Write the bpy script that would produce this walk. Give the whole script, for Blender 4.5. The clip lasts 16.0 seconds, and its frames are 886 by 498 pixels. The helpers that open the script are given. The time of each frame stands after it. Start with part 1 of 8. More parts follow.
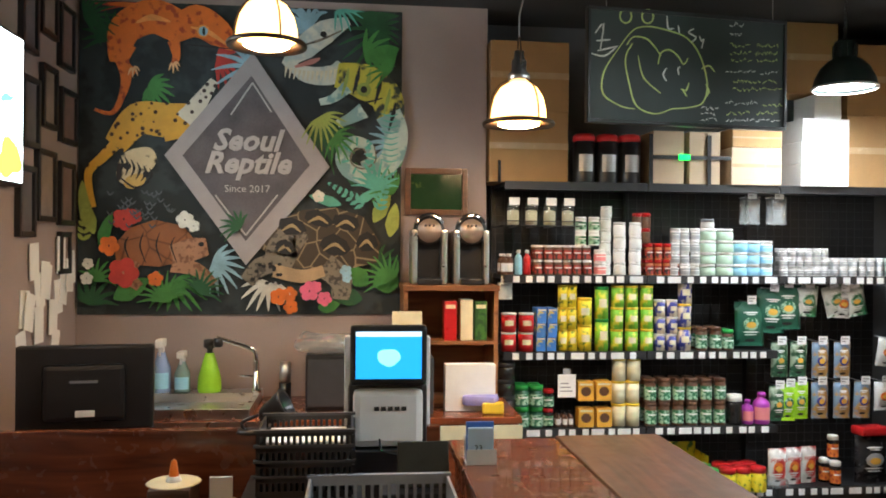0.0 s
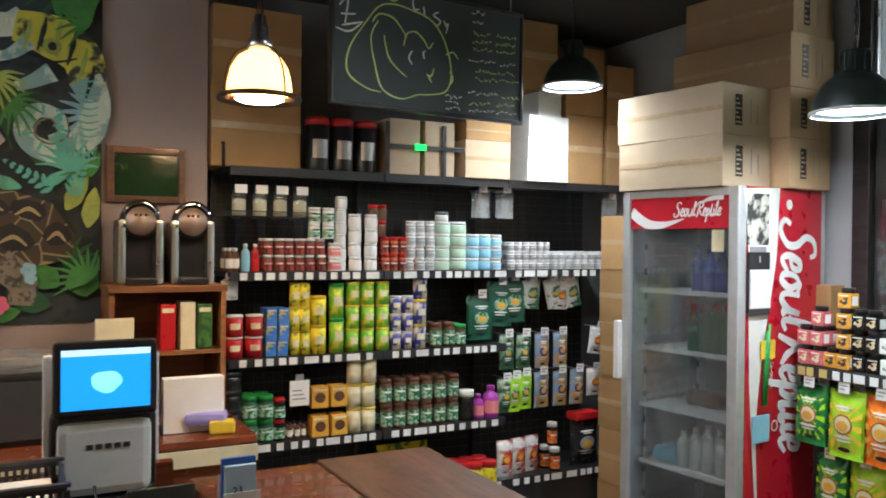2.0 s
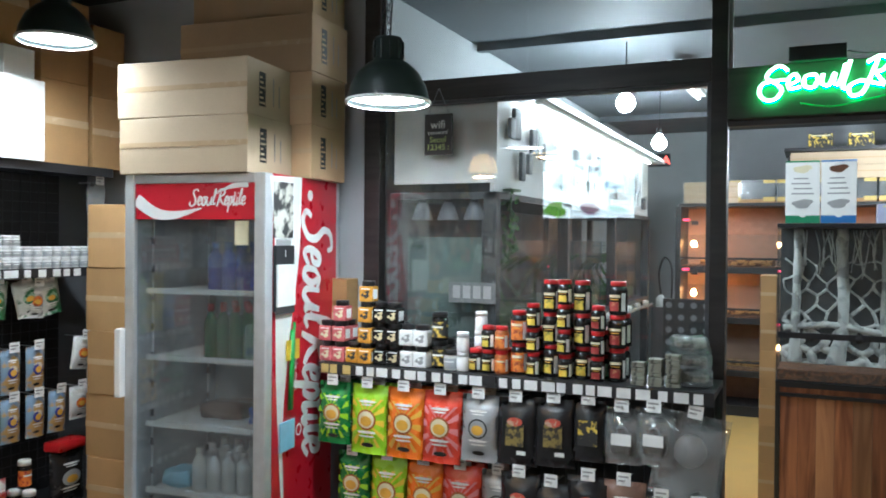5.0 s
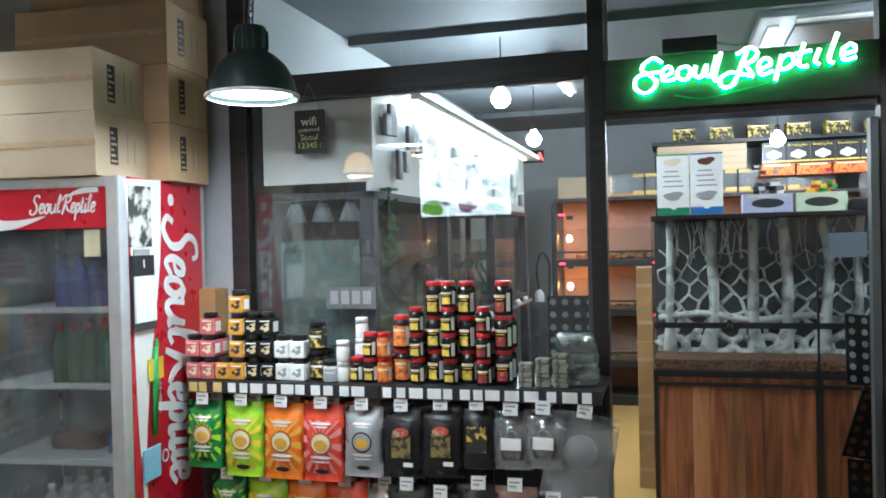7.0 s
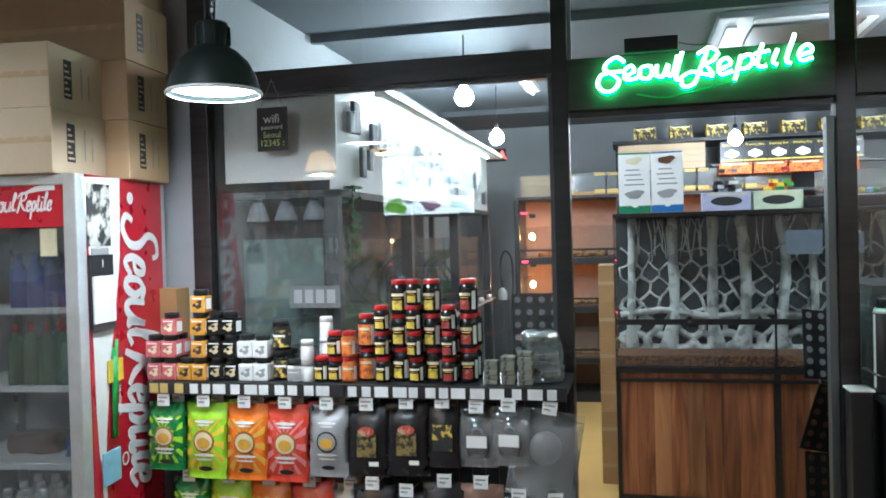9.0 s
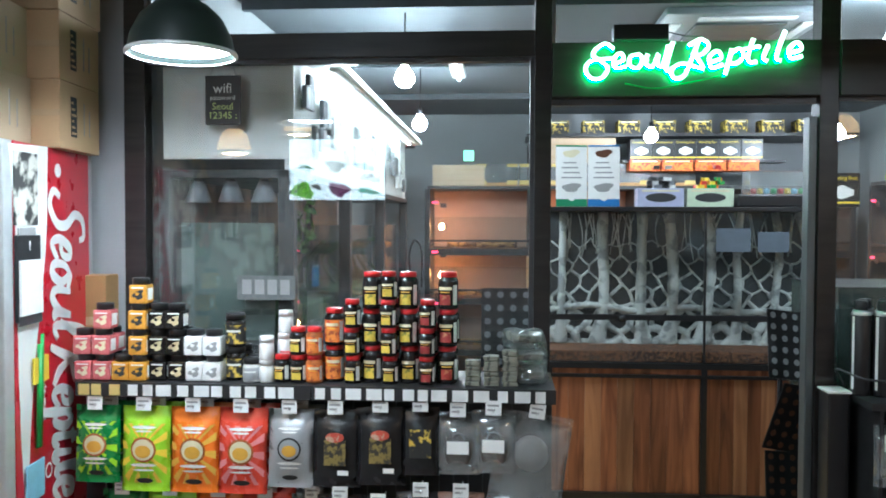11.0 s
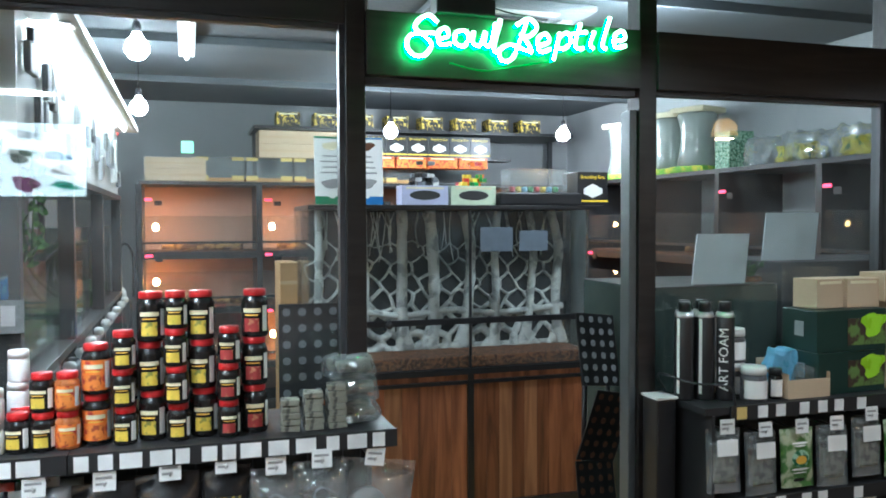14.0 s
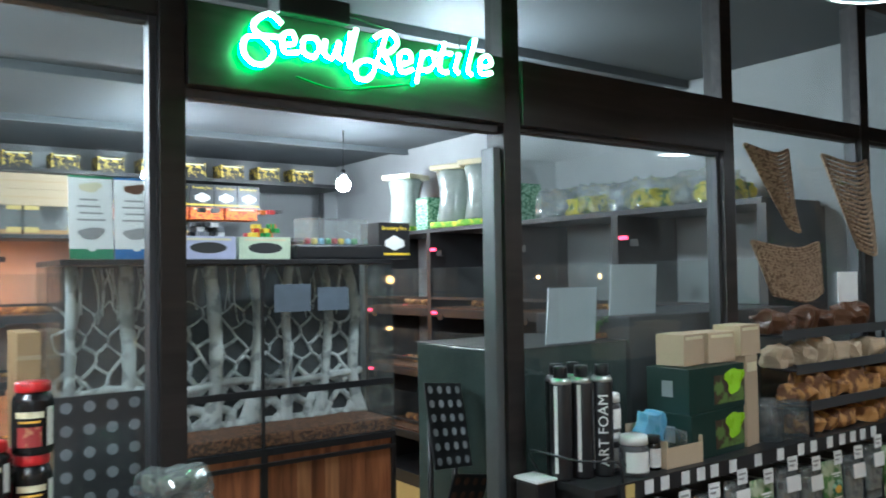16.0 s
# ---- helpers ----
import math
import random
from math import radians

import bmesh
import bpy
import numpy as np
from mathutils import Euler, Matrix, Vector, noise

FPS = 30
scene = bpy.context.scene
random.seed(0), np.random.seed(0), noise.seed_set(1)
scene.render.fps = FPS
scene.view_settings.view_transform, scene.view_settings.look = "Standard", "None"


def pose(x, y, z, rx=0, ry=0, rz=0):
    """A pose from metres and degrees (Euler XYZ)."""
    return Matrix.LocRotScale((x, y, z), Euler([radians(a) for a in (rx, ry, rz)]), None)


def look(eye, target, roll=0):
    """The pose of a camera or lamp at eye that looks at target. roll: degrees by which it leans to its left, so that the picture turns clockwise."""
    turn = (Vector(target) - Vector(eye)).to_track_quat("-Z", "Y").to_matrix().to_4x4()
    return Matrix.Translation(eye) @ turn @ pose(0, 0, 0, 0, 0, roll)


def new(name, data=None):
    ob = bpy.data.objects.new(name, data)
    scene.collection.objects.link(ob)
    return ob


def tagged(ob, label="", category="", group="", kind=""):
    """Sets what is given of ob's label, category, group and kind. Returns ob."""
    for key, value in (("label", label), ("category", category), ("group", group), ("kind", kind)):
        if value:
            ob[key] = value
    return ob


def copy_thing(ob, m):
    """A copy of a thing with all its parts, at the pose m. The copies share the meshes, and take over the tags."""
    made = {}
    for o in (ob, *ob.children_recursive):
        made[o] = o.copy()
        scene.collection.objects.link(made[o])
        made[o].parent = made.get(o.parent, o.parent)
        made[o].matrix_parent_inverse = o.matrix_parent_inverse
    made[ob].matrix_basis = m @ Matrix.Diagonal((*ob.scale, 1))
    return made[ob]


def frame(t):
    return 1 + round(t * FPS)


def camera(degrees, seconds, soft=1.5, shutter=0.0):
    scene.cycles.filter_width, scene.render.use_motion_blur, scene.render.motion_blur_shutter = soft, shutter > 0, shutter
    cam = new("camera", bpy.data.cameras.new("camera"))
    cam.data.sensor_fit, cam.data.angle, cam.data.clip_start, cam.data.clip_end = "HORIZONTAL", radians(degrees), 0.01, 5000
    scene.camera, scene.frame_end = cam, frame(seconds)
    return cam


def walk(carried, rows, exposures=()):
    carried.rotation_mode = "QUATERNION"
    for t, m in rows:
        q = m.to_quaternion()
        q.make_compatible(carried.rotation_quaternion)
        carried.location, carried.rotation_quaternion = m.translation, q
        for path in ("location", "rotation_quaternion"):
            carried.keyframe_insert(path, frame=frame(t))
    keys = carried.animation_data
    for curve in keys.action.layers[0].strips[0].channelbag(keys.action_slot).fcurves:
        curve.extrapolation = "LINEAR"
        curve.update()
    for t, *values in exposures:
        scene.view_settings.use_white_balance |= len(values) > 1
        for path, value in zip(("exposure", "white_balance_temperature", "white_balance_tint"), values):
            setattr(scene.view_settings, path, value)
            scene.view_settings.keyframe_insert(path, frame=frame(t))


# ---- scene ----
cam = camera(57.1, 16.0, soft=1.8, shutter=0.3)
PATH = [
    (0, (2.102, -3.269, 1.643), (0.114, -3.052, 1.638), 0.5),
    (0.5, (2.023, -3.282, 1.655), (0.046, -2.98, 1.641), 0.6),
    (1, (1.889, -3.358, 1.657), (-0.014, -2.746, 1.641), 0.6),
    (1.5, (1.778, -3.413, 1.654), (-0.043, -2.585, 1.635), 0.6),
    (2, (1.669, -3.391, 1.652), (-0.093, -2.446, 1.633), 0.6),
    (2.5, (1.549, -3.307, 1.664), (-0.148, -2.249, 1.643), 0.1),
    (3, (1.471, -3.27, 1.669), (-0.07, -1.995, 1.647), 0.3),
    (3.5, (1.346, -3.305, 1.673), (0.049, -1.782, 1.647), 0.1),
    (4, (1.272, -3.341, 1.637), (0.135, -1.695, 1.627), 0.5),
    (4.5, (1.203, -3.328, 1.651), (0.267, -1.561, 1.627), 0.7),
    (5, (1.148, -3.235, 1.642), (0.321, -1.414, 1.623), 0.5),
    (7.5, (1.088, -3.086, 1.65), (0.565, -1.155, 1.625), -1.6),
    (8, (1.086, -3.084, 1.65), (0.567, -1.153, 1.624), -1.7),
    (8.5, (1.085, -3.082, 1.646), (0.594, -1.143, 1.62), -1.7),
    (9, (1.079, -3.086, 1.647), (0.622, -1.139, 1.62), -1.5),
    (9.5, (0.986, -3.093, 1.643), (0.59, -1.133, 1.613), -0.5),
    (12, (0.494, -2.782, 1.668), (0.668, -0.791, 1.587), -0.8),
    (12.5, (0.402, -2.739, 1.671), (0.756, -0.773, 1.585), -1.0),
    (13, (0.353, -2.677, 1.675), (0.751, -0.72, 1.578), -0.4),
    (13.5, (0.339, -2.542, 1.666), (0.851, -0.611, 1.573), -0.5),
    (14, (0.337, -2.395, 1.67), (0.936, -0.489, 1.604), -0.2),
    (14.5, (0.303, -2.263, 1.677), (0.933, -0.365, 1.669), -0.4),
    (15, (0.221, -2.121, 1.686), (1.043, -0.298, 1.723), -0.8),
    (15.5, (0.218, -1.975, 1.672), (1.204, -0.236, 1.743), -0.8),
    (16, (0.256, -1.804, 1.671), (1.422, -0.181, 1.736), -0.9),
]
walk(cam, [(t, look(eye, target, roll)) for t, eye, target, roll in PATH], [(0.0, 0.66, 6250, 7), (1.0, 0.36, 6250, 8), (1.5, 0.25, 6200, 8), (2.5, 0.12, 6100, 6), (3.5, 0.02, 5850, 4), (5.0, 0.2, 5800, 3), (9.0, 0.25, 5700, 3), (12.5, 0.35, 5600, 1), (16.0, 0.35, 5700, 1)])

# ---------- world ----------
world = bpy.data.worlds.new("world")
scene.world = world
world.use_nodes = True
world.node_tree.nodes["Background"].inputs[0].default_value = (0.5, 0.6, 0.8, 1)
world.node_tree.nodes["Background"].inputs[1].default_value = 0.02


# ---------- helpers ----------
def bm_box(x0, y0, z0, x1, y1, z1, bev=0.0):
    bm = bmesh.new()
    bmesh.ops.create_cube(bm, size=1)
    for v in bm.verts:
        v.co = Vector((x0 + (v.co.x + .5) * (x1 - x0), y0 + (v.co.y + .5) * (y1 - y0), z0 + (v.co.z + .5) * (z1 - z0)))
    if bev:
        bmesh.ops.bevel(bm, geom=bm.edges[:], offset=bev, segments=2, affect="EDGES", profile=0.6)
    return bm


def slab(w, d, h, bev=0.0, z=0.0, x=0.0, y=0.0):
    """A box w by d by h, centred on x, y and standing on z."""
    return bm_box(x - w / 2, y - d / 2, z, x + w / 2, y + d / 2, z + h, bev)


def lathe(profile, seg=20, a0=0.0, a1=360.0):
    bm = bmesh.new()
    full = a1 - a0 >= 360
    n = seg if full else seg + 1
    rings = []
    for r, z in profile:
        if r < 1e-5:
            rings.append([bm.verts.new((0, 0, z))] * n)
        else:
            rings.append([bm.verts.new((r * math.cos(radians(a0 + (a1 - a0) * k / seg)), r * math.sin(radians(a0 + (a1 - a0) * k / seg)), z)) for k in range(n)])
    for a, b in zip(rings, rings[1:]):
        for k in range(seg):
            q = [a[k], a[(k + 1) % n], b[(k + 1) % n], b[k]]
            u = []
            for v in q:
                if v not in u:
                    u.append(v)
            if len(u) > 2:
                bm.faces.new(u)
    bmesh.ops.recalc_face_normals(bm, faces=bm.faces[:])
    for f in bm.faces:
        f.smooth = True
    return bm


def tube(points, r, seg=8, closed=False):
    bm = bmesh.new()
    P = [Vector(p) for p in points]
    rings = []
    up = Vector((0.13, 0.21, 1)).normalized()
    for k, p in enumerate(P):
        a = P[k - 1] if (k or closed) else P[k]
        b = P[(k + 1) % len(P)] if (k < len(P) - 1 or closed) else P[k]
        d = (b - a).normalized()
        s = d.cross(up)
        s = s.normalized() if s.length > 1e-4 else d.cross(Vector((1, 0, 0))).normalized()
        t = s.cross(d)
        rings.append([bm.verts.new(p + r * (math.cos(2 * math.pi * j / seg) * s + math.sin(2 * math.pi * j / seg) * t)) for j in range(seg)])
    pairs = list(zip(rings, rings[1:])) + ([(rings[-1], rings[0])] if closed else [])
    for a, b in pairs:
        for j in range(seg):
            bm.faces.new((a[j], a[(j + 1) % seg], b[(j + 1) % seg], b[j]))
    if not closed:
        bm.faces.new(rings[0][::-1])
        bm.faces.new(rings[-1])
    for f in bm.faces:
        f.smooth = True
    return bm


def smooth_line(pts, n=8):
    """Catmull-Rom through 2D or 3D points."""
    P = [Vector(p) for p in pts]
    out = []
    for k in range(len(P) - 1):
        a, b, c, d = P[max(k - 1, 0)], P[k], P[k + 1], P[min(k + 2, len(P) - 1)]
        for j in range(n):
            t = j / n
            out.append(0.5 * ((2 * b) + (c - a) * t + (2 * a - 5 * b + 4 * c - d) * t * t + (3 * b - a - 3 * c + d) * t ** 3))
    out.append(P[-1])
    return out


def plate(outline, thick, plane="xz"):
    """A flat plate from a 2D outline, its face towards -y, back at y=0."""
    bm = bmesh.new()
    f = bm.faces.new([bm.verts.new((p[0], 0, p[1])) for p in outline])
    r = bmesh.ops.extrude_face_region(bm, geom=[f])
    for v in r["geom"]:
        if isinstance(v, bmesh.types.BMVert):
            v.co.y -= thick
    bmesh.ops.recalc_face_normals(bm, faces=bm.faces[:])
    bmesh.ops.triangulate(bm, faces=[f for f in bm.faces if len(f.verts) > 4])
    return bm


def ellipse(cx, cz, rx, rz, n=24, turn=0.0, wob=0.0):
    c, s = math.cos(radians(turn)), math.sin(radians(turn))
    out = []
    for k in range(n):
        a = 2 * math.pi * k / n
        w = 1 + wob * math.sin(3 * a + cx * 9) + wob * 0.6 * math.sin(5 * a + cz * 7)
        x, z = rx * w * math.cos(a), rz * w * math.sin(a)
        out.append((cx + x * c - z * s, cz + x * s + z * c))
    return out


def ribbon(pts, widths, n=6):
    """Outline of a stroke of changing width through 2D points."""
    L = smooth_line([(p[0], p[1], 0) for p in pts], n)
    m = len(L) - 1
    left, right = [], []
    for k, p in enumerate(L):
        d = (L[min(k + 1, m)] - L[max(k - 1, 0)]).normalized()
        f = k / m * (len(widths) - 1)
        i = min(int(f), len(widths) - 2)
        w = widths[i] + (widths[i + 1] - widths[i]) * (f - i)
        left.append((p.x - d.y * w / 2, p.y + d.x * w / 2))
        right.append((p.x + d.y * w / 2, p.y - d.x * w / 2))
    return left + right[::-1]


def strip(pts, widths, thick, n=6):
    """A stroke as a band of quads, front towards -y."""
    o = ribbon(pts, widths, n)
    h = len(o) // 2
    L, R = o[:h], o[h:][::-1]
    bm = bmesh.new()
    rows = []
    for a, b in zip(L, R):
        rows.append([bm.verts.new((a[0], 0, a[1])), bm.verts.new((a[0], -thick, a[1])), bm.verts.new((b[0], -thick, b[1])), bm.verts.new((b[0], 0, b[1]))])
    for p, q in zip(rows, rows[1:]):
        for j in range(3):
            bm.faces.new((p[j], p[j + 1], q[j + 1], q[j]))
    bmesh.ops.recalc_face_normals(bm, faces=bm.faces[:])
    return bm


def join(*bms):
    out = bmesh.new()
    for b in bms:
        m = bpy.data.meshes.new("tmp")
        b.to_mesh(m)
        out.from_mesh(m)
        bpy.data.meshes.remove(m)
        b.free()
    return out


def moved(bm, m):
    bm.transform(m)
    return bm


def part(name, bm, material, parent=None, label="", smooth=None):
    me = bpy.data.meshes.new(name)
    bm.to_mesh(me)
    bm.free()
    me.materials.append(material)
    ob = new(name, me)
    ob.parent = parent
    if label:
        ob["label"] = label
    return ob


def thing(name, label, category, group="", m=None):
    e = new(name)
    label = label if len(label.split()) > 3 else label + " on the shelf"
    e.empty_display_size = 0.05
    tagged(e, label, category, group)
    if m is not None:
        e.matrix_basis = m
    return e


def setting(name, bm, material, label="", category=""):
    return tagged(part(name, bm, material), label, category, kind="structure")


def place(ob, poses):
    """Set ob at the first pose and copies of it at the others."""
    ob.matrix_basis = poses[0]
    return [ob] + [copy_thing(ob, m) for m in poses[1:]]


def words(text, size, material, parent, m, thick=0.0008, name="lettering", align="CENTER", shear=0.0, bold=0.0):
    cu = bpy.data.curves.new(name, "FONT")
    cu.shear, cu.offset = shear, bold
    cu.body, cu.size, cu.extrude, cu.align_x, cu.resolution_u = text, size, thick, align, 2
    tmp = bpy.data.objects.new(name, cu)
    me = bpy.data.meshes.new_from_object(tmp)
    bpy.data.objects.remove(tmp)
    me.materials.clear()
    me.materials.append(material)
    ob = new(name, me)
    ob.parent = parent
    ob.matrix_basis = m @ pose(0, 0, 0, 90, 0, 0)
    return ob


# ---------- materials ----------
def mat(name, col, rough=0.5, metal=0.0, var=0.12, scale=18.0, bump=0.05, emit=0.0, coat=0.0, rnd=0.0, fine=160.0, ecol=None):
    """A painted, moulded or raw surface: colour with blotches at two scales, fine relief, uneven gloss."""
    m = bpy.data.materials.new(name)
    m.use_nodes = True
    nt = m.node_tree
    b = nt.nodes["Principled BSDF"]
    tc = nt.nodes.new("ShaderNodeTexCoord")
    n1, n2 = nt.nodes.new("ShaderNodeTexNoise"), nt.nodes.new("ShaderNodeTexNoise")
    n1.inputs["Scale"].default_value, n2.inputs["Scale"].default_value = scale, fine
    n1.inputs["Detail"].default_value, n2.inputs["Detail"].default_value = 4, 2
    for n in (n1, n2):
        nt.links.new(tc.outputs["Object"], n.inputs["Vector"])
    mix = nt.nodes.new("ShaderNodeMath")
    mix.operation = "ADD"
    half = nt.nodes.new("ShaderNodeMath")
    half.operation = "MULTIPLY"
    half.inputs[1].default_value = 0.4
    nt.links.new(n2.outputs["Fac"], half.inputs[0])
    nt.links.new(n1.outputs["Fac"], mix.inputs[0])
    nt.links.new(half.outputs[0], mix.inputs[1])
    ramp = nt.nodes.new("ShaderNodeMapRange")
    ramp.inputs[1].default_value, ramp.inputs[2].default_value = 0.35, 1.05
    ramp.inputs[3].default_value, ramp.inputs[4].default_value = 1 - var, 1 + var
    nt.links.new(mix.outputs[0], ramp.inputs[0])
    last = ramp.outputs[0]
    if rnd:
        oi = nt.nodes.new("ShaderNodeObjectInfo")
        r2 = nt.nodes.new("ShaderNodeMapRange")
        r2.inputs[3].default_value, r2.inputs[4].default_value = 1 - rnd, 1 + rnd
        nt.links.new(oi.outputs["Random"], r2.inputs[0])
        mm = nt.nodes.new("ShaderNodeMath")
        mm.operation = "MULTIPLY"
        nt.links.new(last, mm.inputs[0])
        nt.links.new(r2.outputs[0], mm.inputs[1])
        last = mm.outputs[0]
    vm = nt.nodes.new("ShaderNodeVectorMath")
    vm.operation = "SCALE"
    vm.inputs[0].default_value = col[:3]
    nt.links.new(last, vm.inputs["Scale"])
    nt.links.new(vm.outputs[0], b.inputs["Base Color"])
    rr = nt.nodes.new("ShaderNodeMapRange")
    rr.inputs[3].default_value, rr.inputs[4].default_value = max(rough - 0.1, 0.03), min(rough + 0.1, 1)
    nt.links.new(n1.outputs["Fac"], rr.inputs[0])
    nt.links.new(rr.outputs[0], b.inputs["Roughness"])
    b.inputs["Metallic"].default_value = metal
    b.inputs["Coat Weight"].default_value = coat
    if bump:
        bp = nt.nodes.new("ShaderNodeBump")
        bp.inputs["Strength"].default_value, bp.inputs["Distance"].default_value = bump * 4, 0.002
        nt.links.new(mix.outputs[0], bp.inputs["Height"])
        nt.links.new(bp.outputs[0], b.inputs["Normal"])
    if emit:
        b.inputs["Emission Color"].default_value = (*(ecol or col)[:3], 1)
        b.inputs["Emission Strength"].default_value = emit
    return m


def spotted(name, col, spot, scale, lim=0.45, rough=0.6, kind="noise", stretch=(1, 1, 1)):
    """Two colours in patches: printed art, scales, marbled or stained surfaces."""
    m = mat(name, col, rough, var=0.15)
    nt = m.node_tree
    b = nt.nodes["Principled BSDF"]
    base = b.inputs["Base Color"].links[0].from_socket
    tc = nt.nodes.new("ShaderNodeTexCoord")
    mp = nt.nodes.new("ShaderNodeMapping")
    mp.inputs["Scale"].default_value = stretch
    nt.links.new(tc.outputs["Object"], mp.inputs["Vector"])
    if kind == "voronoi":
        n = nt.nodes.new("ShaderNodeTexVoronoi")
        n.inputs["Scale"].default_value = scale
        out = n.outputs["Distance"]
    elif kind == "edge":
        n = nt.nodes.new("ShaderNodeTexVoronoi")
        n.feature = "DISTANCE_TO_EDGE"
        n.inputs["Scale"].default_value = scale
        out = n.outputs["Distance"]
    else:
        n = nt.nodes.new("ShaderNodeTexNoise")
        n.inputs["Scale"].default_value = scale
        n.inputs["Detail"].default_value = 5
        out = n.outputs["Fac"]
    nt.links.new(mp.outputs[0], n.inputs["Vector"])
    mr = nt.nodes.new("ShaderNodeMapRange")
    mr.inputs[1].default_value, mr.inputs[2].default_value = lim - 0.04, lim + 0.04
    nt.links.new(out, mr.inputs[0])
    mx = nt.nodes.new("ShaderNodeMix")
    mx.data_type = "RGBA"
    nt.links.new(mr.outputs[0], mx.inputs[0])
    mx.inputs[6].default_value = (*spot, 1)
    nt.links.new(base, mx.inputs[7])
    nt.links.new(mx.outputs[2], b.inputs["Base Color"])
    return m


def wood(name, dark, light, rough=0.4, axis=0, scale=6.0, coat=0.0):
    m = mat(name, light, rough, coat=coat)
    nt = m.node_tree
    b = nt.nodes["Principled BSDF"]
    tc, mp = nt.nodes.new("ShaderNodeTexCoord"), nt.nodes.new("ShaderNodeMapping")
    oi = nt.nodes.new("ShaderNodeObjectInfo")
    st = [scale * 4] * 3
    st[axis] = scale * 0.35
    mp.inputs["Scale"].default_value = st
    ad = nt.nodes.new("ShaderNodeVectorMath")
    nt.links.new(tc.outputs["Object"], ad.inputs[0])
    sc = nt.nodes.new("ShaderNodeVectorMath")
    sc.operation = "SCALE"
    sc.inputs[0].default_value = (3, 5, 7)
    nt.links.new(oi.outputs["Random"], sc.inputs["Scale"])
    nt.links.new(sc.outputs[0], ad.inputs[1])
    nt.links.new(ad.outputs[0], mp.inputs["Vector"])
    n = nt.nodes.new("ShaderNodeTexNoise")
    n.inputs["Scale"].default_value, n.inputs["Detail"].default_value, n.inputs["Distortion"].default_value = 1.0, 6, 1.2
    nt.links.new(mp.outputs[0], n.inputs["Vector"])
    cr = nt.nodes.new("ShaderNodeValToRGB")
    cr.color_ramp.elements[0].position, cr.color_ramp.elements[1].position = 0.3, 0.72
    cr.color_ramp.elements[0].color, cr.color_ramp.elements[1].color = (*dark, 1), (*light, 1)
    nt.links.new(n.outputs["Fac"], cr.inputs[0])
    hv = nt.nodes.new("ShaderNodeHueSaturation")
    r2 = nt.nodes.new("ShaderNodeMapRange")
    r2.inputs[3].default_value, r2.inputs[4].default_value = 0.7, 1.3
    nt.links.new(oi.outputs["Random"], r2.inputs[0])
    nt.links.new(r2.outputs[0], hv.inputs["Value"])
    nt.links.new(cr.outputs[0], hv.inputs["Color"])
    nt.links.new(hv.outputs[0], b.inputs["Base Color"])
    return m


def glass(name, tint=(0.93, 0.96, 0.95), dust=0.02, gloss=0.0, rough=0.0):
    """A clear sheet: see-through, mirrors more at a slant, with a film of dust, wipe marks and painted haze."""
    m = bpy.data.materials.new(name)
    m.use_nodes = True
    nt = m.node_tree
    nt.nodes.clear()
    out = nt.nodes.new("ShaderNodeOutputMaterial")
    tr, gl, df = nt.nodes.new("ShaderNodeBsdfTransparent"), nt.nodes.new("ShaderNodeBsdfGlossy"), nt.nodes.new("ShaderNodeBsdfDiffuse")
    tr.inputs[0].default_value = (*tint, 1)
    gl.inputs["Roughness"].default_value = rough
    df.inputs[0].default_value = (0.75, 0.8, 0.82, 1)
    fr = nt.nodes.new("ShaderNodeLayerWeight")
    pw, sl = nt.nodes.new("ShaderNodeMath"), nt.nodes.new("ShaderNodeMath")
    pw.operation, sl.operation = "POWER", "MULTIPLY"
    pw.inputs[1].default_value, sl.inputs[1].default_value = 5.0, 0.7
    ad = nt.nodes.new("ShaderNodeMath")
    ad.inputs[1].default_value = gloss + 0.035
    nt.links.new(fr.outputs["Facing"], pw.inputs[0])
    nt.links.new(pw.outputs[0], sl.inputs[0])
    nt.links.new(sl.outputs[0], ad.inputs[0])
    m1, m2 = nt.nodes.new("ShaderNodeMixShader"), nt.nodes.new("ShaderNodeMixShader")
    nt.links.new(ad.outputs[0], m1.inputs[0])
    nt.links.new(tr.outputs[0], m1.inputs[1])
    nt.links.new(gl.outputs[0], m1.inputs[2])
    tc = nt.nodes.new("ShaderNodeTexCoord")
    n = nt.nodes.new("ShaderNodeTexNoise")
    n.inputs["Scale"].default_value, n.inputs["Detail"].default_value, n.inputs["Distortion"].default_value = 3.0, 6, 1.5
    nt.links.new(tc.outputs["Object"], n.inputs["Vector"])
    mr = nt.nodes.new("ShaderNodeMapRange")
    mr.inputs[1].default_value, mr.inputs[2].default_value = 0.35, 0.75
    mr.inputs[3].default_value, mr.inputs[4].default_value = dust * 0.3, dust * 1.9
    nt.links.new(n.outputs["Fac"], mr.inputs[0])
    nt.links.new(mr.outputs[0], m2.inputs[0])
    nt.links.new(m1.outputs[0], m2.inputs[1])
    nt.links.new(df.outputs[0], m2.inputs[2])
    nt.links.new(m2.outputs[0], out.inputs[0])
    return m


def glow(name, col, strength):
    m = bpy.data.materials.new(name)
    m.use_nodes = True
    b = m.node_tree.nodes["Principled BSDF"]
    b.inputs["Base Color"].default_value = (*[min(c, 0.8) for c in col], 1)
    b.inputs["Emission Color"].default_value = (*col, 1)
    b.inputs["Emission Strength"].default_value = strength
    return m


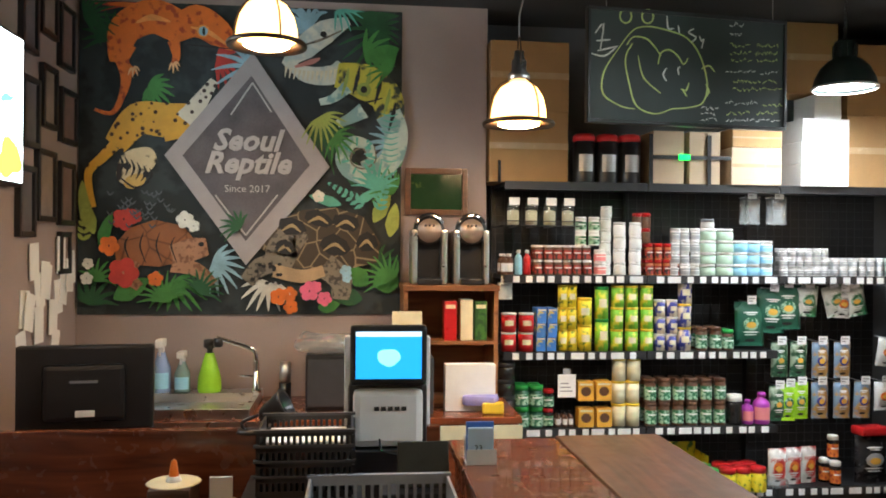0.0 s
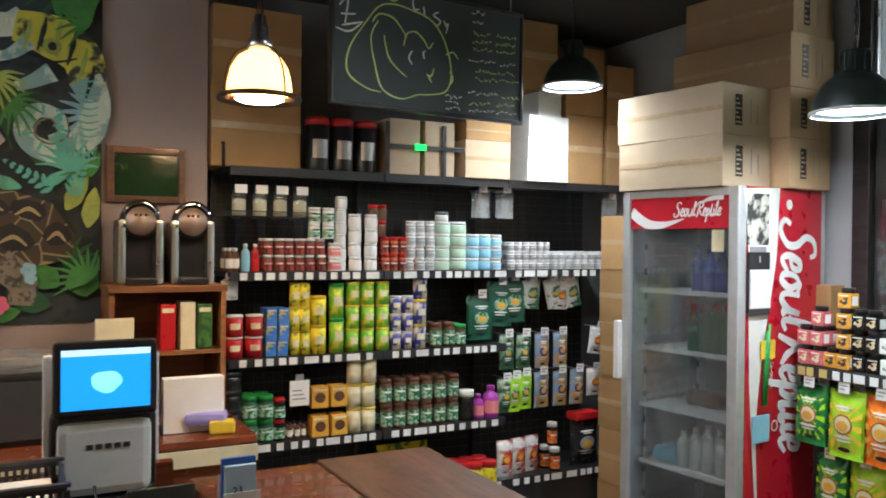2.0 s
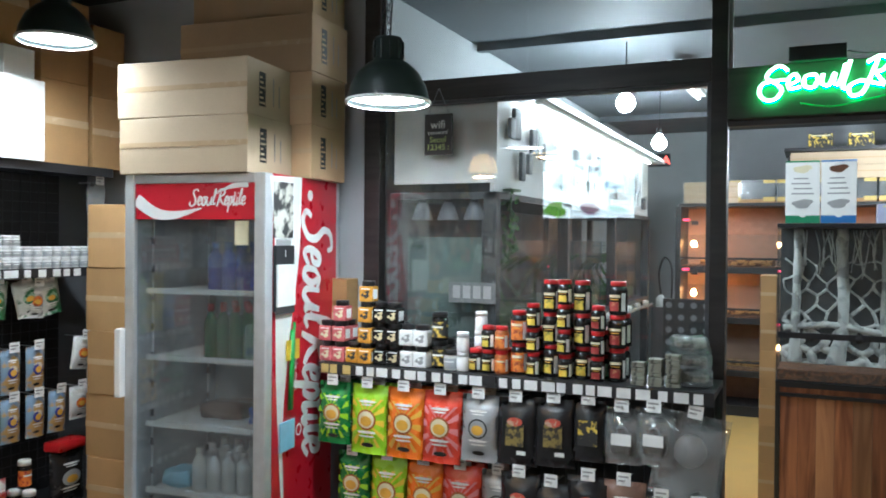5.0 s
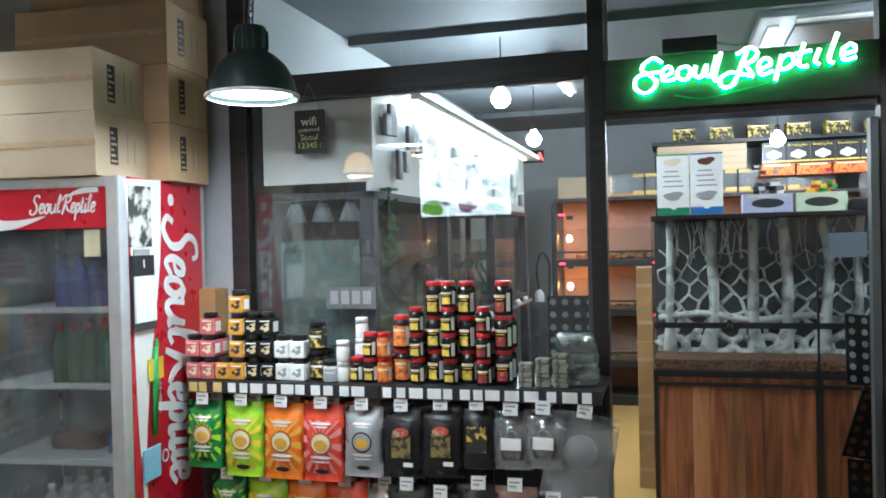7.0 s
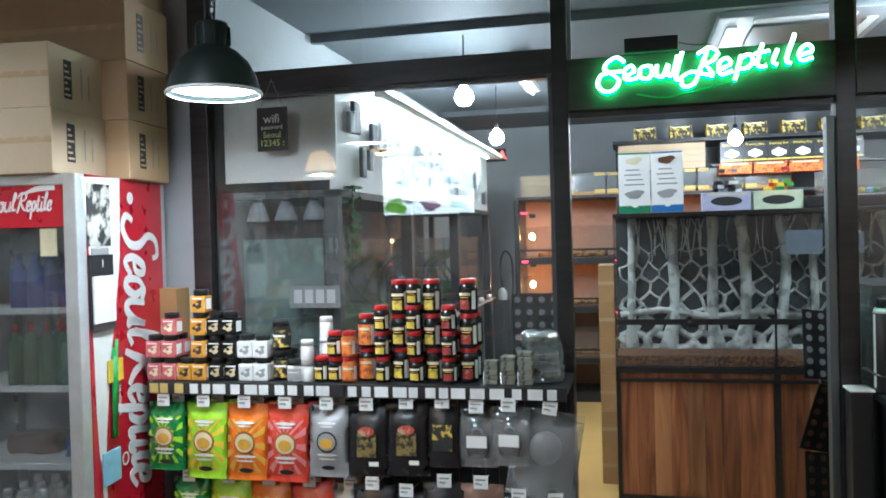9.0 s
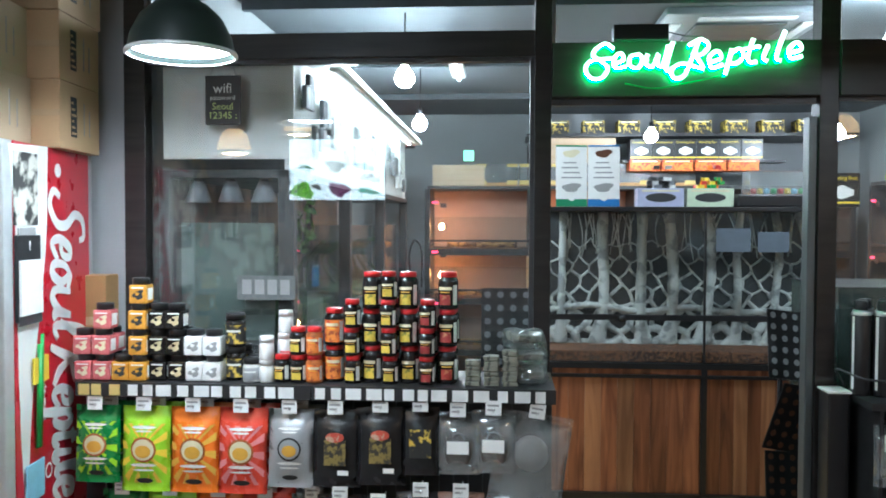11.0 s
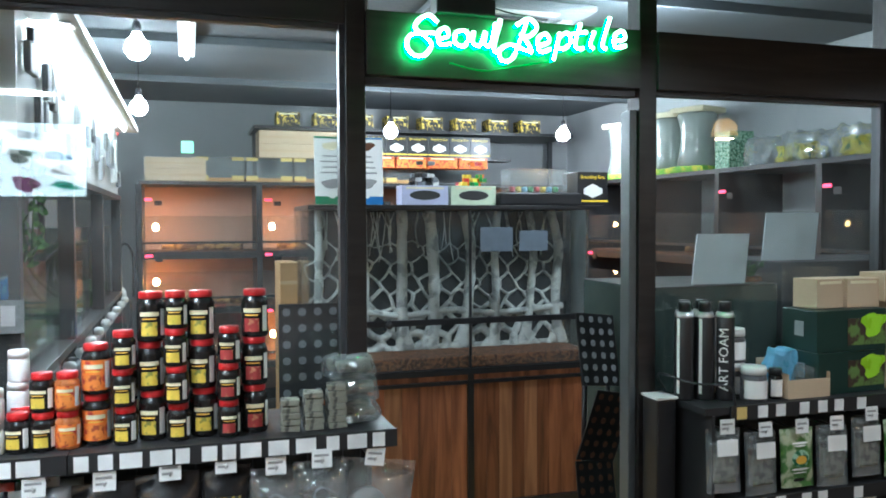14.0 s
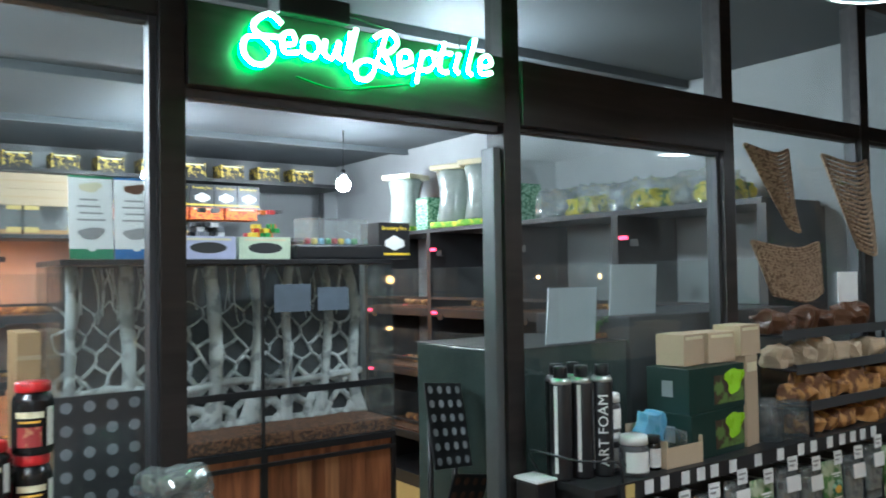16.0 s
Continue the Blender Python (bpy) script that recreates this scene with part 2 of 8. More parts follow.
WALL_TAUPE = mat("taupe wall paint", (0.33, 0.26, 0.245), 0.85, var=0.1, scale=3, bump=0.08)
WALL_GREY = mat("grey wall paint", (0.36, 0.37, 0.38), 0.85, var=0.1, scale=3, bump=0.08)
WALL_DARK = mat("dark grey wall paint", (0.12, 0.125, 0.13), 0.8, var=0.15, scale=3)
CEIL_BLACK = mat("black ceiling paint", (0.035, 0.035, 0.038), 0.9, var=0.3, scale=2)
CEIL_IN = mat("dark blue grey ceiling paint", (0.095, 0.105, 0.115), 0.75, var=0.25, scale=2)
FLOOR_OUT = mat("grey concrete floor", (0.2, 0.19, 0.18), 0.55, var=0.2, scale=4)
FLOOR_IN = mat("ochre vinyl floor", (0.62, 0.4, 0.13), 0.45, var=0.12, scale=3)
FRAME = wood("black stained frame", (0.012, 0.011, 0.011), (0.035, 0.028, 0.027), 0.42, 0, 5)
BLACK = mat("black powder coated steel", (0.02, 0.02, 0.022), 0.45, var=0.2)
BLACKP = mat("black plastic", (0.016, 0.016, 0.018), 0.35, var=0.15)
DARK = mat("dark grey steel", (0.07, 0.072, 0.078), 0.45, 0.3)
STEEL = mat("brushed steel", (0.6, 0.6, 0.6), 0.3, 1.0, var=0.06, bump=0.008)
CHROME = mat("chrome", (0.8, 0.8, 0.8), 0.1, 1.0, var=0.03, bump=0)
WHITE = mat("white plastic", (0.8, 0.8, 0.79), 0.4, var=0.05)
PAPER = mat("white paper", (0.82, 0.82, 0.8), 0.8, var=0.05)
YTAG = mat("yellow paper", (0.6, 0.45, 0.16), 0.8, var=0.05)
CARD = mat("brown cardboard", (0.45, 0.3, 0.165), 0.8, var=0.1, scale=6, bump=0.06, rnd=0.1)
CARD2 = mat("pale cardboard", (0.52, 0.4, 0.27), 0.8, var=0.08, scale=6, rnd=0.1)
CARDO = mat("orange brown cardboard", (0.4, 0.235, 0.1), 0.8, var=0.14, scale=6, rnd=0.12)
TAPE = mat("brown packing tape", (0.5, 0.36, 0.22), 0.25, var=0.08)
INK = mat("black ink", (0.03, 0.03, 0.03), 0.7)
GREYINK = mat("grey ink", (0.3, 0.3, 0.3), 0.7)
RED = mat("red plastic", (0.5, 0.018, 0.022), 0.3, var=0.12)
FRED = mat("red fridge vinyl", (0.55, 0.012, 0.03), 0.3, var=0.06, coat=0.3)
GREEN = mat("green plastic", (0.03, 0.3, 0.06), 0.35)
DGREEN = mat("dark green print", (0.015, 0.1, 0.06), 0.4)
LIME = mat("lime green film", (0.38, 0.72, 0.03), 0.28, var=0.1)
ORANGE = mat("orange film", (0.85, 0.2, 0.02), 0.28, var=0.1)
REDF = mat("coral red film", (0.72, 0.07, 0.04), 0.28, var=0.1)
SILVER = mat("silver film", (0.42, 0.44, 0.46), 0.3, 0.3, var=0.15)
BLACKF = mat("black foil", (0.018, 0.018, 0.02), 0.25, var=0.3, bump=0.2)
DGFILM = mat("deep green film", (0.02, 0.2, 0.05), 0.28)
WHITEF = mat("white film", (0.7, 0.72, 0.7), 0.3, var=0.12, bump=0.15)
YELLOW = mat("yellow print", (0.82, 0.6, 0.05), 0.4)
GOLD = mat("gold orange print", (0.75, 0.42, 0.06), 0.4)
PINK = mat("pink print", (0.75, 0.25, 0.26), 0.4)
BLUE = mat("blue print", (0.03, 0.12, 0.45), 0.4)
SKY = mat("light blue print", (0.3, 0.6, 0.78), 0.45)
MINT = mat("mint green print", (0.5, 0.68, 0.55), 0.45)
PURPLE = mat("purple plastic", (0.4, 0.05, 0.4), 0.35)
BROWN = mat("dark brown contents", (0.12, 0.055, 0.03), 0.35, var=0.3, scale=60)
AMBER = mat("orange brown contents", (0.42, 0.12, 0.03), 0.3, var=0.3, scale=60)
CREAM = mat("cream print", (0.72, 0.66, 0.45), 0.5)
JARBLACK = mat("black jar plastic", (0.014, 0.013, 0.013), 0.22, var=0.1)
YLABEL = spotted("yellow and black printed label", (0.7, 0.5, 0.08), (0.02, 0.02, 0.02), 45, 0.56)
RLABEL = spotted("dark red printed label", (0.35, 0.04, 0.03), (0.03, 0.02, 0.02), 45, 0.48)
OLABEL = spotted("orange printed label", (0.75, 0.2, 0.03), (0.35, 0.02, 0.02), 40, 0.45)
GLABEL = spotted("green and white printed label", (0.35, 0.55, 0.4), (0.02, 0.14, 0.06), 60, 0.5)
GYLABEL = spotted("green and yellow printed can", (0.2, 0.5, 0.04), (0.7, 0.65, 0.05), 22, 0.45)
YGLABEL = spotted("yellow and green printed can", (0.8, 0.65, 0.03), (0.08, 0.2, 0.03), 26, 0.42)
BOLABEL = spotted("blue, cream and orange printed can", (0.7, 0.6, 0.45), (0.04, 0.05, 0.3), 22, 0.5)
BLUEBOX = spotted("blue printed carton", (0.05, 0.2, 0.6), (0.6, 0.5, 0.1), 25, 0.38)
JAMB = mat("dull grey metal", (0.11, 0.12, 0.125), 0.4, 0.4)
GREYP = mat("grey plastic", (0.22, 0.23, 0.25), 0.45)
STONE = spotted("grey green stone", (0.2, 0.2, 0.16), (0.07, 0.07, 0.06), 35, 0.45, 0.8)
CLEARBAG = glass("clear plastic film", (0.88, 0.9, 0.9), 0.13, 0.14, 0.1)
# The pane's dust film holds smudges and also paints in hazy glare.
PANE = glass("shop window glass", (0.93, 0.955, 0.95), 0.021, 0.032)
FGLASS = glass("fridge door glass", (0.66, 0.71, 0.74), 0.06, 0.05)
TGLASS = glass("terrarium glass", (0.92, 0.95, 0.94), 0.014, 0.0)
JGLASS = glass("clear jar glass", (0.85, 0.88, 0.88), 0.06, 0.05)
COUNTER = wood("red brown polished wood", (0.09, 0.022, 0.01), (0.27, 0.075, 0.03), 0.25, 1, 5, coat=0.4)
WALNUT = wood("walnut table wood", (0.07, 0.028, 0.015), (0.17, 0.07, 0.035), 0.4, 0, 5, coat=0.1)
SHELFWOOD = wood("orange brown shelf wood", (0.17, 0.065, 0.025), (0.36, 0.16, 0.065), 0.45, 1, 5)
PLANK = wood("red brown plank", (0.11, 0.035, 0.018), (0.4, 0.15, 0.065), 0.45, 2, 4)
PLANKL = wood("light brown plank", (0.26, 0.11, 0.05), (0.48, 0.23, 0.11), 0.45, 2, 4)
SOIL = spotted("brown bark soil", (0.2, 0.08, 0.035), (0.07, 0.03, 0.015), 60, 0.5, 0.95)
ROOT = spotted("grey root relief", (0.62, 0.63, 0.62), (0.34, 0.35, 0.35), 14, 0.45, 0.8)
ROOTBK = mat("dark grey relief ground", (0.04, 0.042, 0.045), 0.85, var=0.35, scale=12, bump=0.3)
CHALKB = mat("green grey chalkboard", (0.045, 0.06, 0.06), 0.75, var=0.2, scale=5)
CHALKG = mat("yellow green chalk", (0.5, 0.62, 0.22), 0.9, var=0.35, fine=300)
CHALKW = mat("white chalk", (0.65, 0.68, 0.65), 0.9, var=0.35, fine=300)
JUTE = spotted("brown woven jute", (0.36, 0.25, 0.16), (0.16, 0.1, 0.06), 90, 0.45, 0.9)
BARK = spotted("orange brown bark", (0.5, 0.26, 0.09), (0.16, 0.07, 0.03), 18, 0.48, 0.85)
LEAF = spotted("green leaf", (0.06, 0.17, 0.03), (0.025, 0.08, 0.02), 30, 0.5, 0.5)
LED = glow("red led", (1.0, 0.05, 0.12), 4)
BULB = glow("white bulb", (0.93, 0.97, 1.0), 400)
WARMSHADE = glow("lit cream glass shade", (1.0, 0.55, 0.18), 3.6)
WARMBULB = glow("warm lamp diffuser", (1.0, 0.62, 0.3), 110)
COOLDIM = glow("dim cool lamp diffuser", (0.93, 0.97, 1.0), 45)
COOLDISC = glow("cool lamp diffuser", (0.93, 0.97, 1.0), 95)
NEON = glow("green neon tube", (0.5, 1.0, 0.62), 9)
NEONG = glow("added green halo tube", (0.01, 1.0, 0.13), 34)
HEAT = glow("orange heat bulb", (1.0, 0.42, 0.14), 150)


# ---------- structure ----------
H = 2.9
setting("floor", bm_box(-2.6, -4.8, -0.1, 6.6, 0.04, 0), FLOOR_OUT, "grey concrete shop floor", "floor")
setting("floor_inner", bm_box(-2.6, 0.04, -0.1, 6.6, 5.95, 0.002), FLOOR_IN, "ochre vinyl floor of the inner room", "floor")
setting("ceiling", bm_box(-2.6, -4.8, H, 6.6, 0.0, H + 0.1), CEIL_BLACK, "black painted ceiling", "ceiling")
setting("ceiling_inner", bm_box(-0.8, 0.0, 2.83, 6.6, 5.95, 2.95), CEIL_IN, "dark grey painted ceiling of the inner room", "ceiling")
setting("wall_west", bm_box(-2.3, -4.65, 0, -2.14, -2.58, H), WALL_TAUPE, "taupe painted wall behind the counter", "wall")
setting("wall_west_recess", bm_box(-2.6, -2.58, 0, -2.45, 0.0, H), WALL_DARK, "dark wall behind the product shelves", "wall")
setting("wall_north", bm_box(-2.6, 0.0, 0, -0.72, 0.16, H), WALL_GREY, "grey painted wall behind the fridge", "wall")
setting("wall_south", bm_box(-2.3, -4.8, 0, 6.6, -4.65, H), WALL_TAUPE, "taupe painted wall", "wall")
setting("wall_east", bm_box(6.5, -4.65, 0, 6.6, 5.95, H), WALL_DARK, "dark painted wall", "wall")
setting("wall_inner_west", bm_box(-0.86, 0.16, 0, -0.72, 5.95, 2.9), WALL_GREY, "pale grey wall of the inner room", "wall")
setting("wall_inner_north", bm_box(-0.8, 5.8, 0, 6.5, 5.95, 2.9), WALL_GREY, "grey back wall of the inner room", "wall")
setting("wall_inner_east", bm_box(4.35, 0.1, 0, 4.45, 5.8, 2.83), WALL_GREY, "grey side wall of the inner room", "wall")
for k, (x0, x1) in enumerate(((-0.72, -0.64), (0.79, 0.85), (1.775, 1.84), (2.82, 2.885), (3.81, 3.88), (4.9, 4.97), (6.0, 6.06))):
    setting("post_%d" % (k + 1), bm_box(x0, 0, 0, x1, 0.08, H, 0.003), FRAME, "black stained window post", "post")
bays = ((-0.64, 0.79, 2.258, 2.35, 0.1), (0.85, 1.775, 2.108, 2.3, None), (1.84, 2.82, 2.108, 2.3, 0.1), (2.885, 3.81, 2.238, 2.3, 0.1), (3.88, 4.9, 2.238, 2.3, 0.1), (4.97, 6.0, 2.238, 2.3, 0.1))
for k, (x0, x1, z0, z1, sill) in enumerate(bays):
    n = k + 1
    proud = -0.012 if k in (1, 2) else 0.004
    setting("beam_%d" % n, bm_box(x0, proud, z0, x1, 0.076, z1, 0.003), FRAME, "black stained wooden header", "beam")
    w = tagged(new("window_%d" % (n + 10)), "clear fixed upper window pane", "window", kind="structure")
    p = part("pane", bm_box(x0 + 0.01, 0.036, z1, x1 - 0.01, 0.042, H - 0.01), PANE, w)
    p.visible_shadow = False
    part("frame_edge", bm_box(x0, 0.03, z1, x0 + 0.014, 0.05, H - 0.005), STEEL, w, "grey metal edge")
    if sill is not None:
        w = tagged(new("window_%d" % n), "large clear shop window with smudges and painted haze", "window", kind="structure")
        p = part("pane", bm_box(x0 + 0.01, 0.036, sill, x1 - 0.01, 0.042, z0), PANE, w)
        p.visible_shadow = False
        part("sill", bm_box(x0, 0.002, 0, x1, 0.078, sill), FRAME, w)
        part("frame_edge", bm_box(x1 - 0.016, 0.02, sill, x1, 0.06, z0), DARK, w, "grey metal edge")
        part("frame_edge", bm_box(x0, 0.02, z0 - 0.014, x1 - 0.018, 0.06, z0), DARK, w, "grey metal edge")
setting("trim", bm_box(1.745, 0.012, 0, 1.773, 0.07, 2.04, 0.004), JAMB, "grey metal door jamb", "trim")
setting("door_head", bm_box(0.852, 0.02, 2.085, 1.77, 0.06, 2.106), DARK, "metal sliding door track", "trim")


# ---------- lamps ----------
def dark_pendant(m, group="dark pendant lamps", top=H, disc=None):
    e = thing("pendant_lamp", "dark green enamel dome pendant lamp, lit", "lamp", group, m)
    part("shade", lathe([(0.0, 0.232), (0.045, 0.23), (0.05, 0.22), (0.052, 0.15), (0.075, 0.138), (0.11, 0.105), (0.135, 0.055), (0.145, 0.01), (0.148, 0.0), (0.142, 0.002), (0.13, 0.05), (0.1, 0.1), (0.05, 0.13)], 40), SHADEMAT, e)
    part("rim", lathe([(0.142, 0.0), (0.15, 0.0), (0.152, 0.006), (0.149, 0.012), (0.142, 0.01), (0.142, 0.0)], 40), WHITE, e, "white enamel rim")
    part("diffuser", lathe([(0.0, 0.02), (0.135, 0.02), (0.135, 0.026), (0.0, 0.028)], 32), disc or COOLDISC, e, "lit white diffuser")
    for k in range(10):
        a = 2 * math.pi * k / 10
        part("fin", bm_box(-0.003, 0.046, 0.155, 0.003, 0.056, 0.215), SHADEMAT, e).matrix_basis = pose(0, 0, 0, 0, 0, math.degrees(a))
    L = top - m.translation.z
    z, k = 0.235, 0
    while z < min(L, 0.235 + 0.5):
        ring = [(0.008 * math.cos(a) * (1 if k % 2 else 0), 0.008 * math.cos(a) * (0 if k % 2 else 1), z + 0.013 + 0.014 * math.sin(a)) for a in [2 * math.pi * j / 10 for j in range(10)]]
        part("chain_link", tube(ring, 0.0022, 5, True), DARK, e)
        z += 0.022
        k += 1
    part("cord", tube([(0.006, 0, 0.23), (0.012, 0.004, 0.35), (0.0, -0.006, 0.5), (0.004, 0, L)], 0.003, 6), BLACKP, e)
    return e


def warm_pendant(m, group="cream glass pendant lamps"):
    e = thing("cage_pendant_lamp", "cream glass dome pendant lamp in a dark cage, lit warm", "lamp", group, m)
    part("shade", lathe([(0.02, 0.175), (0.04, 0.172), (0.075, 0.15), (0.1, 0.11), (0.112, 0.06), (0.115, 0.02), (0.108, 0.02), (0.1, 0.08), (0.07, 0.14), (0.02, 0.168)], 40), WARMSHADE, e, "lit cream glass")
    part("ring", lathe([(0.108, 0.02), (0.145, 0.012), (0.15, 0.004), (0.147, -0.006), (0.11, 0.006), (0.108, 0.02)], 40), BRONZE, e, "dark bronze ring")
    part("diffuser", lathe([(0.0, -0.008), (0.07, -0.008), (0.085, 0.0), (0.0, 0.004)], 28), WARMBULB, e, "lit opal bottom")
    for k in range(3):
        a = 2 * math.pi * k / 3 + 0.5
        pts = [(r * math.cos(a), r * math.sin(a), z) for r, z in ((0.125, 0.01), (0.121, 0.06), (0.108, 0.115), (0.08, 0.16), (0.04, 0.185))]
        part("cage_bar", tube(smooth_line(pts, 4), 0.0035, 6), BRONZE, e)
    part("neck", lathe([(0.0, 0.3), (0.02, 0.3), (0.022, 0.27), (0.03, 0.262), (0.03, 0.22), (0.045, 0.205), (0.045, 0.18), (0.03, 0.172), (0.0, 0.172)], 24), STEEL, e, "pale metal lamp holder")
    for s in (-1, 1):
        part("bail", tube([(s * 0.028, 0, 0.25), (s * 0.034, 0, 0.3), (s * 0.02, 0, 0.35), (0, 0, 0.365)], 0.003, 6), BRONZE, e)
    L = H - m.translation.z
    loop = [(0.0, 0, 0.36), (0.0, 0, min(0.45, L)), (0.03, 0.01, min(0.52, L)), (0.02, 0, min(0.6, L)), (0.0, 0, L)]
    part("cord", tube(smooth_line(loop, 5), 0.0035, 6), GREYP, e)
    return e


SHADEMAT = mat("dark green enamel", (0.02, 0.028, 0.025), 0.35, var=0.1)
BRONZE = mat("dark bronze", (0.05, 0.03, 0.02), 0.4, 0.6)
dark_pendant(pose(-1.6, -0.92, 2.42))
dark_pendant(pose(-0.21, -0.72, 2.12))
dark_pendant(pose(2.1, -0.95, 2.3), disc=COOLDIM)
# Unseen cool pendants added as general fill: this one and the next.
dark_pendant(pose(3.9, -0.95, 2.3), disc=COOLDIM)
dark_pendant(pose(-0.3, -1.9, 2.62))
warm_pendant(pose(-1.0, -3.6, 2.39))
warm_pendant(pose(-1.2, -2.6, 2.15))
for x, y in ((2.7, -4.3), (3.5, -4.0), (4.9, -3.7)):
    warm_pendant(pose(x, y, 2.4))
# Last bulb: added fill, hidden behind the header, to brighten the right side.
for x, y, z in ((0.13, 1.6, 2.47), (0.05, 3.24, 2.42), (1.91, 4.0, 2.4), (3.36, 3.85, 2.4), (2.6, 1.3, 2.55)):
    e = thing("bulb_lamp", "bare white globe bulb on a dark cord, lit", "lamp", "bare ceiling bulbs", pose(x, y, z))
    part("bulb", lathe([(0.0, -0.055), (0.03, -0.047), (0.052, -0.02), (0.055, 0.0), (0.045, 0.03), (0.025, 0.05), (0.018, 0.07), (0, 0.07)], 24), BULB, e)
    part("socket", lathe([(0.0, 0.12), (0.015, 0.12), (0.022, 0.1), (0.022, 0.068), (0, 0.068)], 16), BLACKP, e)
    part("cord", tube([(0, 0, 0.115), (0.003, 0, 2.83 - z)], 0.004, 6), BLACKP, e)
e = thing("ceiling_light", "long white tube light under the ceiling", "light", "", pose(0.35, 2.6, 2.75))
part("housing", slab(0.1, 1.2, 0.04, 0.006), WHITE, e)
part("tube_light", tube([(0, -0.56, -0.012), (0, 0.56, -0.012)], 0.013, 10), glow("white tube", (0.9, 0.96, 1.0), 9), e)
for y in (1.3, 2.9, 4.4):
    setting("ceiling_beam", bm_box(-0.7, y, 2.78, 4.34, y + 0.05, 2.832, 0.004), CEIL_IN, "dark painted ceiling beam", "beam")
e = thing("air_conditioner", "square pale ceiling air conditioner panel", "air conditioner", "", pose(2.0, 2.0, 2.83))
part("panel", slab(0.9, 0.9, 0.04, 0.012, -0.042), GREYP, e)
part("grille", slab(0.5, 0.5, 0.014, 0.004, -0.056), DARK, e)
for k in range(4):
    part("flap", slab(0.52, 0.06, 0.012, 0.004, -0.055, 0, 0.36), WHITE, e).matrix_basis = pose(0, 0, 0, 0, 0, 90 * k)


# ---------- green neon sign on the header ----------
e = thing("neon_sign", "green script neon tube sign, lit, on the black header", "sign", "", pose(0, -0.02, 0))
U, V = 0.00188, 0.00188
def neon(points):
    pts = [(0.96 + (px - 1052) * U, -0.03, 2.172 - (py - 160 + (px - 1052) * 0.0) * V) for px, py in points]
    return smooth_line(pts, 6)
scr = (((1105, 110), (1090, 100), (1072, 110), (1068, 122), (1082, 132), (1094, 145), (1084, 162), (1066, 164), (1054, 150), (1062, 132), (1100, 127)),
       ((1104, 138), (1122, 130), (1118, 118), (1106, 126), (1108, 144), (1128, 142)),
       ((1152, 120), (1136, 124), (1134, 140), (1148, 145), (1157, 132), (1152, 120)),
       ((1166, 120), (1164, 138), (1176, 142), (1186, 120), (1184, 138), (1194, 140), (1204, 104)),
       ((1212, 98), (1200, 144), (1206, 152)),
       ((1240, 105), (1262, 94), (1276, 106), (1262, 122), (1246, 120)),
       ((1258, 98), (1246, 130), (1232, 160), (1214, 164), (1210, 148), (1228, 138), (1246, 142), (1268, 148)),
       ((1252, 122), (1268, 146)),
       ((1276, 138), (1298, 128), (1292, 116), (1278, 126), (1282, 146), (1302, 140)),
       ((1318, 112), (1306, 158)), ((1316, 120), (1332, 112), (1338, 126), (1326, 138), (1312, 138)),
       ((1356, 94), (1346, 128), (1352, 137), (1362, 135)), ((1340, 113), (1368, 108)),
       ((1382, 106), (1374, 128), (1381, 135)), ((1412, 80), (1397, 126), (1405, 134)),
       ((1416, 122), (1440, 114), (1434, 102), (1420, 112), (1422, 130), (1442, 126)))
for s in scr:
    pts = neon(s)
    part("neon_tube", tube(pts, 0.0068, 8), NEON, e)
    # Extra green tube added behind each stroke to throw the halo onto the header.
    part("halo_fill_tube", tube([p + Vector((0, 0.018, -0.003)) for p in pts], 0.004, 6), NEONG, e)
part("transformer", bm_box(1.06, -0.02, 2.3, 1.25, 0.05, 2.355, 0.005), BLACKP, e, "black power box on the header")
part("wire", tube(smooth_line([(1.25, 0, 2.33), (1.3, -0.03, 2.31), (1.36, -0.03, 2.3), (1.33, -0.03, 2.25)], 5), 0.0025, 6), BLACKP, e)
part("wire", tube(smooth_line([(1.1, -0.02, 2.15), (1.2, -0.03, 2.13), (1.32, -0.025, 2.15), (1.42, -0.03, 2.17)], 5), 0.0025, 6), GREEN, e)


# ---------- television on the south wall ----------
e = thing("television", "large wall television showing a bright menu", "television", "", pose(-0.88, -4.65, 2.17, 0, 0, 180))
part("body", bm_box(-0.47, -0.05, -0.3, 0.47, 0, 0.3, 0.008), BLACKP, e)
part("screen", bm_box(-0.455, -0.053, -0.285, 0.455, -0.05, 0.285), glow("bright screen", (0.8, 0.94, 1.0), 8), e, "lit pale screen")
for (cx, cz, rx, rz, c) in ((0.33, -0.2, 0.11, 0.075, (0.25, 0.7, 0.05)), (0.3, 0.03, 0.06, 0.015, (0.1, 0.3, 0.2)), (0.02, 0.03, 0.085, 0.06, (0.2, 0.25, 0.22)), (-0.25, 0.03, 0.1, 0.035, (0.15, 0.4, 0.7)), (-0.02, -0.19, 0.1, 0.06, (0.25, 0.06, 0.2)), (-0.3, -0.2, 0.1, 0.03, (0.05, 0.5, 0.35)), (-0.3, -0.08, 0.1, 0.04, (0.3, 0.3, 0.3)), (0.2, -0.16, 0.05, 0.02, (0.1, 0.1, 0.1)), (0.0, 0.2, 0.11, 0.035, (0.4, 0.45, 0.5))):
    part("screen_art", moved(plate(ellipse(cx, cz, rx, rz, 20, 10, 0.15), 0.002), Matrix.Translation((0, -0.053, 0))), glow("screen colour", c, 3), e)


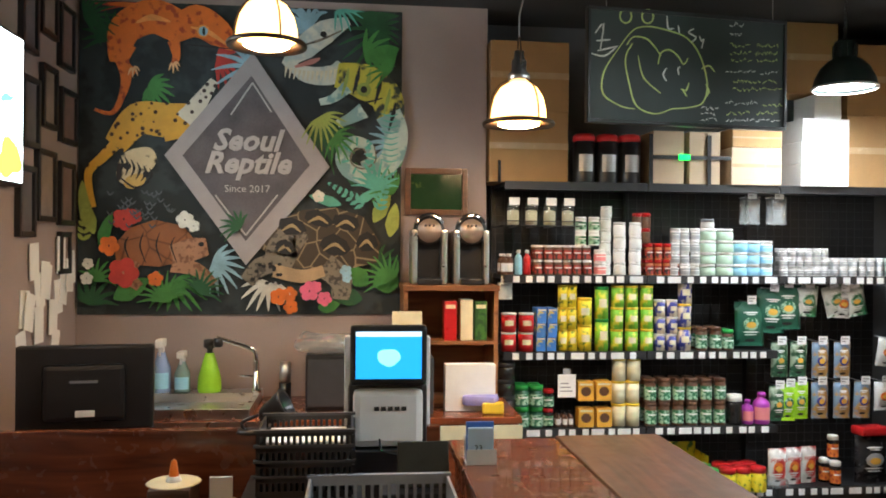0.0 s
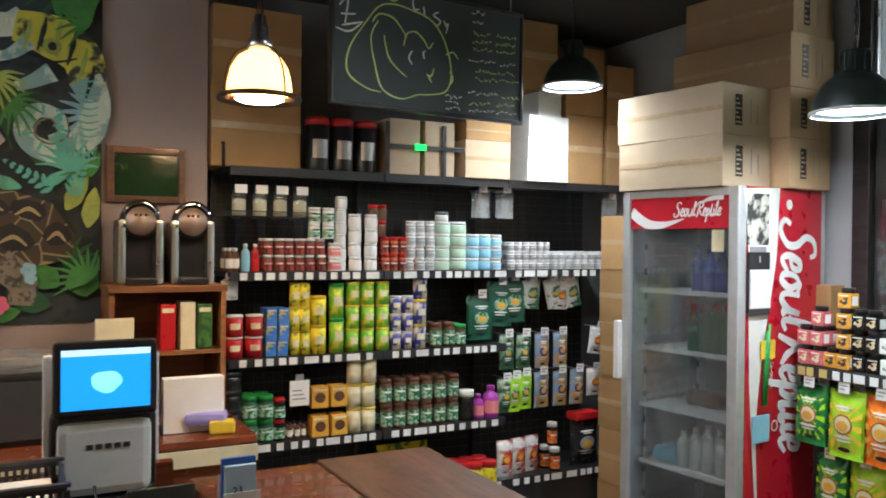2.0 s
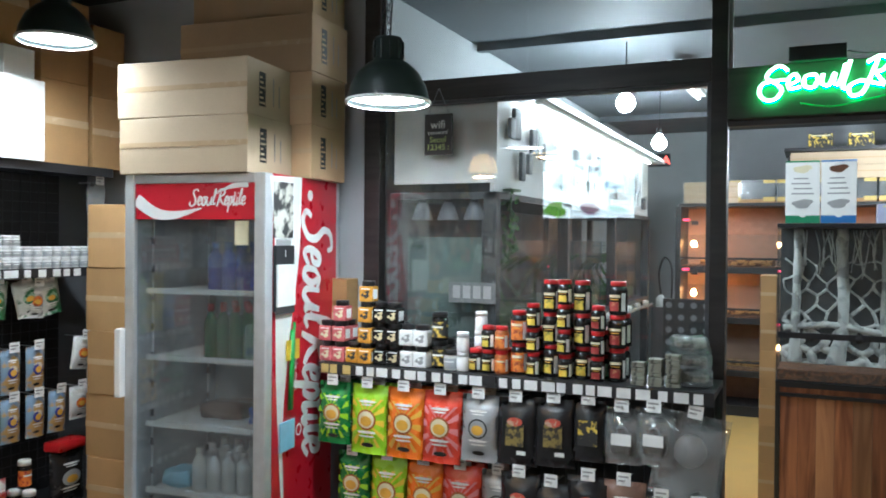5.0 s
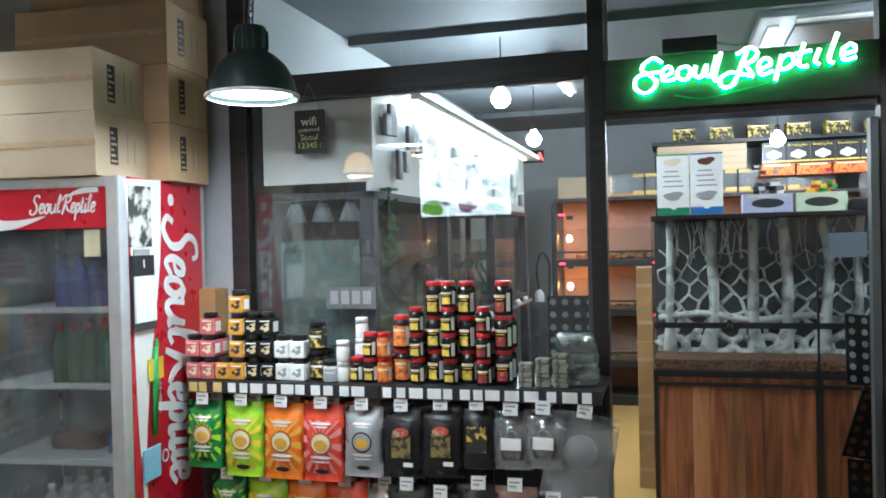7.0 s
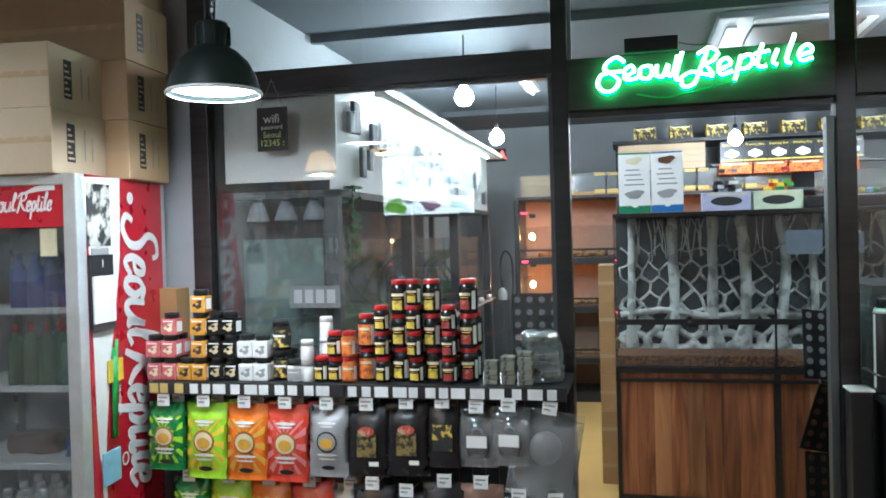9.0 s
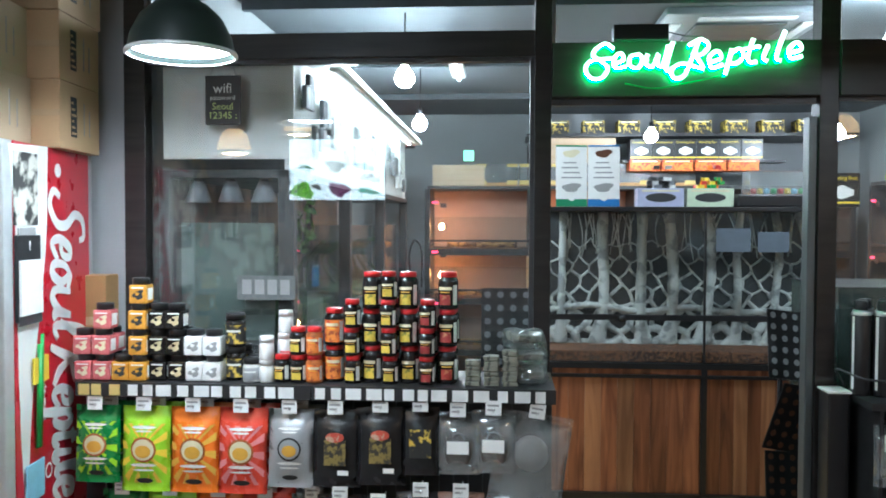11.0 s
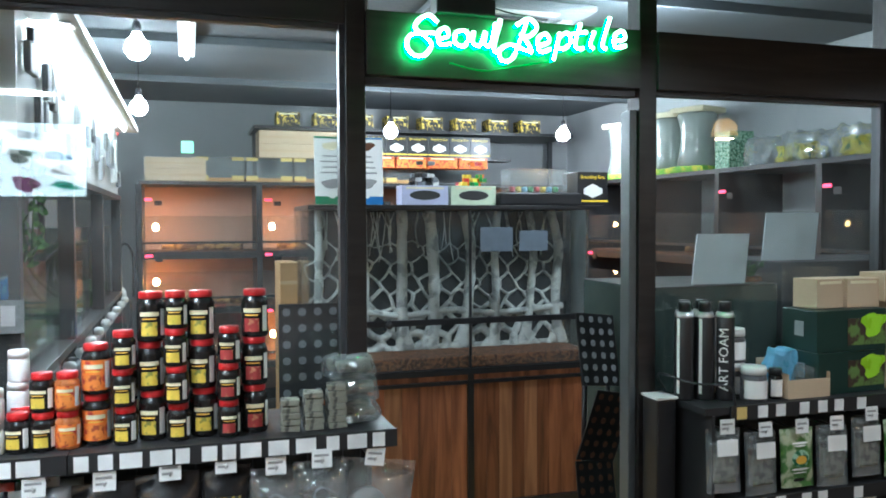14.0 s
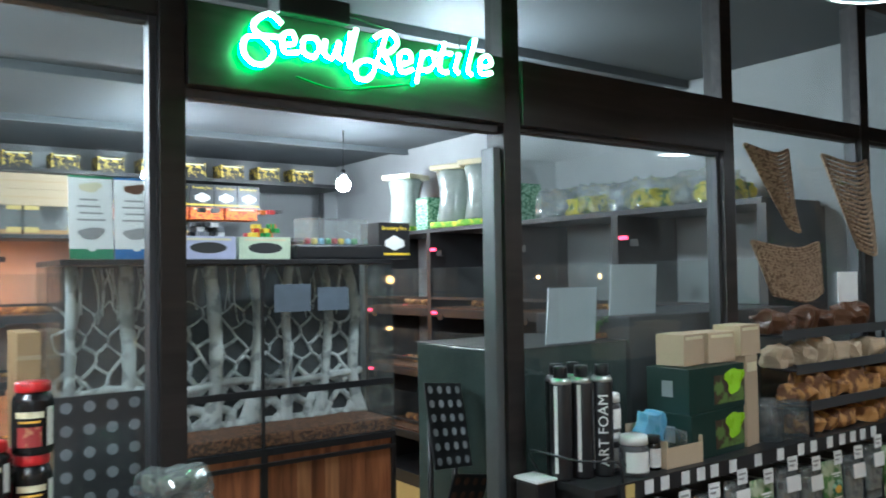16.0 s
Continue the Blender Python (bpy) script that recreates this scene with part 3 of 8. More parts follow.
# ---------- wall of framed pictures beside the mural ----------
PICS = [mat("faded print %d" % k, c, 0.6, var=0.4, scale=9) for k, c in enumerate(((0.2, 0.13, 0.11), (0.25, 0.2, 0.17), (0.12, 0.11, 0.12)))]
def picture(w, h, m, face, frame_mat=BLACKP, label="small framed picture in a black frame on the wall", b=0.025):
    e = thing("picture_frame", label, "picture", "", m)
    for a in ((-w / 2, -h / 2, -w / 2 + b, h / 2), (w / 2 - b, -h / 2, w / 2, h / 2), (-w / 2 + b, -h / 2, w / 2 - b, -h / 2 + b), (-w / 2 + b, h / 2 - b, w / 2 - b, h / 2)):
        part("frame_side", bm_box(a[0], -0.025, a[1], a[2], 0, a[3], 0.003), frame_mat, e)
    part("print", bm_box(-w / 2 + b, -0.012, -h / 2 + b, w / 2 - b, -0.004, h / 2 - b), face, e)
    return e
rng = random.Random(3)
for k, (x, z, w, h) in enumerate(((-1.95, 2.62, 0.2, 0.3), (-1.72, 2.7, 0.2, 0.26), (-1.5, 2.6, 0.18, 0.3), (-1.98, 2.25, 0.22, 0.26), (-1.73, 2.3, 0.18, 0.28), (-1.52, 2.2, 0.18, 0.3), (-1.96, 1.88, 0.2, 0.3), (-1.7, 1.9, 0.22, 0.32), (-1.48, 1.82, 0.18, 0.3), (-1.94, 1.6, 0.14, 0.2))):
    picture(w, h, pose(x, -4.65, z, 0, 0, 180), PICS[k % 3])
for k in range(16):
    e = tagged(part("paper_note", bm_box(-0.05, -0.004, -0.08, 0.05, -0.001, 0.08), PAPER), "white paper note pinned to the wall", "note", "pinned notes")
    e.matrix_basis = pose(-2.05 + 0.66 * rng.random(), -4.65 + 0.004 * (k % 4), 1.15 + 0.45 * rng.random(), 0, rng.uniform(-15, 15), 180)


# ---------- mural ----------
mural = thing("mural", "large painted jungle mural with lizards and tortoises", "mural", "", pose(-2.138, -4.64, 1.29, 0, 0, 90))
def mp(px, py):
    return ((px - 135) / 575 * 1.61, (557 - py) / 523 * 1.54)
part("canvas", bm_box(0, -0.008, 0, 1.61, 0, 1.57), spotted("dark blue green painted ground", (0.012, 0.018, 0.02), (0.03, 0.04, 0.045), 5, 0.5, 0.7), mural)
depth = [0.0085]
def paint(outline, material, name="painted_shape"):
    depth[0] += 0.00012
    return part(name, moved(plate([mp(*p) for p in outline], 0.0006), Matrix.Translation((0, -depth[0], 0))), material, mural)
def brush(pts, widths, material, name="painted_shape"):
    pts = [(min(max(x, 141), 704), min(max(y, 30), 551)) for x, y in pts]
    depth[0] += 0.00012
    return part(name, moved(strip([mp(*p) for p in pts], [w * 0.0028 for w in widths], 0.0006, 7), Matrix.Translation((0, -depth[0], 0))), material, mural)
def palm(px, py, turn, length, n, material, spread=150, wide=9):
    for k in range(n):
        a = radians(turn - spread / 2 + spread * k / (n - 1))
        l = length * (0.75 + 0.25 * math.cos(a - radians(turn)))
        q = (px + l * math.cos(a), py - l * math.sin(a) + 0.1 * l)
        brush([(px, py), ((px + q[0]) / 2, (py + q[1]) / 2 - 5), q], [2, wide, wide * .7, 1], material, "painted_leaf")
def hue(n, c, v=0.3):
    return mat(n, c, 0.65, var=v, scale=14)
PG, PGD, PT, PBL, PYG = hue("leaf green paint", (0.06, 0.22, 0.05)), hue("dark green paint", (0.02, 0.09, 0.035)), hue("teal paint", (0.12, 0.42, 0.34)), hue("pale blue paint", (0.25, 0.42, 0.52)), hue("yellow green paint", (0.3, 0.36, 0.08))
PR, PO, PW, PPK = hue("red paint", (0.45, 0.04, 0.03)), hue("burnt orange paint", (0.62, 0.14, 0.02)), hue("white paint", (0.6, 0.6, 0.55)), hue("pink paint", (0.65, 0.12, 0.22))
for a in ((650, 60, 60, 75, 13, PGD), (560, 230, -70, 80, 11, PGD), (190, 90, 120, 60, 9, PGD), (660, 480, 30, 60, 9, PGD), (300, 500, -60, 70, 9, PG), (240, 30, 110, 90, 11, PR), (230, 15, 60, 80, 9, PO), (255, 170, -30, 48, 9, PG), (375, 120, -10, 55, 9, PR), (440, 130, 190, 75, 8, PBL), (540, 60, 130, 70, 9, PBL), (370, 470, -20, 58, 9, PBL), (470, 500, -100, 60, 8, PW), (680, 60, 200, 90, 10, PGD), (640, 100, 10, 60, 7, PG), (700, 260, 190, 60, 9, PBL), (160, 540, 80, 60, 7, PGD)):
    palm(*a)
for px, py, t, l, w, m in ((165, 420, 110, 70, 26, PYG), (150, 390, 95, 60, 22, PYG), (175, 440, 70, 60, 22, PG), (670, 360, 100, 55, 24, PT), (660, 395, 60, 60, 26, PYG), (690, 420, 80, 60, 26, PYG), (600, 365, 165, 60, 20, PT), (630, 360, 30, 45, 18, PT), (200, 530, 30, 70, 36, PG), (660, 505, 20, 60, 50, PG), (650, 505, 140, 50, 36, PG), (560, 545, 10, 40, 26, PG), (650, 110, 20, 60, 36, PG), (620, 330, 80, 40, 30, PGD), (690, 300, 60, 40, 30, PG), (640, 530, 170, 60, 34, PGD)):
    a = radians(t)
    brush([(px, py), (px + l * .5 * math.cos(a), py - l * .5 * math.sin(a)), (px + l * math.cos(a), py - l * math.sin(a))], [3, w, w * .8, 1], m, "painted_leaf")
OG = spotted("orange scaly paint", (0.7, 0.16, 0.02), (0.4, 0.06, 0.015), 25, 0.42)
brush([(165, 210), (195, 215), (212, 185), (218, 150), (205, 110)], [5, 8, 12, 20, 26], OG)
brush([(205, 130), (215, 75), (260, 50), (300, 62), (320, 80)], [30, 56, 62, 60, 50], OG)
brush([(300, 75), (340, 55), (380, 75), (408, 98)], [40, 60, 50, 16], OG)
for l in (((225, 100), (215, 130), (235, 145)), ((300, 90), (305, 115), (300, 130)), ((235, 60), (200, 110), (225, 138))):
    brush(l, [22, 14, 10], OG)
paint(ellipse(352, 72, 8, 8), PW)
paint(ellipse(353, 73, 4, 5), INK)
for x, y in ((230, 140), (300, 130)):
    palm(x, y, -70, 14, 4, hue("pale orange paint", (0.7, 0.4, 0.2)), 120, 5)
LG = spotted("yellow spotted paint", (0.62, 0.33, 0.03), (0.06, 0.03, 0.01), 26, 0.27, 0.6, "voronoi")
WG = spotted("white spotted paint", (0.6, 0.55, 0.45), (0.05, 0.03, 0.03), 26, 0.27, 0.6, "voronoi")
brush([(165, 375), (155, 320), (180, 290), (200, 270)], [8, 14, 18, 20], LG)
brush([(200, 270), (240, 225), (290, 225), (340, 215)], [40, 58, 62, 40], LG)
brush([(320, 225), (345, 195), (372, 155)], [36, 30, 14], WG)
brush([(285, 250), (330, 245), (350, 260)], [26, 18, 12], LG)
paint(ellipse(236, 303, 40, 26, 24, -40, 0.05), spotted("black striped cream paint", (0.62, 0.5, 0.3), (0.03, 0.02, 0.02), 16, 0.45))
paint(ellipse(235, 330, 20, 12, 18, -20), hue("tan paint", (0.6, 0.4, 0.12)))
TB = spotted("brown shell paint", (0.28, 0.1, 0.035), (0.05, 0.02, 0.01), 9, 0.012, 0.6, "edge")
paint([(205, 470), (200, 440), (225, 410), (270, 395), (320, 405), (345, 435), (340, 460), (280, 475)], TB)
SK = spotted("brown skin paint", (0.36, 0.18, 0.1), (0.2, 0.09, 0.05), 40, 0.45)
brush([(300, 455), (335, 445), (362, 440)], [34, 42, 30], SK)
brush([(300, 470), (345, 480), (372, 505)], [30, 24, 20], SK)
brush([(235, 465), (225, 490), (245, 510)], [24, 24, 16], SK)
SH = spotted("dark tortoise shell paint", (0.05, 0.035, 0.025), (0.42, 0.33, 0.19), 11, 0.016, 0.6, "edge")
paint([(455, 440), (480, 400), (530, 375), (590, 370), (640, 385), (672, 430), (668, 465), (600, 480), (500, 475)], SH)
GS = spotted("grey scaly skin paint", (0.2, 0.17, 0.13), (0.07, 0.06, 0.05), 40, 0.45)
brush([(530, 440), (510, 430), (490, 455), (515, 470)], [40, 60, 52, 30], GS)
brush([(490, 465), (455, 475), (432, 500)], [34, 34, 26], GS)
brush([(570, 470), (600, 495), (600, 530)], [46, 44, 30], GS)
brush([(480, 480), (530, 490), (570, 480)], [24, 24, 20], hue("tan belly paint", (0.4, 0.28, 0.16)))
IW = spotted("white lizard paint", (0.6, 0.6, 0.52), (0.42, 0.48, 0.46), 12, 0.45)
IY = spotted("yellow and black lizard paint", (0.55, 0.48, 0.06), (0.04, 0.05, 0.04), 13, 0.42)
IB = spotted("pale blue banded lizard paint", (0.5, 0.58, 0.5), (0.22, 0.36, 0.36), 12, 0.5)
brush([(495, 125), (530, 95), (570, 65), (612, 45)], [10, 44, 44, 14], IW)
brush([(500, 120), (535, 140), (580, 140), (600, 120)], [10, 30, 36, 20], IW)
brush([(515, 128), (545, 118), (560, 112)], [4, 10, 3], hue("pale red paint", (0.5, 0.2, 0.17)))
brush([(590, 140), (640, 150), (680, 175), (690, 215)], [44, 66, 60, 50], IY)
brush([(610, 160), (585, 180), (560, 188)], [24, 16, 12], IB)
brush([(640, 200), (615, 215), (592, 225)], [30, 20, 14], IB)
brush([(685, 205), (700, 240), (690, 285), (650, 312), (615, 305), (602, 280), (620, 256), (648, 262), (655, 285), (636, 294)], [48, 44, 40, 34, 30, 26, 22, 18, 14, 8], IB)
BK, PC = hue("black line paint", (0.015, 0.015, 0.017)), hue("cream paint", (0.62, 0.56, 0.4))
# gecko: eye, toes, belly light and brow
OL = hue("light orange paint", (0.75, 0.3, 0.08))
brush([(235, 62), (262, 52), (295, 58)], [3, 12, 3], OL)
brush([(330, 66), (362, 74), (398, 97)], [3, 9, 3], OL)
brush([(322, 96), (360, 98), (404, 101)], [2, 3, 1], BK)
paint(ellipse(352, 72, 11, 11), OL)
paint(ellipse(352, 72, 8, 8), PBL)
paint(ellipse(353, 72, 2.5, 7), BK)
# leopard gecko: striped head with eyes
for k in range(6):
    brush([(206 + 11 * k, 283 + 5 * k), (214 + 10 * k, 300 + 4 * k), (210 + 9 * k, 318 + 3 * k)], [1, 5, 1], BK)
paint(ellipse(222, 305, 7, 6), BK)
paint(ellipse(255, 318, 6, 5), BK)
brush([(212, 326), (236, 341), (262, 330)], [2, 4, 2], BK)
# bearded lizard: beard spikes, eye, jaw
for k in range(12):
    brush([(500 + 8 * k, 128 + 2.2 * k * (1 - k / 12)), (497 + 8 * k, 146 + 2 * k * (1 - k / 12))], [6, 1], PC)
paint(ellipse(566, 70, 6, 5), BK)
brush([(520, 92), (556, 82), (600, 62)], [2, 5, 2], GS)
# chameleon: bands, eye, crest, coil lines
for k, (x, y) in enumerate(((612, 132), (632, 128), (652, 132), (672, 145), (688, 165), (698, 190))):
    brush([(x, y - 4), (x - 4, y + 16), (x - 12, y + 44)], [2, 8, 2], BK if k % 2 else PYG)
paint(ellipse(640, 164, 13, 12), PYG)
paint(ellipse(640, 164, 6, 6), BK)
brush([(606, 176), (640, 186), (674, 178)], [2, 4, 2], BK)
for k in range(7):
    a = 0.9 * k
    brush([(632 + 18 * math.cos(a), 280 + 18 * math.sin(a)), (632 + 33 * math.cos(a + .1), 280 + 33 * math.sin(a + .1))], [3, 5], PT)
for k in range(9):
    y = 205 + 10 * k
    brush([(672, y), (690, y + 4), (706, y)], [1, 3, 1], PT)
brush([(650 - 2, 284), (640, 268), (622, 272), (618, 292), (640, 302), (662, 288), (660, 262)], [2, 3, 3, 3, 2], GS)
# tortoises: scute shading, eyes, leg scales
for x, y, w, h in ((512, 404, 26, 16), (560, 390, 28, 14), (610, 396, 26, 15), (500, 440, 18, 14), (648, 430, 20, 18), (590, 436, 30, 18)):
    paint(ellipse(x, y, w, h, 7, 15, .08), BK)
    brush([(x - w * .7, y + h * .5), (x, y - h * .1), (x + w * .6, y + h * .6)], [2, 7, 2], hue("shell tan paint", (.36, .27, .14)) if x == 512 else bpy.data.materials["shell tan paint"])
for x, y in ((352, 436), (503, 436)):
    paint(ellipse(x, y, 5, 4), BK)
for k in range(22):
    paint(ellipse(438 + 60 * rng.random(), 468 + 34 * rng.random(), 4, 3, 7), BK, "painted_scale")
for x in (226, 252, 280, 306):
    brush([(x, 412 + abs(x - 266) * .3), (x - 6, 440), (x + 4, 468)], [1, 3, 1], BK)
# ferns and broad leaves round the edges
for a in ((690, 130, 150, 50, 9, PG), (560, 215, -60, 55, 10, PYG), (585, 250, -40, 45, 8, PG), (695, 345, 120, 50, 9, PG), (665, 340, 90, 60, 10, PT), (170, 500, 70, 45, 8, PG), (290, 535, 100, 60, 11, PG), (350, 520, 60, 50, 9, PGD), (690, 500, 120, 60, 11, PG), (150, 60, 20, 60, 10, PGD), (420, 410, 140, 40, 8, PGD), (590, 20, -20, 50, 9, PT)):
    palm(*a, wide=6)
for x, y, t, l in ((655, 330, 95, 75), (668, 372, 70, 60), (150, 430, 85, 70), (640, 365, 150, 70)):
    for k in range(7):
        f = k / 6
        cx, cy = x + l * f * math.cos(radians(t)), y - l * f * math.sin(radians(t))
        for sd in (-1, 1):
            b = radians(t + sd * 55)
            brush([(cx, cy), (cx + 14 * (1.2 - f) * math.cos(b), cy - 14 * (1.2 - f) * math.sin(b))], [4, 8, 1], PT if x > 400 else PYG, "painted_leaf")
for x, y, r, m in ((220, 395, 18, PR), (238, 390, 12, PR), (220, 485, 24, PR), (195, 440, 16, PO), (275, 495, 12, PO), (325, 395, 14, PW), (340, 405, 10, PW), (160, 470, 9, PW), (158, 495, 10, PW), (560, 352, 10, PW), (610, 480, 10, PBL), (612, 492, 8, PBL), (490, 525, 14, PO), (510, 520, 12, PO), (512, 542, 12, PO), (545, 515, 16, PPK), (572, 528, 12, PPK), (556, 508, 10, PPK)):
    for k in range(5):
        a = 2 * math.pi * k / 5 + x
        paint(ellipse(x + r * .6 * math.cos(a), y + r * .6 * math.sin(a), r * .55, r * .5, 10), m, "painted_petal")
for k in range(30):
    x, y = 190 + 110 * rng.random(), 345 + 60 * rng.random()
    brush([(x, y), (x + 5, y + 6), (x + 11, y + 1)], [2, 3, 2], hue("slate paint", (0.08, 0.09, 0.11)) if k == 0 else bpy.data.materials["slate paint"], "painted_scale")
# the raised diamond plaque
dia = part("plaque", moved(plate([mp(*p) for p in ((440, 106), (579, 300), (430, 471), (286, 285))], 0.02), Matrix.Translation((0, -0.0165, 0))), mat("pale grey plaque paint", (0.34, 0.31, 0.32), 0.7, var=0.15, scale=8), mural, "raised pale grey diamond border")
part("plaque_face", moved(plate([mp(*p) for p in ((438, 146), (543, 297), (430, 430), (318, 285))], 0.004), Matrix.Translation((0, -0.0365, 0))), mat("slate plaque face", (0.1, 0.09, 0.1), 0.75, var=0.45, scale=7), mural, "mottled slate face")
PL = mat("pale raised plaque marks", (0.42, 0.39, 0.39), 0.6)
for a, b in (((402, 214), (440, 158)), ((440, 158), (474, 208)), ((376, 352), (430, 420)), ((430, 420), (486, 350))):
    part("plaque_line", moved(strip([mp(*a), mp(*b)], [0.008, 0.008], 0.003, 2), Matrix.Translation((0, -0.041, 0))), PL, mural)
for text, px, py in (("Seoul", 430, 274), ("Reptile", 432, 313)):
    ob = words(text, 0.15, PL, mural, pose(mp(px, py)[0], -0.047, mp(px, py)[1]), 0.006, "plaque_lettering", shear=0.3, bold=0.0045)
words("Since 2017", 0.052, PL, mural, pose(*[v for v in (mp(432, 346)[0], -0.042, mp(432, 346)[1])]), name="plaque_lettering")
picture(0.33, 0.245, pose(-2.14, -2.845, 1.93, 0, 0, 90), spotted("dark green picture", (0.02, 0.05, 0.02), (0.2, 0.24, 0.06), 8, 0.36, 0.12), WALNUT, "brown wooden framed dark green picture under glass", 0.03)


# ---------- chalkboard ----------
bd = thing("chalkboard", "grey green chalkboard menu with a pumpkin drawing, hung on wires", "chalkboard", "", pose(-1.526, -1.738, 2.47, 0, 0, 96.7))
part("board", bm_box(-0.49, -0.012, -0.245, 0.49, 0.012, 0.245), CHALKB, bd)
for a in ((-0.505, -0.262, 0.505, -0.245), (-0.505, 0.245, 0.505, 0.262), (-0.505, -0.245, -0.49, 0.245), (0.49, -0.245, 0.505, 0.245)):
    part("frame_side", bm_box(a[0], -0.02, a[1], a[2], 0.016, a[3], 0.003), BLACKP, bd)
for x in (-0.41, 0.44):
    part("wire", tube([(x, 0, 0.26), (x, 0, 0.43)], 0.002, 5), STEEL, bd)
def bp(px, py):
    return ((px - 1211) / 352, (127 - py + (px - 1211) * 0.05) / 352)
def chalk(pts, m=CHALKG, w=0.007, n=6):
    part("chalk_line", moved(strip([bp(*p) for p in pts], [w * .6, w, w * .6], 0.0012, n), Matrix.Translation((0, -0.0125, 0))), m, bd)
for s in (((1085, 95), (1062, 130), (1060, 165), (1090, 185), (1115, 190)), ((1110, 85), (1098, 110), (1105, 150), (1118, 185), (1150, 198), (1180, 190)), ((1085, 95), (1110, 65), (1135, 58), (1165, 62), (1205, 75), (1230, 105), (1243, 150), (1235, 180), (1210, 188), (1180, 190)), ((1100, 88), (1112, 75), (1135, 78), (1150, 92), (1160, 105)), ((1120, 105), (1130, 140), (1160, 165)), ((1155, 118), (1160, 100), (1175, 95), (1190, 105), (1200, 118), (1208, 108)), ((1210, 148), (1205, 160), (1196, 158)), ((1198, 158), (1206, 170)), ((1232, 125), (1246, 120), (1256, 130)), ((1240, 150), (1246, 162), (1240, 172))):
    chalk(s, w=0.0085)
for s in (((1170, 145), (1164, 135), (1170, 124)), ((1192, 135), (1190, 126), (1194, 122)), ((1046, 70), (1060, 55), (1055, 95)), ((1048, 82), (1072, 80)), ((1050, 98), (1085, 90)), ((1040, 102), (1062, 106), (1082, 92)), ((1170, 40), (1172, 60), (1182, 60)), ((1190, 55), (1192, 68)), ((1218, 60), (1208, 66), (1222, 74), (1214, 82)), ((1228, 72), (1232, 80), (1236, 76), (1232, 92))):
    chalk(s, CHALKW, 0.009, 3)
for cx in (1098, 1136):
    part("chalk_line", moved(strip([bp(cx + 10 * math.cos(a), 42 + 11 * math.sin(a)) for a in [k * 0.7 for k in range(10)]], [0.008, 0.008], 0.0012, 3), Matrix.Translation((0, -0.0125, 0))), CHALKG, bd)
rng2 = random.Random(5)
for y, x0, x1, m in ((52, 1282, 1308, CHALKW), (68, 1284, 1306, CHALKW), (86, 1284, 1372, CHALKG), (98, 1284, 1372, CHALKG), (110, 1286, 1372, CHALKG), (128, 1276, 1328, CHALKW), (132, 1340, 1374, CHALKW), (146, 1290, 1372, CHALKG), (158, 1290, 1374, CHALKG), (181, 1276, 1330, CHALKW), (186, 1345, 1376, CHALKG), (198, 1278, 1374, CHALKG), (210, 1278, 1374, CHALKW), (190, 1232, 1258, CHALKW), (199, 1232, 1258, CHALKW), (208, 1232, 1258, CHALKW)):
    x = x0
    while x < x1:
        l = rng2.uniform(3, 9)
        if not (x0 < 1290 and m is CHALKG and 1318 < x < 1330):
            chalk([(x, y + rng2.uniform(-3, 3)), (x + l / 2, y + rng2.uniform(-4, 4)), (x + l, y + rng2.uniform(-3, 3))], m, 0.005, 1)
        x += l + 2

# ---------- fridge ----------
FPOSE = pose(-1.39, -0.765, 0, 0, 0, 6.5)
fr = thing("display_fridge", "red and silver upright glass-door drinks fridge, half empty", "fridge", "", FPOSE)
FW, FD = 0.645, 0.65
SILV = mat("silver painted steel", (0.55, 0.56, 0.57), 0.35, 0.4)
INSIDE = mat("grey fridge liner", (0.3, 0.33, 0.36), 0.5)
for nm, b in (("back_panel", (0, FD - 0.03, 0.06, FW, FD, 1.9)), ("side_panel", (0, 0.06, 0.06, 0.03, FD - 0.03, 1.9)), ("top_panel", (0.03, 0.06, 1.86, FW - 0.03, FD - 0.03, 1.9)), ("base", (0.0, 0.05, 0.02, FW, FD, 0.06))):
    part(nm, bm_box(*b), SILV, fr)
part("side_panel", bm_box(FW - 0.03, 0.06, 0.06, FW, FD - 0.03, 1.9), FRED, fr, "red vinyl side panel")
part("liner", bm_box(0.031, FD - 0.05, 0.1, FW - 0.031, FD - 0.031, 1.86), INSIDE, fr)
part("floor_panel", bm_box(0.031, 0.07, 0.1, FW - 0.031, FD - 0.051, 0.22), INSIDE, fr)
door = part("door", join(bm_box(0, 0, 0.2, 0.045, 0.058, 1.9, 0.006), bm_box(FW - 0.05, 0, 0.2, FW, 0.058, 1.9, 0.006), bm_box(0.045, 0.002, 1.862, FW - 0.05, 0.056, 1.898, 0.004), bm_box(0.045, 0.002, 0.2, FW - 0.05, 0.056, 0.26, 0.004)), SILV, fr, "silver door frame")
part("door_glass", bm_box(0.045, 0.02, 0.26, FW - 0.05, 0.026, 1.72), FGLASS, door).visible_shadow = False
part("handle", bm_box(-0.022, -0.035, 1.0, 0.008, 0.0, 1.28, 0.008), WHITE, door, "long pale grip")
part("header_panel", bm_box(0.045, 0.008, 1.72, FW - 0.05, 0.03, 1.862), FRED, door, "red header strip")
for s, w, mm in ((((0.05, 1.8), (0.14, 1.745), (0.24, 1.738), (0.36, 1.765)), [0.05, 0.045, 0.03, 0.002], WHITE), (((0.44, 1.83), (0.5, 1.85), (0.565, 1.853)), [0.002, 0.02, 0.018], WHITE)):
    part("swoosh", moved(strip(s, w, 0.002, 6), Matrix.Translation((0, 0.008, 0))), mm, door, "white swoosh")
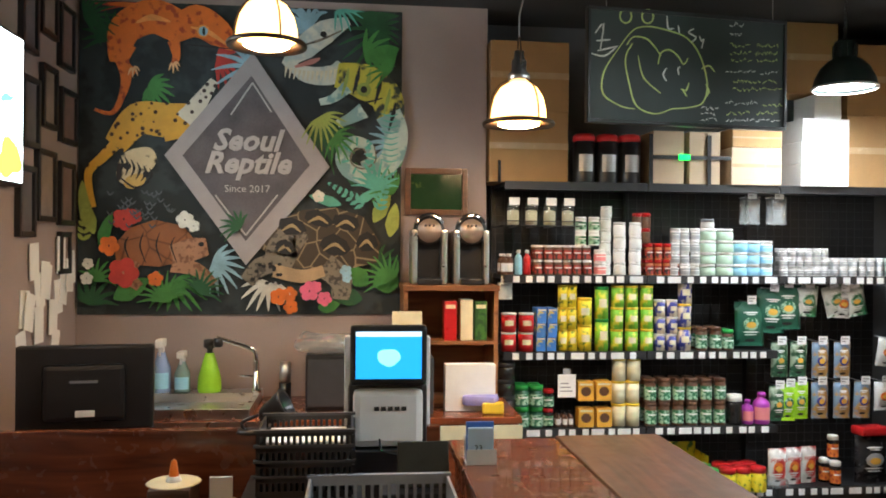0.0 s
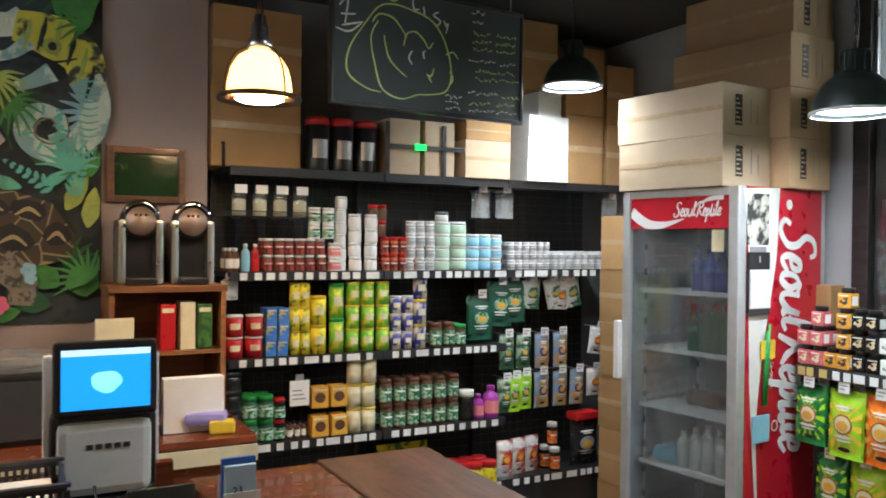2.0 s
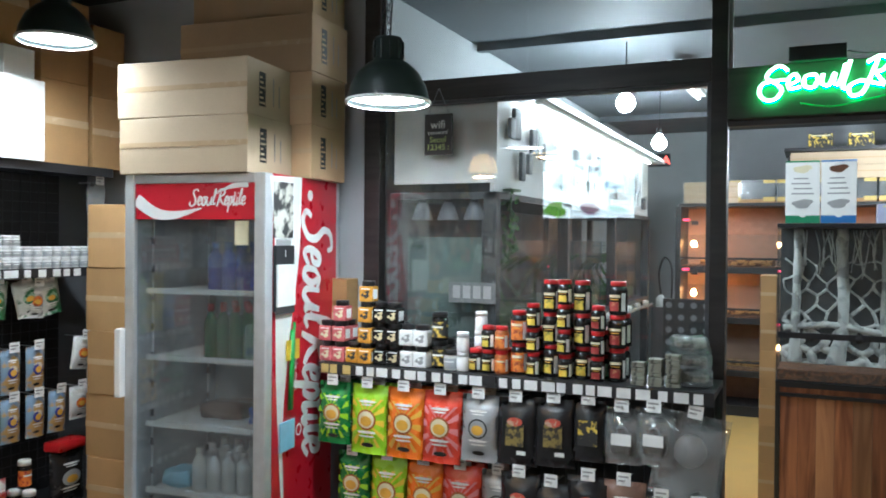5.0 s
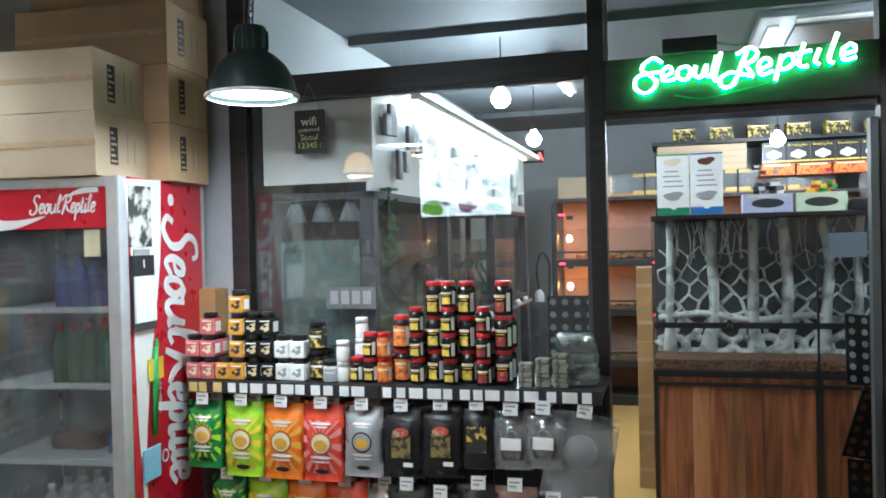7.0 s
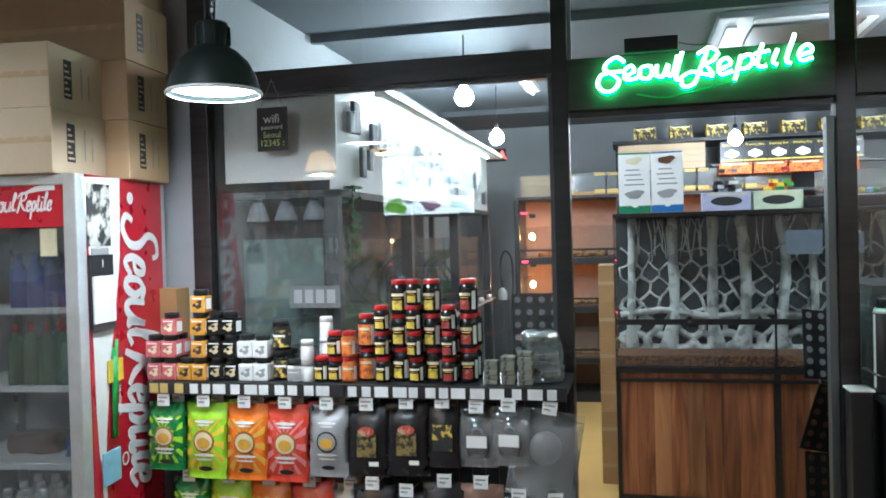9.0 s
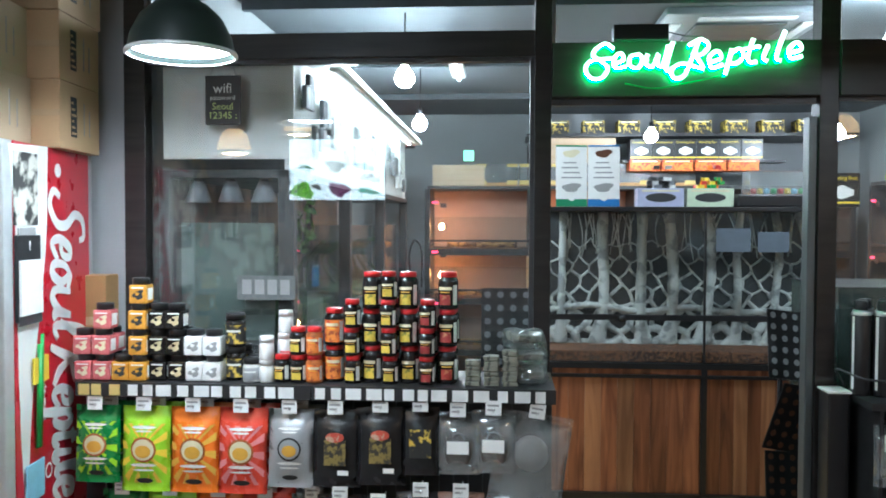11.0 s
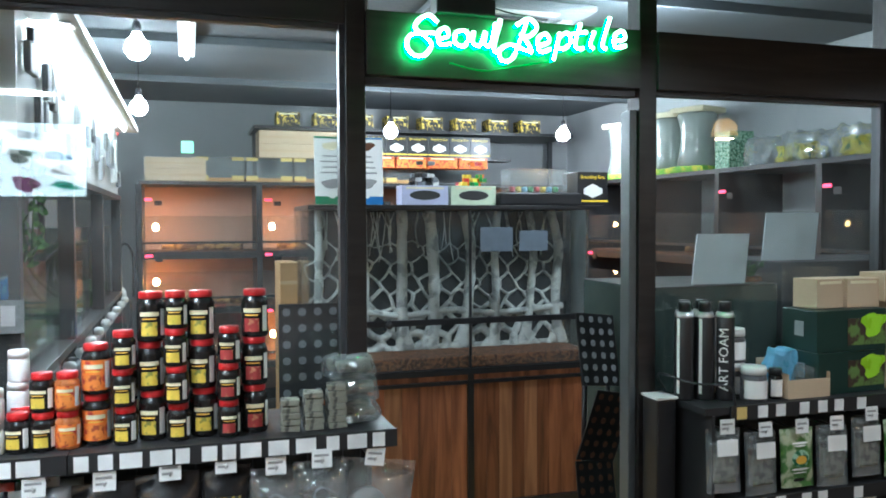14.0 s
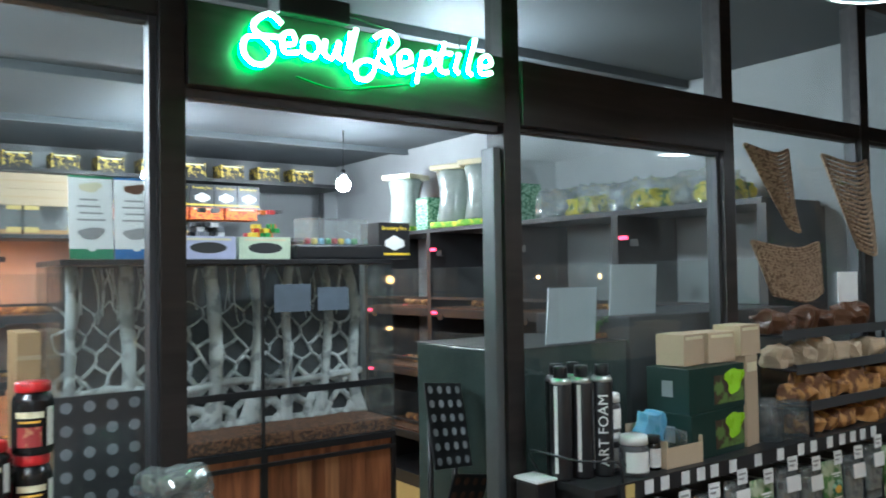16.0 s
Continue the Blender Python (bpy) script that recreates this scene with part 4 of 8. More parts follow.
def script(x, h, width, kind):
    """Strokes of one brush-script letter from x, with x-height h."""
    forms = {
        "S": (((.95, 1.55), (.8, 1.85), (.42, 1.75), (.36, 1.3), (.68, .8), (.72, .25), (.35, -.1), (0, .1), (.08, .45)),),
        "R": (((.42, 1.6), (.3, .7), (.12, -.15)), ((0, 1.3), (.3, 1.8), (.8, 1.75), (.85, 1.25), (.35, .95)), ((.4, .95), (.65, .35), (1.0, .02))),
        "e": (((0, .45), (.7, .55), (.75, .95), (.35, .95), (.12, .4), (.42, 0), (1.0, .3)),),
        "o": (((.5, 1), (.15, .7), (.2, .12), (.6, .02), (.85, .5), (.5, 1), (1.05, .85)),),
        "u": (((.12, 1), (.15, .2), (.42, 0), (.75, .4), (.85, 1)), ((.85, 1), (.82, .15), (1.05, .15))),
        "l": (((.1, .4), (.7, 1.4), (.6, 1.85), (.36, 1.4), (.35, .15), (1.0, .25)),),
        "p": (((.22, 1), (.12, -.8)), ((.2, .65), (.55, 1), (.85, .6), (.6, .05), (.2, .2))),
        "t": (((.45, 1.55), (.35, .2), (.6, 0), (1, .25)), ((0, 1.02), (.85, 1.1))),
        "i": (((.4, .95), (.32, .15), (.6, 0), (1, .25)), ((.45, 1.3), (.5, 1.42))),
    }
    return [[(x + p * width + .16 * q * h, q * h) for p, q in f] for f in forms[kind]]


def script_name(h):
    """The shop's name in brush script, 7.3 x-heights long."""
    x, out = 0.0, []
    for ch, w in (("S", 1.02), ("e", .58), ("o", .6), ("u", .8), ("l", .5), (" ", .06), ("R", 1.05), ("e", .52), ("p", .55), ("t", .42), ("i", .36), ("l", .36), ("e", .55)):
        if ch != " ":
            out += script(x * h, h, w * h, ch)
        x += w
    return out


for f in script_name(0.034):
    part("script_mark", moved(strip([(0.3 + p, 1.775 + q) for p, q in f], [.004, .0075, .005], 0.002, 5), Matrix.Translation((0, 0.008, 0))), WHITE, door)
part("sticker", bm_box(0.5, 0.016, 1.62, 0.56, 0.02, 1.715, 0.0), CREAM, door, "cream energy label")
for z in (0.32, 0.6, 0.875, 1.15, 1.425):
    sh = part("shelf", join(*[bm_box(0.04, 0.1 + j * 0.022, z, FW - 0.04, 0.104 + j * 0.022, z + 0.006) for j in range(20)], bm_box(0.04, 0.085, z - 0.008, FW - 0.04, 0.095, z + 0.014)), WHITE, fr, "white wire shelf")
    part("shelf_clip", bm_box(0.031, 0.3, z - 0.02, 0.045, 0.34, z), WHITE, sh)
for x in (0.04, FW - 0.05):
    for y in (0.12, 0.52):
        rack = part("shelf_standard", bm_box(x, y, 0.23, x + 0.01, y + 0.02, 1.85), SILV, fr)
        for k in range(12):
            part("notch", bm_box(x - 0.002, y - 0.003, 0.3 + 0.12 * k, x + 0.012, y - 0.0002, 0.33 + 0.12 * k), DARK, rack)
# side graphics
def sideshape(pts, w, m, z=0.002, name="side_mark"):
    ob = part(name, moved(strip(pts, w, 0.0015, 7), Matrix.Translation((0, -z, 0))), m, fr)
    ob.matrix_basis = pose(FW, 0, 0, 0, 0, 90)
sideshape([(0.16, 1.895), (0.17, 1.6), (0.13, 1.2), (0.12, 0.85), (0.16, 0.4), (0.2, 0.2)], [0.26, 0.2, 0.1, 0.03, 0.012, 0.01], WHITE, 0.0005, "white_swoosh")
for f in script_name(0.139):
    sideshape([(0.31 + q, 1.765 - p) for p, q in f], [.02, .036, .024], WHITE)
# small words beside the script
for text, size, u, z in (("EN", .07, .5, 1.2), ("Trade-mark", .036, .235, 1.2)):
    words(text, size, WHITE, fr, pose(FW, 0, 0, 0, 0, 90) @ pose(u, -.002, z, 0, 90, 0), align="LEFT", name="side_lettering")
sideshape([(.27 + .022 * math.cos(k), .86 + .022 * math.sin(k)) for k in range(8)], [.006, .006], WHITE)
sideshape([(.36 + .012 * math.cos(k), 1.83 + .012 * math.sin(k)) for k in range(8)], [.022, .022], WHITE)
# magnets, calendar and letter opener on the fridge side
fm = FPOSE @ pose(FW, 0, 0, 0, 0, 90)
e = thing("calendar", "white tear-off calendar in a black holder on the fridge side", "calendar", "", fm @ pose(0.13, -0.002, 1.38))
part("holder", bm_box(-0.075, -0.012, -0.02, 0.075, 0, 0.24, 0.003), BLACKP, e)
part("sheet", bm_box(-0.07, -0.02, -0.0, 0.07, -0.0125, 0.165), PAPER, e)
part("backing", bm_box(-0.075, -0.014, -0.03, 0.075, -0.0125, 0.0), DARK, e)
words("1", 0.04, WHITE, e, pose(0, -0.013, 0.195))
e = tagged(part("photo_print", bm_box(-0.075, -0.004, -0.11, 0.075, 0, 0.11), spotted("black and white print", (0.6, 0.58, 0.52), (0.04, 0.04, 0.04), 14, 0.5)), "spotted black and white photo print on the fridge side", "photo")
e.matrix_basis = fm @ pose(0.13, -0.002, 1.76)
for z, c in ((0.0, GREYINK), (-0.04, INK)):
    e = tagged(part("magnet", bm_box(-0.055, -0.006, -0.018, 0.055, 0, 0.018, 0.003), c), "dark printed fridge magnet", "magnet")
    e.matrix_basis = fm @ pose(0.13, -0.003, 1.625 + z)
e = thing("fly_swatter", "green plastic fly swatter hanging on the fridge side", "fly swatter", "", fm @ pose(0.16, -0.003, 0.86))
part("handle", tube([(0.03, -0.012, 0.42), (0.012, -0.012, 0.1)], 0.008, 8), GREEN, e)
part("handle", tube([(0.05, -0.01, 0.45), (0.03, -0.01, 0.1)], 0.006, 8), GREEN, e)
part("tag", bm_box(-0.06, -0.01, -0.06, 0.06, -0.004, 0.06, 0.004), SKY, e, "pale blue card tag")
part("tag", bm_box(-0.01, -0.012, 0.3, 0.09, -0.006, 0.38), YELLOW, e, "yellow card tag")
# contents of the fridge
finv = FPOSE
def bottle(label, body, cap, r=0.022, h=0.13, group="", lab=None):
    e = thing("bottle", label, "bottle", group)
    part("body", lathe([(0, 0), (r * .9, 0), (r, 0.004), (r, h * .62), (r * .85, h * .72), (r * .42, h * .82), (r * .42, h * .86), (0, h * .86)], 18), body, e)
    part("cap", lathe([(0, h), (r * .46, h), (r * .5, h * .98), (r * .5, h * .865), (0, h * .865)], 14), cap, e)
    if lab:
        part("label", lathe([(r * 1.015, h * .15), (r * 1.015, h * .55)], 12, 200, 340), lab, e)
    return e
fb = bottle("white plastic drink bottle on a fridge shelf", WHITEF, WHITE, 0.03, 0.17, "fridge bottles")
place(fb, [finv @ pose(0.25 + 0.07 * (k % 5), 0.16 + 0.09 * (k // 5), 0.606) for k in range(15)])
fb = bottle("green glass bottle on a fridge shelf", mat("green bottle glass", (0.01, 0.12, 0.04), 0.15), RED, 0.028, 0.22, "fridge bottles")
place(fb, [finv @ pose(0.3 + 0.06 * (k % 5), 0.16 + 0.09 * (k // 5), 1.156) for k in range(15)])
fb = bottle("blue can-shaped bottle on a fridge shelf", mat("blue drink plastic", (0.02, 0.06, 0.4), 0.3), BLUE, 0.03, 0.2, "fridge bottles")
place(fb, [finv @ pose(0.32 + 0.066 * (k % 4), 0.16 + 0.09 * (k // 4), 1.431) for k in range(12)])
for x, y, z, c, w in ((0.15, 0.2, 0.606, SKY, 0.13), (0.3, 0.3, 0.881, BROWN, 0.2), (0.2, 0.22, 0.326, WHITEF, 0.16), (0.36, 0.25, 0.326, GREYP, 0.12), (0.5, 0.25, 0.881, BLUE, 0.08), (0.32, 0.42, 0.606, WHITEF, 0.3)):
    bm = slab(w, 0.14, 0.07, 0.02)
    bmesh.ops.subdivide_edges(bm, edges=bm.edges[:], cuts=2, use_grid_fill=True)
    for v in bm.verts:
        v.co += 0.012 * noise.noise_vector(v.co * 25 + Vector((x, y, z)) * 9)
        v.co.z = max(v.co.z, 0)
    e = tagged(part("food_bag", bm, c), "crumpled plastic bag of food on a fridge shelf", "bag", "fridge bags")
    e.matrix_basis = finv @ pose(x, y, z)


# ---------- cardboard boxes ----------
def carton(w, d, h, m, mt=CARD, marks=True, label="brown cardboard shipping carton", group="", side=1):
    """A taped carton, front towards -y, with its printed end towards +x."""
    e = thing("cardboard_box", label, "box", group, m)
    part("body", bm_box(-w / 2, -d / 2, 0, w / 2, d / 2, h, 0.004), mt, e)
    part("tape", bm_box(-w / 2 - 0.001, -d / 2 - 0.0016, h * .47, w / 2, -d / 2 + 0.001, h * .56), TAPE, e)
    part("flap_seam", bm_box(-w / 2, -0.003, h - 0.001, w / 2, 0.003, h + 0.001), TAPE, e)
    if marks:
        part("print_block", bm_box(w / 2 - 0.001, -d * .24, h * .2, w / 2 + 0.0012, -d * .1, h * .8), INK, e, "black printed block")
        for k in range(6):
            part("print_line", bm_box(w / 2 + 0.001, -d * .23, h * (.24 + .09 * k), w / 2 + 0.002, -d * .12 - 0.01 * (k % 3), h * (.275 + .09 * k)), mt, e)
        for k in range(2):
            part("print_line", bm_box(w / 2 - 0.001, d * (.08 + .14 * k), h * .25, w / 2 + 0.0012, d * (.095 + .14 * k), h * (.75 - .1 * k)), GREYINK, e)
    return e
ba = 5
for k in range(2):
    carton(0.6, 0.33, 0.222, pose(-1.125 - 0.01 * k, -0.585, 1.9 + 0.2225 * k, 0, 0, ba + k), CARD2, group="boxes on the fridge")
    carton(0.6, 0.3, 0.222, pose(-1.06, -0.255, 1.9 + 0.2225 * k, 0, 0, ba - 1), CARD, group="boxes on the fridge")
carton(0.66, 0.32, 0.24, pose(-1.09, -0.25, 2.346, 0, 0, ba - 1), CARD, group="boxes on the fridge")
carton(0.6, 0.3, 0.26, pose(-1.1, -0.2, 2.588, 0, 0, ba), CARD, group="boxes on the fridge")
for k in range(6):
    carton(0.5, 0.36, 0.3, pose(-1.77 + 0.012 * (k % 2), -0.21, 0.3005 * k, 0, 0, 2 * (k % 2)), CARDO, False, group="stacked boxes behind the fridge")
for k in range(2):
    carton(0.12, 0.1, 0.34, pose(-0.8, -0.06, 1.13 + 0.0 * k, 0, 0, 0), CARDO, False, "tall brown cardboard box behind the display") if k == 0 else None
e = thing("box_stand", "dark box plinth behind the display shelf", "plinth", "", pose(-0.8, -0.06, 0))
part("body", slab(0.12, 0.11, 1.128, 0.004), DARK, e)


# ---------- west gondola shelves ----------
tagm = mat("price card", (0.75, 0.76, 0.76), 0.6, var=0.15, fine=400)
def board_shelf(parent, y0, y1, z, name="shelf_board"):
    """One steel shelf with a price rail and its cards, front at x=-2.05."""
    s = part(name, join(bm_box(-2.42, y0 + .003, z - 0.022, -2.052, y1 - .003, z, 0.0), bm_box(-2.052, y0 + .003, z - 0.04, -2.046, y1 - .003, z + 0.003)), BLACK, parent)
    y = y0 + 0.05
    r = random.Random(int(z * 100 + y0 * 31))
    while y < y1 - 0.05 and z < 1.9:
        w = r.choice((0.034, 0.034, 0.04, 0.07))
        part("price_card", bm_box(-2.0455, y, z - 0.037, -2.0435, y + w, z - 0.003), tagm, s)
        y += w + r.uniform(0.012, 0.04)
    return s
units = ((-2.5, -1.73), (-1.73, -1.0), (-1.0, -0.2))
GRID = glass("dark wire grid gap", (0.25, 0.25, 0.26), 0.05, 0.0, 0.5)
for k, (y0, y1) in enumerate(units):
    g = thing("gondola_shelf", "black steel gondola shelf unit filled with pet supplies", "shelf", "wall shelves")
    part("back_panel", bm_box(-2.44, y0 + .004, 0, -2.425, y1 - .004, 1.98), BLACK, g)
    for j in range(int((y1 - y0 - .03) / 0.05)):
        part("grid_wire", bm_box(-2.424, y0 + 0.02 + j * 0.05, 0.4, -2.421, y0 + 0.023 + j * 0.05, 1.96), DARK, g)
    for j in range(31):
        part("grid_wire", bm_box(-2.4205, y0 + .01, 0.42 + j * 0.05, -2.4175, y1 - .01, 0.423 + j * 0.05), DARK, g)
    for y in (y0 + 0.0, ):
        part("upright", bm_box(-2.42, y - 0.012, 0, -2.38, y + 0.002, 1.98), BLACK, g)
    for z in ((1.985, 1.5, 1.1, 0.7, 0.36) if k < 2 else (1.985, 1.5, 0.36)):
        board_shelf(g, y0, y1, z)
    part("kick_plate", bm_box(-2.42, y0 + .004, 0, -2.06, y1 - .004, 0.318), BLACK, g)
    if k == 0:
        part("end_frame", tube([(-2.42, y0 - 0.02, 0), (-2.42, y0 - 0.02, 2.1), (-2.3, y0 - 0.02, 2.12), (-2.08, y0 - 0.02, 2.09), (-2.08, y0 - 0.02, 1.98)], 0.008, 8), BLACK, g)


# ---------- product kinds ----------
def jar(label, r, h, body, lid, lab=None, group="", lid_h=0.02, name="jar", cat="jar", z0=0.12, z1=0.7):
    e = thing(name, label, cat, group)
    b = h - lid_h
    part("body", lathe([(0, 0), (r * .93, 0), (r, 0.004), (r, b * .86), (r * .92, b * .95), (r * .86, b), (0, b)], 20), body, e)
    part("lid", lathe([(0, h), (r * .9, h), (r * .96, h - 0.003), (r * .97, b + 0.001), (0, b + 0.001)], 20), lid, e)
    if lab:
        part("label", lathe([(r * 1.012, b * z0), (r * 1.012, b * (z1 + .1))], 16, 170, 370), lab, e)
        part("label_mark", lathe([(r * 1.02, b * (z0 + .42)), (r * 1.02, b * (z0 + .5))], 10, 225, 315), PAPER, e)
    return e


def can(label, r, h, lab, lid, group=""):
    e = thing("can", label, "can", group)
    part("body", lathe([(0, 0), (r, 0), (r, h * .9), (0, h * .9)], 20), lab, e)
    part("lid", lathe([(0, h), (r * 1.0, h), (r * 1.03, h - .003), (r * 1.03, h * .9), (0, h * .9)], 20), lid, e)
    part("label_mark", lathe([(r * 1.01, h * .35), (r * 1.01, h * .62)], 8, 235, 305), CREAM, e)
    return e


def cubejar(label, s, face, lid, group="", art=INK):
    e = thing("square_jar", label, "jar", group)
    part("body", slab(s, s, s * 1.06, s * .1), face, e)
    part("lid", lathe([(0, s * 1.42), (s * .45, s * 1.42), (s * .47, s * 1.39), (s * .47, s * 1.08), (0, s * 1.08)], 20), lid, e)
    part("art", moved(plate(ellipse(s * .04, s * .5, s * .3, s * .24, 18, 30, 0.22), 0.0012), Matrix.Translation((0, -s / 2, 0))), art, e)
    part("art", moved(plate(ellipse(-s * .02, s * .56, s * .12, s * .09, 12, -20, 0.2), 0.0008), Matrix.Translation((0, -s / 2 - .0012, 0))), face, e)
    part("caption", bm_box(-s * .34, -s / 2 - .001, s * .85, s * .34, -s / 2 + .001, s * .92), PAPER, e)
    part("side_label", bm_box(s / 2 - .001, -s * .3, s * .2, s / 2 + .001, s * .3, s * .85), PAPER, e)
    return e


def carton_small(label, w, d, h, face, group="", art=None):
    e = thing("product_box", label, "box", group)
    part("body", slab(w, d, h, 0.002), face, e)
    if art:
        part("art", moved(plate(ellipse(0, h * .5, w * .33, h * .25, 16), 0.001), Matrix.Translation((0, -d / 2, 0))), art, e)
    part("label", bm_box(-w * .4, -d / 2 - 0.0012, h * .82, w * .4, -d / 2, h * .92), CREAM, e)
    return e


def pouch(label, w, h, film, art, group="", d=0.045, price=True, band=None, clear=False):
    """A filled stand-up pouch hanging from a peg; its top at z=0, front towards -y."""
    e = thing("hanging_pouch", label, "pouch", group)
    bm = bmesh.new()
    nx, nz = 9, 12
    rows = []
    for s in (1, -1):
        g = []
        for j in range(nz + 1):
            v = j / nz
            for i in range(nx + 1):
                u = i / nx * 2 - 1
                full = max(0.0, (1 - u * u)) ** 0.6 * (math.sin(math.pi * min(1, v * 1.05 + 0.02)) ** 0.7 if v < 0.95 else 0.25)
                top = max(0, 1 - (1 - v) * 0) if v < 0.18 else 1
                k = d / 2 * full * (0.15 if v < 0.14 else 1) + 0.003 * noise.noise(Vector((u * 2, v * 5, w * 90 + h * 31)))
                g.append(bm.verts.new((u * w / 2 * (1 - 0.03 * math.sin(3 * v)), -s * max(k, 0.0008), -v * h)))
        rows.append(g)
        for j in range(nz):
            for i in range(nx):
                q = (g[j * (nx + 1) + i], g[j * (nx + 1) + i + 1], g[(j + 1) * (nx + 1) + i + 1], g[(j + 1) * (nx + 1) + i])
                bm.faces.new(q if s < 0 else q[::-1])
    bmesh.ops.remove_doubles(bm, verts=bm.verts[:], dist=0.0017)
    bmesh.ops.recalc_face_normals(bm, faces=bm.faces[:])
    for f in bm.faces:
        f.smooth = True
    part("film", bm, film, e)
    def front(u, v, lift=0.002):
        full = max(0.0, (1 - u * u)) ** 0.6 * math.sin(math.pi * min(1, v * 1.05 + 0.02)) ** 0.7
        return (u * w / 2, -d / 2 * full - lift, -v * h)
    def patch(cu, cv, ru, rv, lift, n=18):
        bm = bmesh.new()
        c = bm.verts.new(front(cu, cv, lift))
        ring = [bm.verts.new(front(cu + ru * math.cos(a), cv + rv * math.sin(a), lift)) for a in [2 * math.pi * k / n for k in range(n)]]
        for k in range(n):
            bm.faces.new((c, ring[(k + 1) % n], ring[k]))
        return bm
    if art:
        if band:
            for k in range(14):
                a0, a1 = 2 * math.pi * k / 14, 2 * math.pi * (k + .45) / 14
                bm = bmesh.new()
                pts = [(0.28 * math.cos(a0), .5 + .16 * math.sin(a0)), (min(.9, max(-.9, 1.1 * math.cos(a0))), min(.9, max(.2, .5 + .5 * math.sin(a0)))), (min(.9, max(-.9, 1.1 * math.cos(a1))), min(.9, max(.2, .5 + .5 * math.sin(a1)))), (0.28 * math.cos(a1), .5 + .16 * math.sin(a1))]
                bm.faces.new([bm.verts.new(front(u, v, 0.0022)) for u, v in pts])
                part("ray", bm, band, e)
        part("emblem", patch(0, .5, .52, .15, 0.0026), INK if film is SILVER else (AMBER if band else art), e)
        part("picture", patch(0, .5, .44, .125, 0.0033), art if film is not SILVER else SILVER, e)
        part("picture_centre", patch(0, .52, .32, .075, 0.0042), GOLD, e)
        part("caption", join(patch(0, .68, .55, .022, 0.003, 8), patch(0, .74, .45, .014, 0.003, 8)), PAPER, e)
        part("badge", patch(0, .87, .34, .034, 0.003), INK, e)
        part("title", join(patch(0, .24, .5, .02, 0.003, 10), patch(0, .285, .36, .012, 0.003, 8)), PAPER, e)
    if price:
        card = part("price_card", bm_box(-0.025, -0.03, -0.012, 0.025, -0.028, 0.034), tagm, e)
        for k in range(2):
            part("print_line", bm_box(-0.019, -0.031, 0.016 - 0.014 * k, 0.017 - 0.012 * k, -0.0302, 0.022 - 0.014 * k), GREYINK, card)
        part("peg", tube([(0, 0.12, 0.0), (0, -0.03, 0.0), (0, -0.035, 0.01)], 0.0025, 6), STEEL, e)
    return e


def rough_lump(w, d, h, amp, z=0.0, seed=0):
    bm = slab(w, d, h, min(w, d, h) * .25, z)
    bmesh.ops.subdivide_edges(bm, edges=bm.edges[:], cuts=2, use_grid_fill=True)
    for v in bm.verts:
        v.co += amp * noise.noise_vector(v.co * 40 + Vector((seed, 1, 2)))
    return bm


def YP(px):
    return -2.5 + (px - 888) * 0.00306


def row(ob, px0, px1, z, n, deep=1, x=-2.1, pitch=0.075, jit=2.0, seed=0):
    """Poses for n products between two places along the west shelves."""
    r = random.Random(seed + int(px0))
    out = []
    for k in range(n):
        y = YP(px0 + (px1 - px0) * (k + .5) / n)
        for d in range(deep):
            out.append(pose(x - d * pitch + r.uniform(-.004, .004), y + r.uniform(-.003, .003), z, 0, 0, 90 + r.uniform(-jit * 4, jit * 4)))
    return out


def stack(ob, px0, px1, z, n, rows, h, deep=1, x=-2.1, pitch=0.075):
    p = []
    for k in range(rows):
        p += row(ob, px0, px1, z + k * h, n, deep, x, pitch, seed=k)
    return place(ob, p)


# upper shelf
z = 1.501
place(bottle("small brown dropper bottle with a white cap", BROWN, WHITE, 0.02, 0.11, "dropper bottles", PAPER), row(None, 885, 908, z, 2, 2))
stack(bottle("light blue slim bottle", SKY, WHITE, 0.021, 0.13, "slim bottles"), 908, 924, z, 1, 1, .1)
stack(bottle("red slim bottle", RED, WHITE, 0.021, 0.13, "slim bottles"), 924, 940, z, 1, 1, .1)
stack(jar("small dark jar with a white lid and printed label", .025, .078, BROWN, WHITE, RLABEL, "small dark jars", .012), 942, 1045, z, 6, 2, .0785, 2, pitch=.055)
stack(jar("white tub with a printed label", .03, .075, WHITE, WHITE, GLABEL, "white tubs", .015), 1015, 1060, z + .157, 2, 2, .0755)
stack(jar("white tub with a pink label", .034, .068, WHITE, WHITE, PINK, "white tubs", .015), 1045, 1075, z, 1, 2, .0685)
stack(jar("clear stacked plastic cup with a white lid", .03, .06, WHITEF, WHITE, None, "plastic cups", .012), 1058, 1082, z, 1, 6, .061)
stack(jar("white tub with a small purple label", .033, .07, WHITE, WHITE, None, "white tubs", .015), 1080, 1138, z, 2, 4, .0705)
stack(jar("brown spice jar with a red lid", .022, .085, AMBER, RED, RLABEL, "red lidded jars", .02), 1140, 1205, z, 4, 2, .0855, 2, pitch=.05)
stack(jar("brown jar with a red lid", .026, .08, BROWN, RED, None, "red lidded jars", .02), 1118, 1150, z + .171, 2, 2, .0805)
stack(jar("white supplement tub with a grey label", .027, .063, WHITE, WHITE, SILVER, "white supplement tubs", .014), 1185, 1240, z, 3, 4, .0635)
stack(jar("mint green tub with a white lid", .046, .063, MINT, WHITE, None, "pastel tubs", .016), 1238, 1302, z, 2, 4, .0635)
stack(jar("pale blue tub with a white lid", .04, .063, SKY, WHITE, None, "pastel tubs", .016), 1302, 1348, z, 2, 3, .0635)
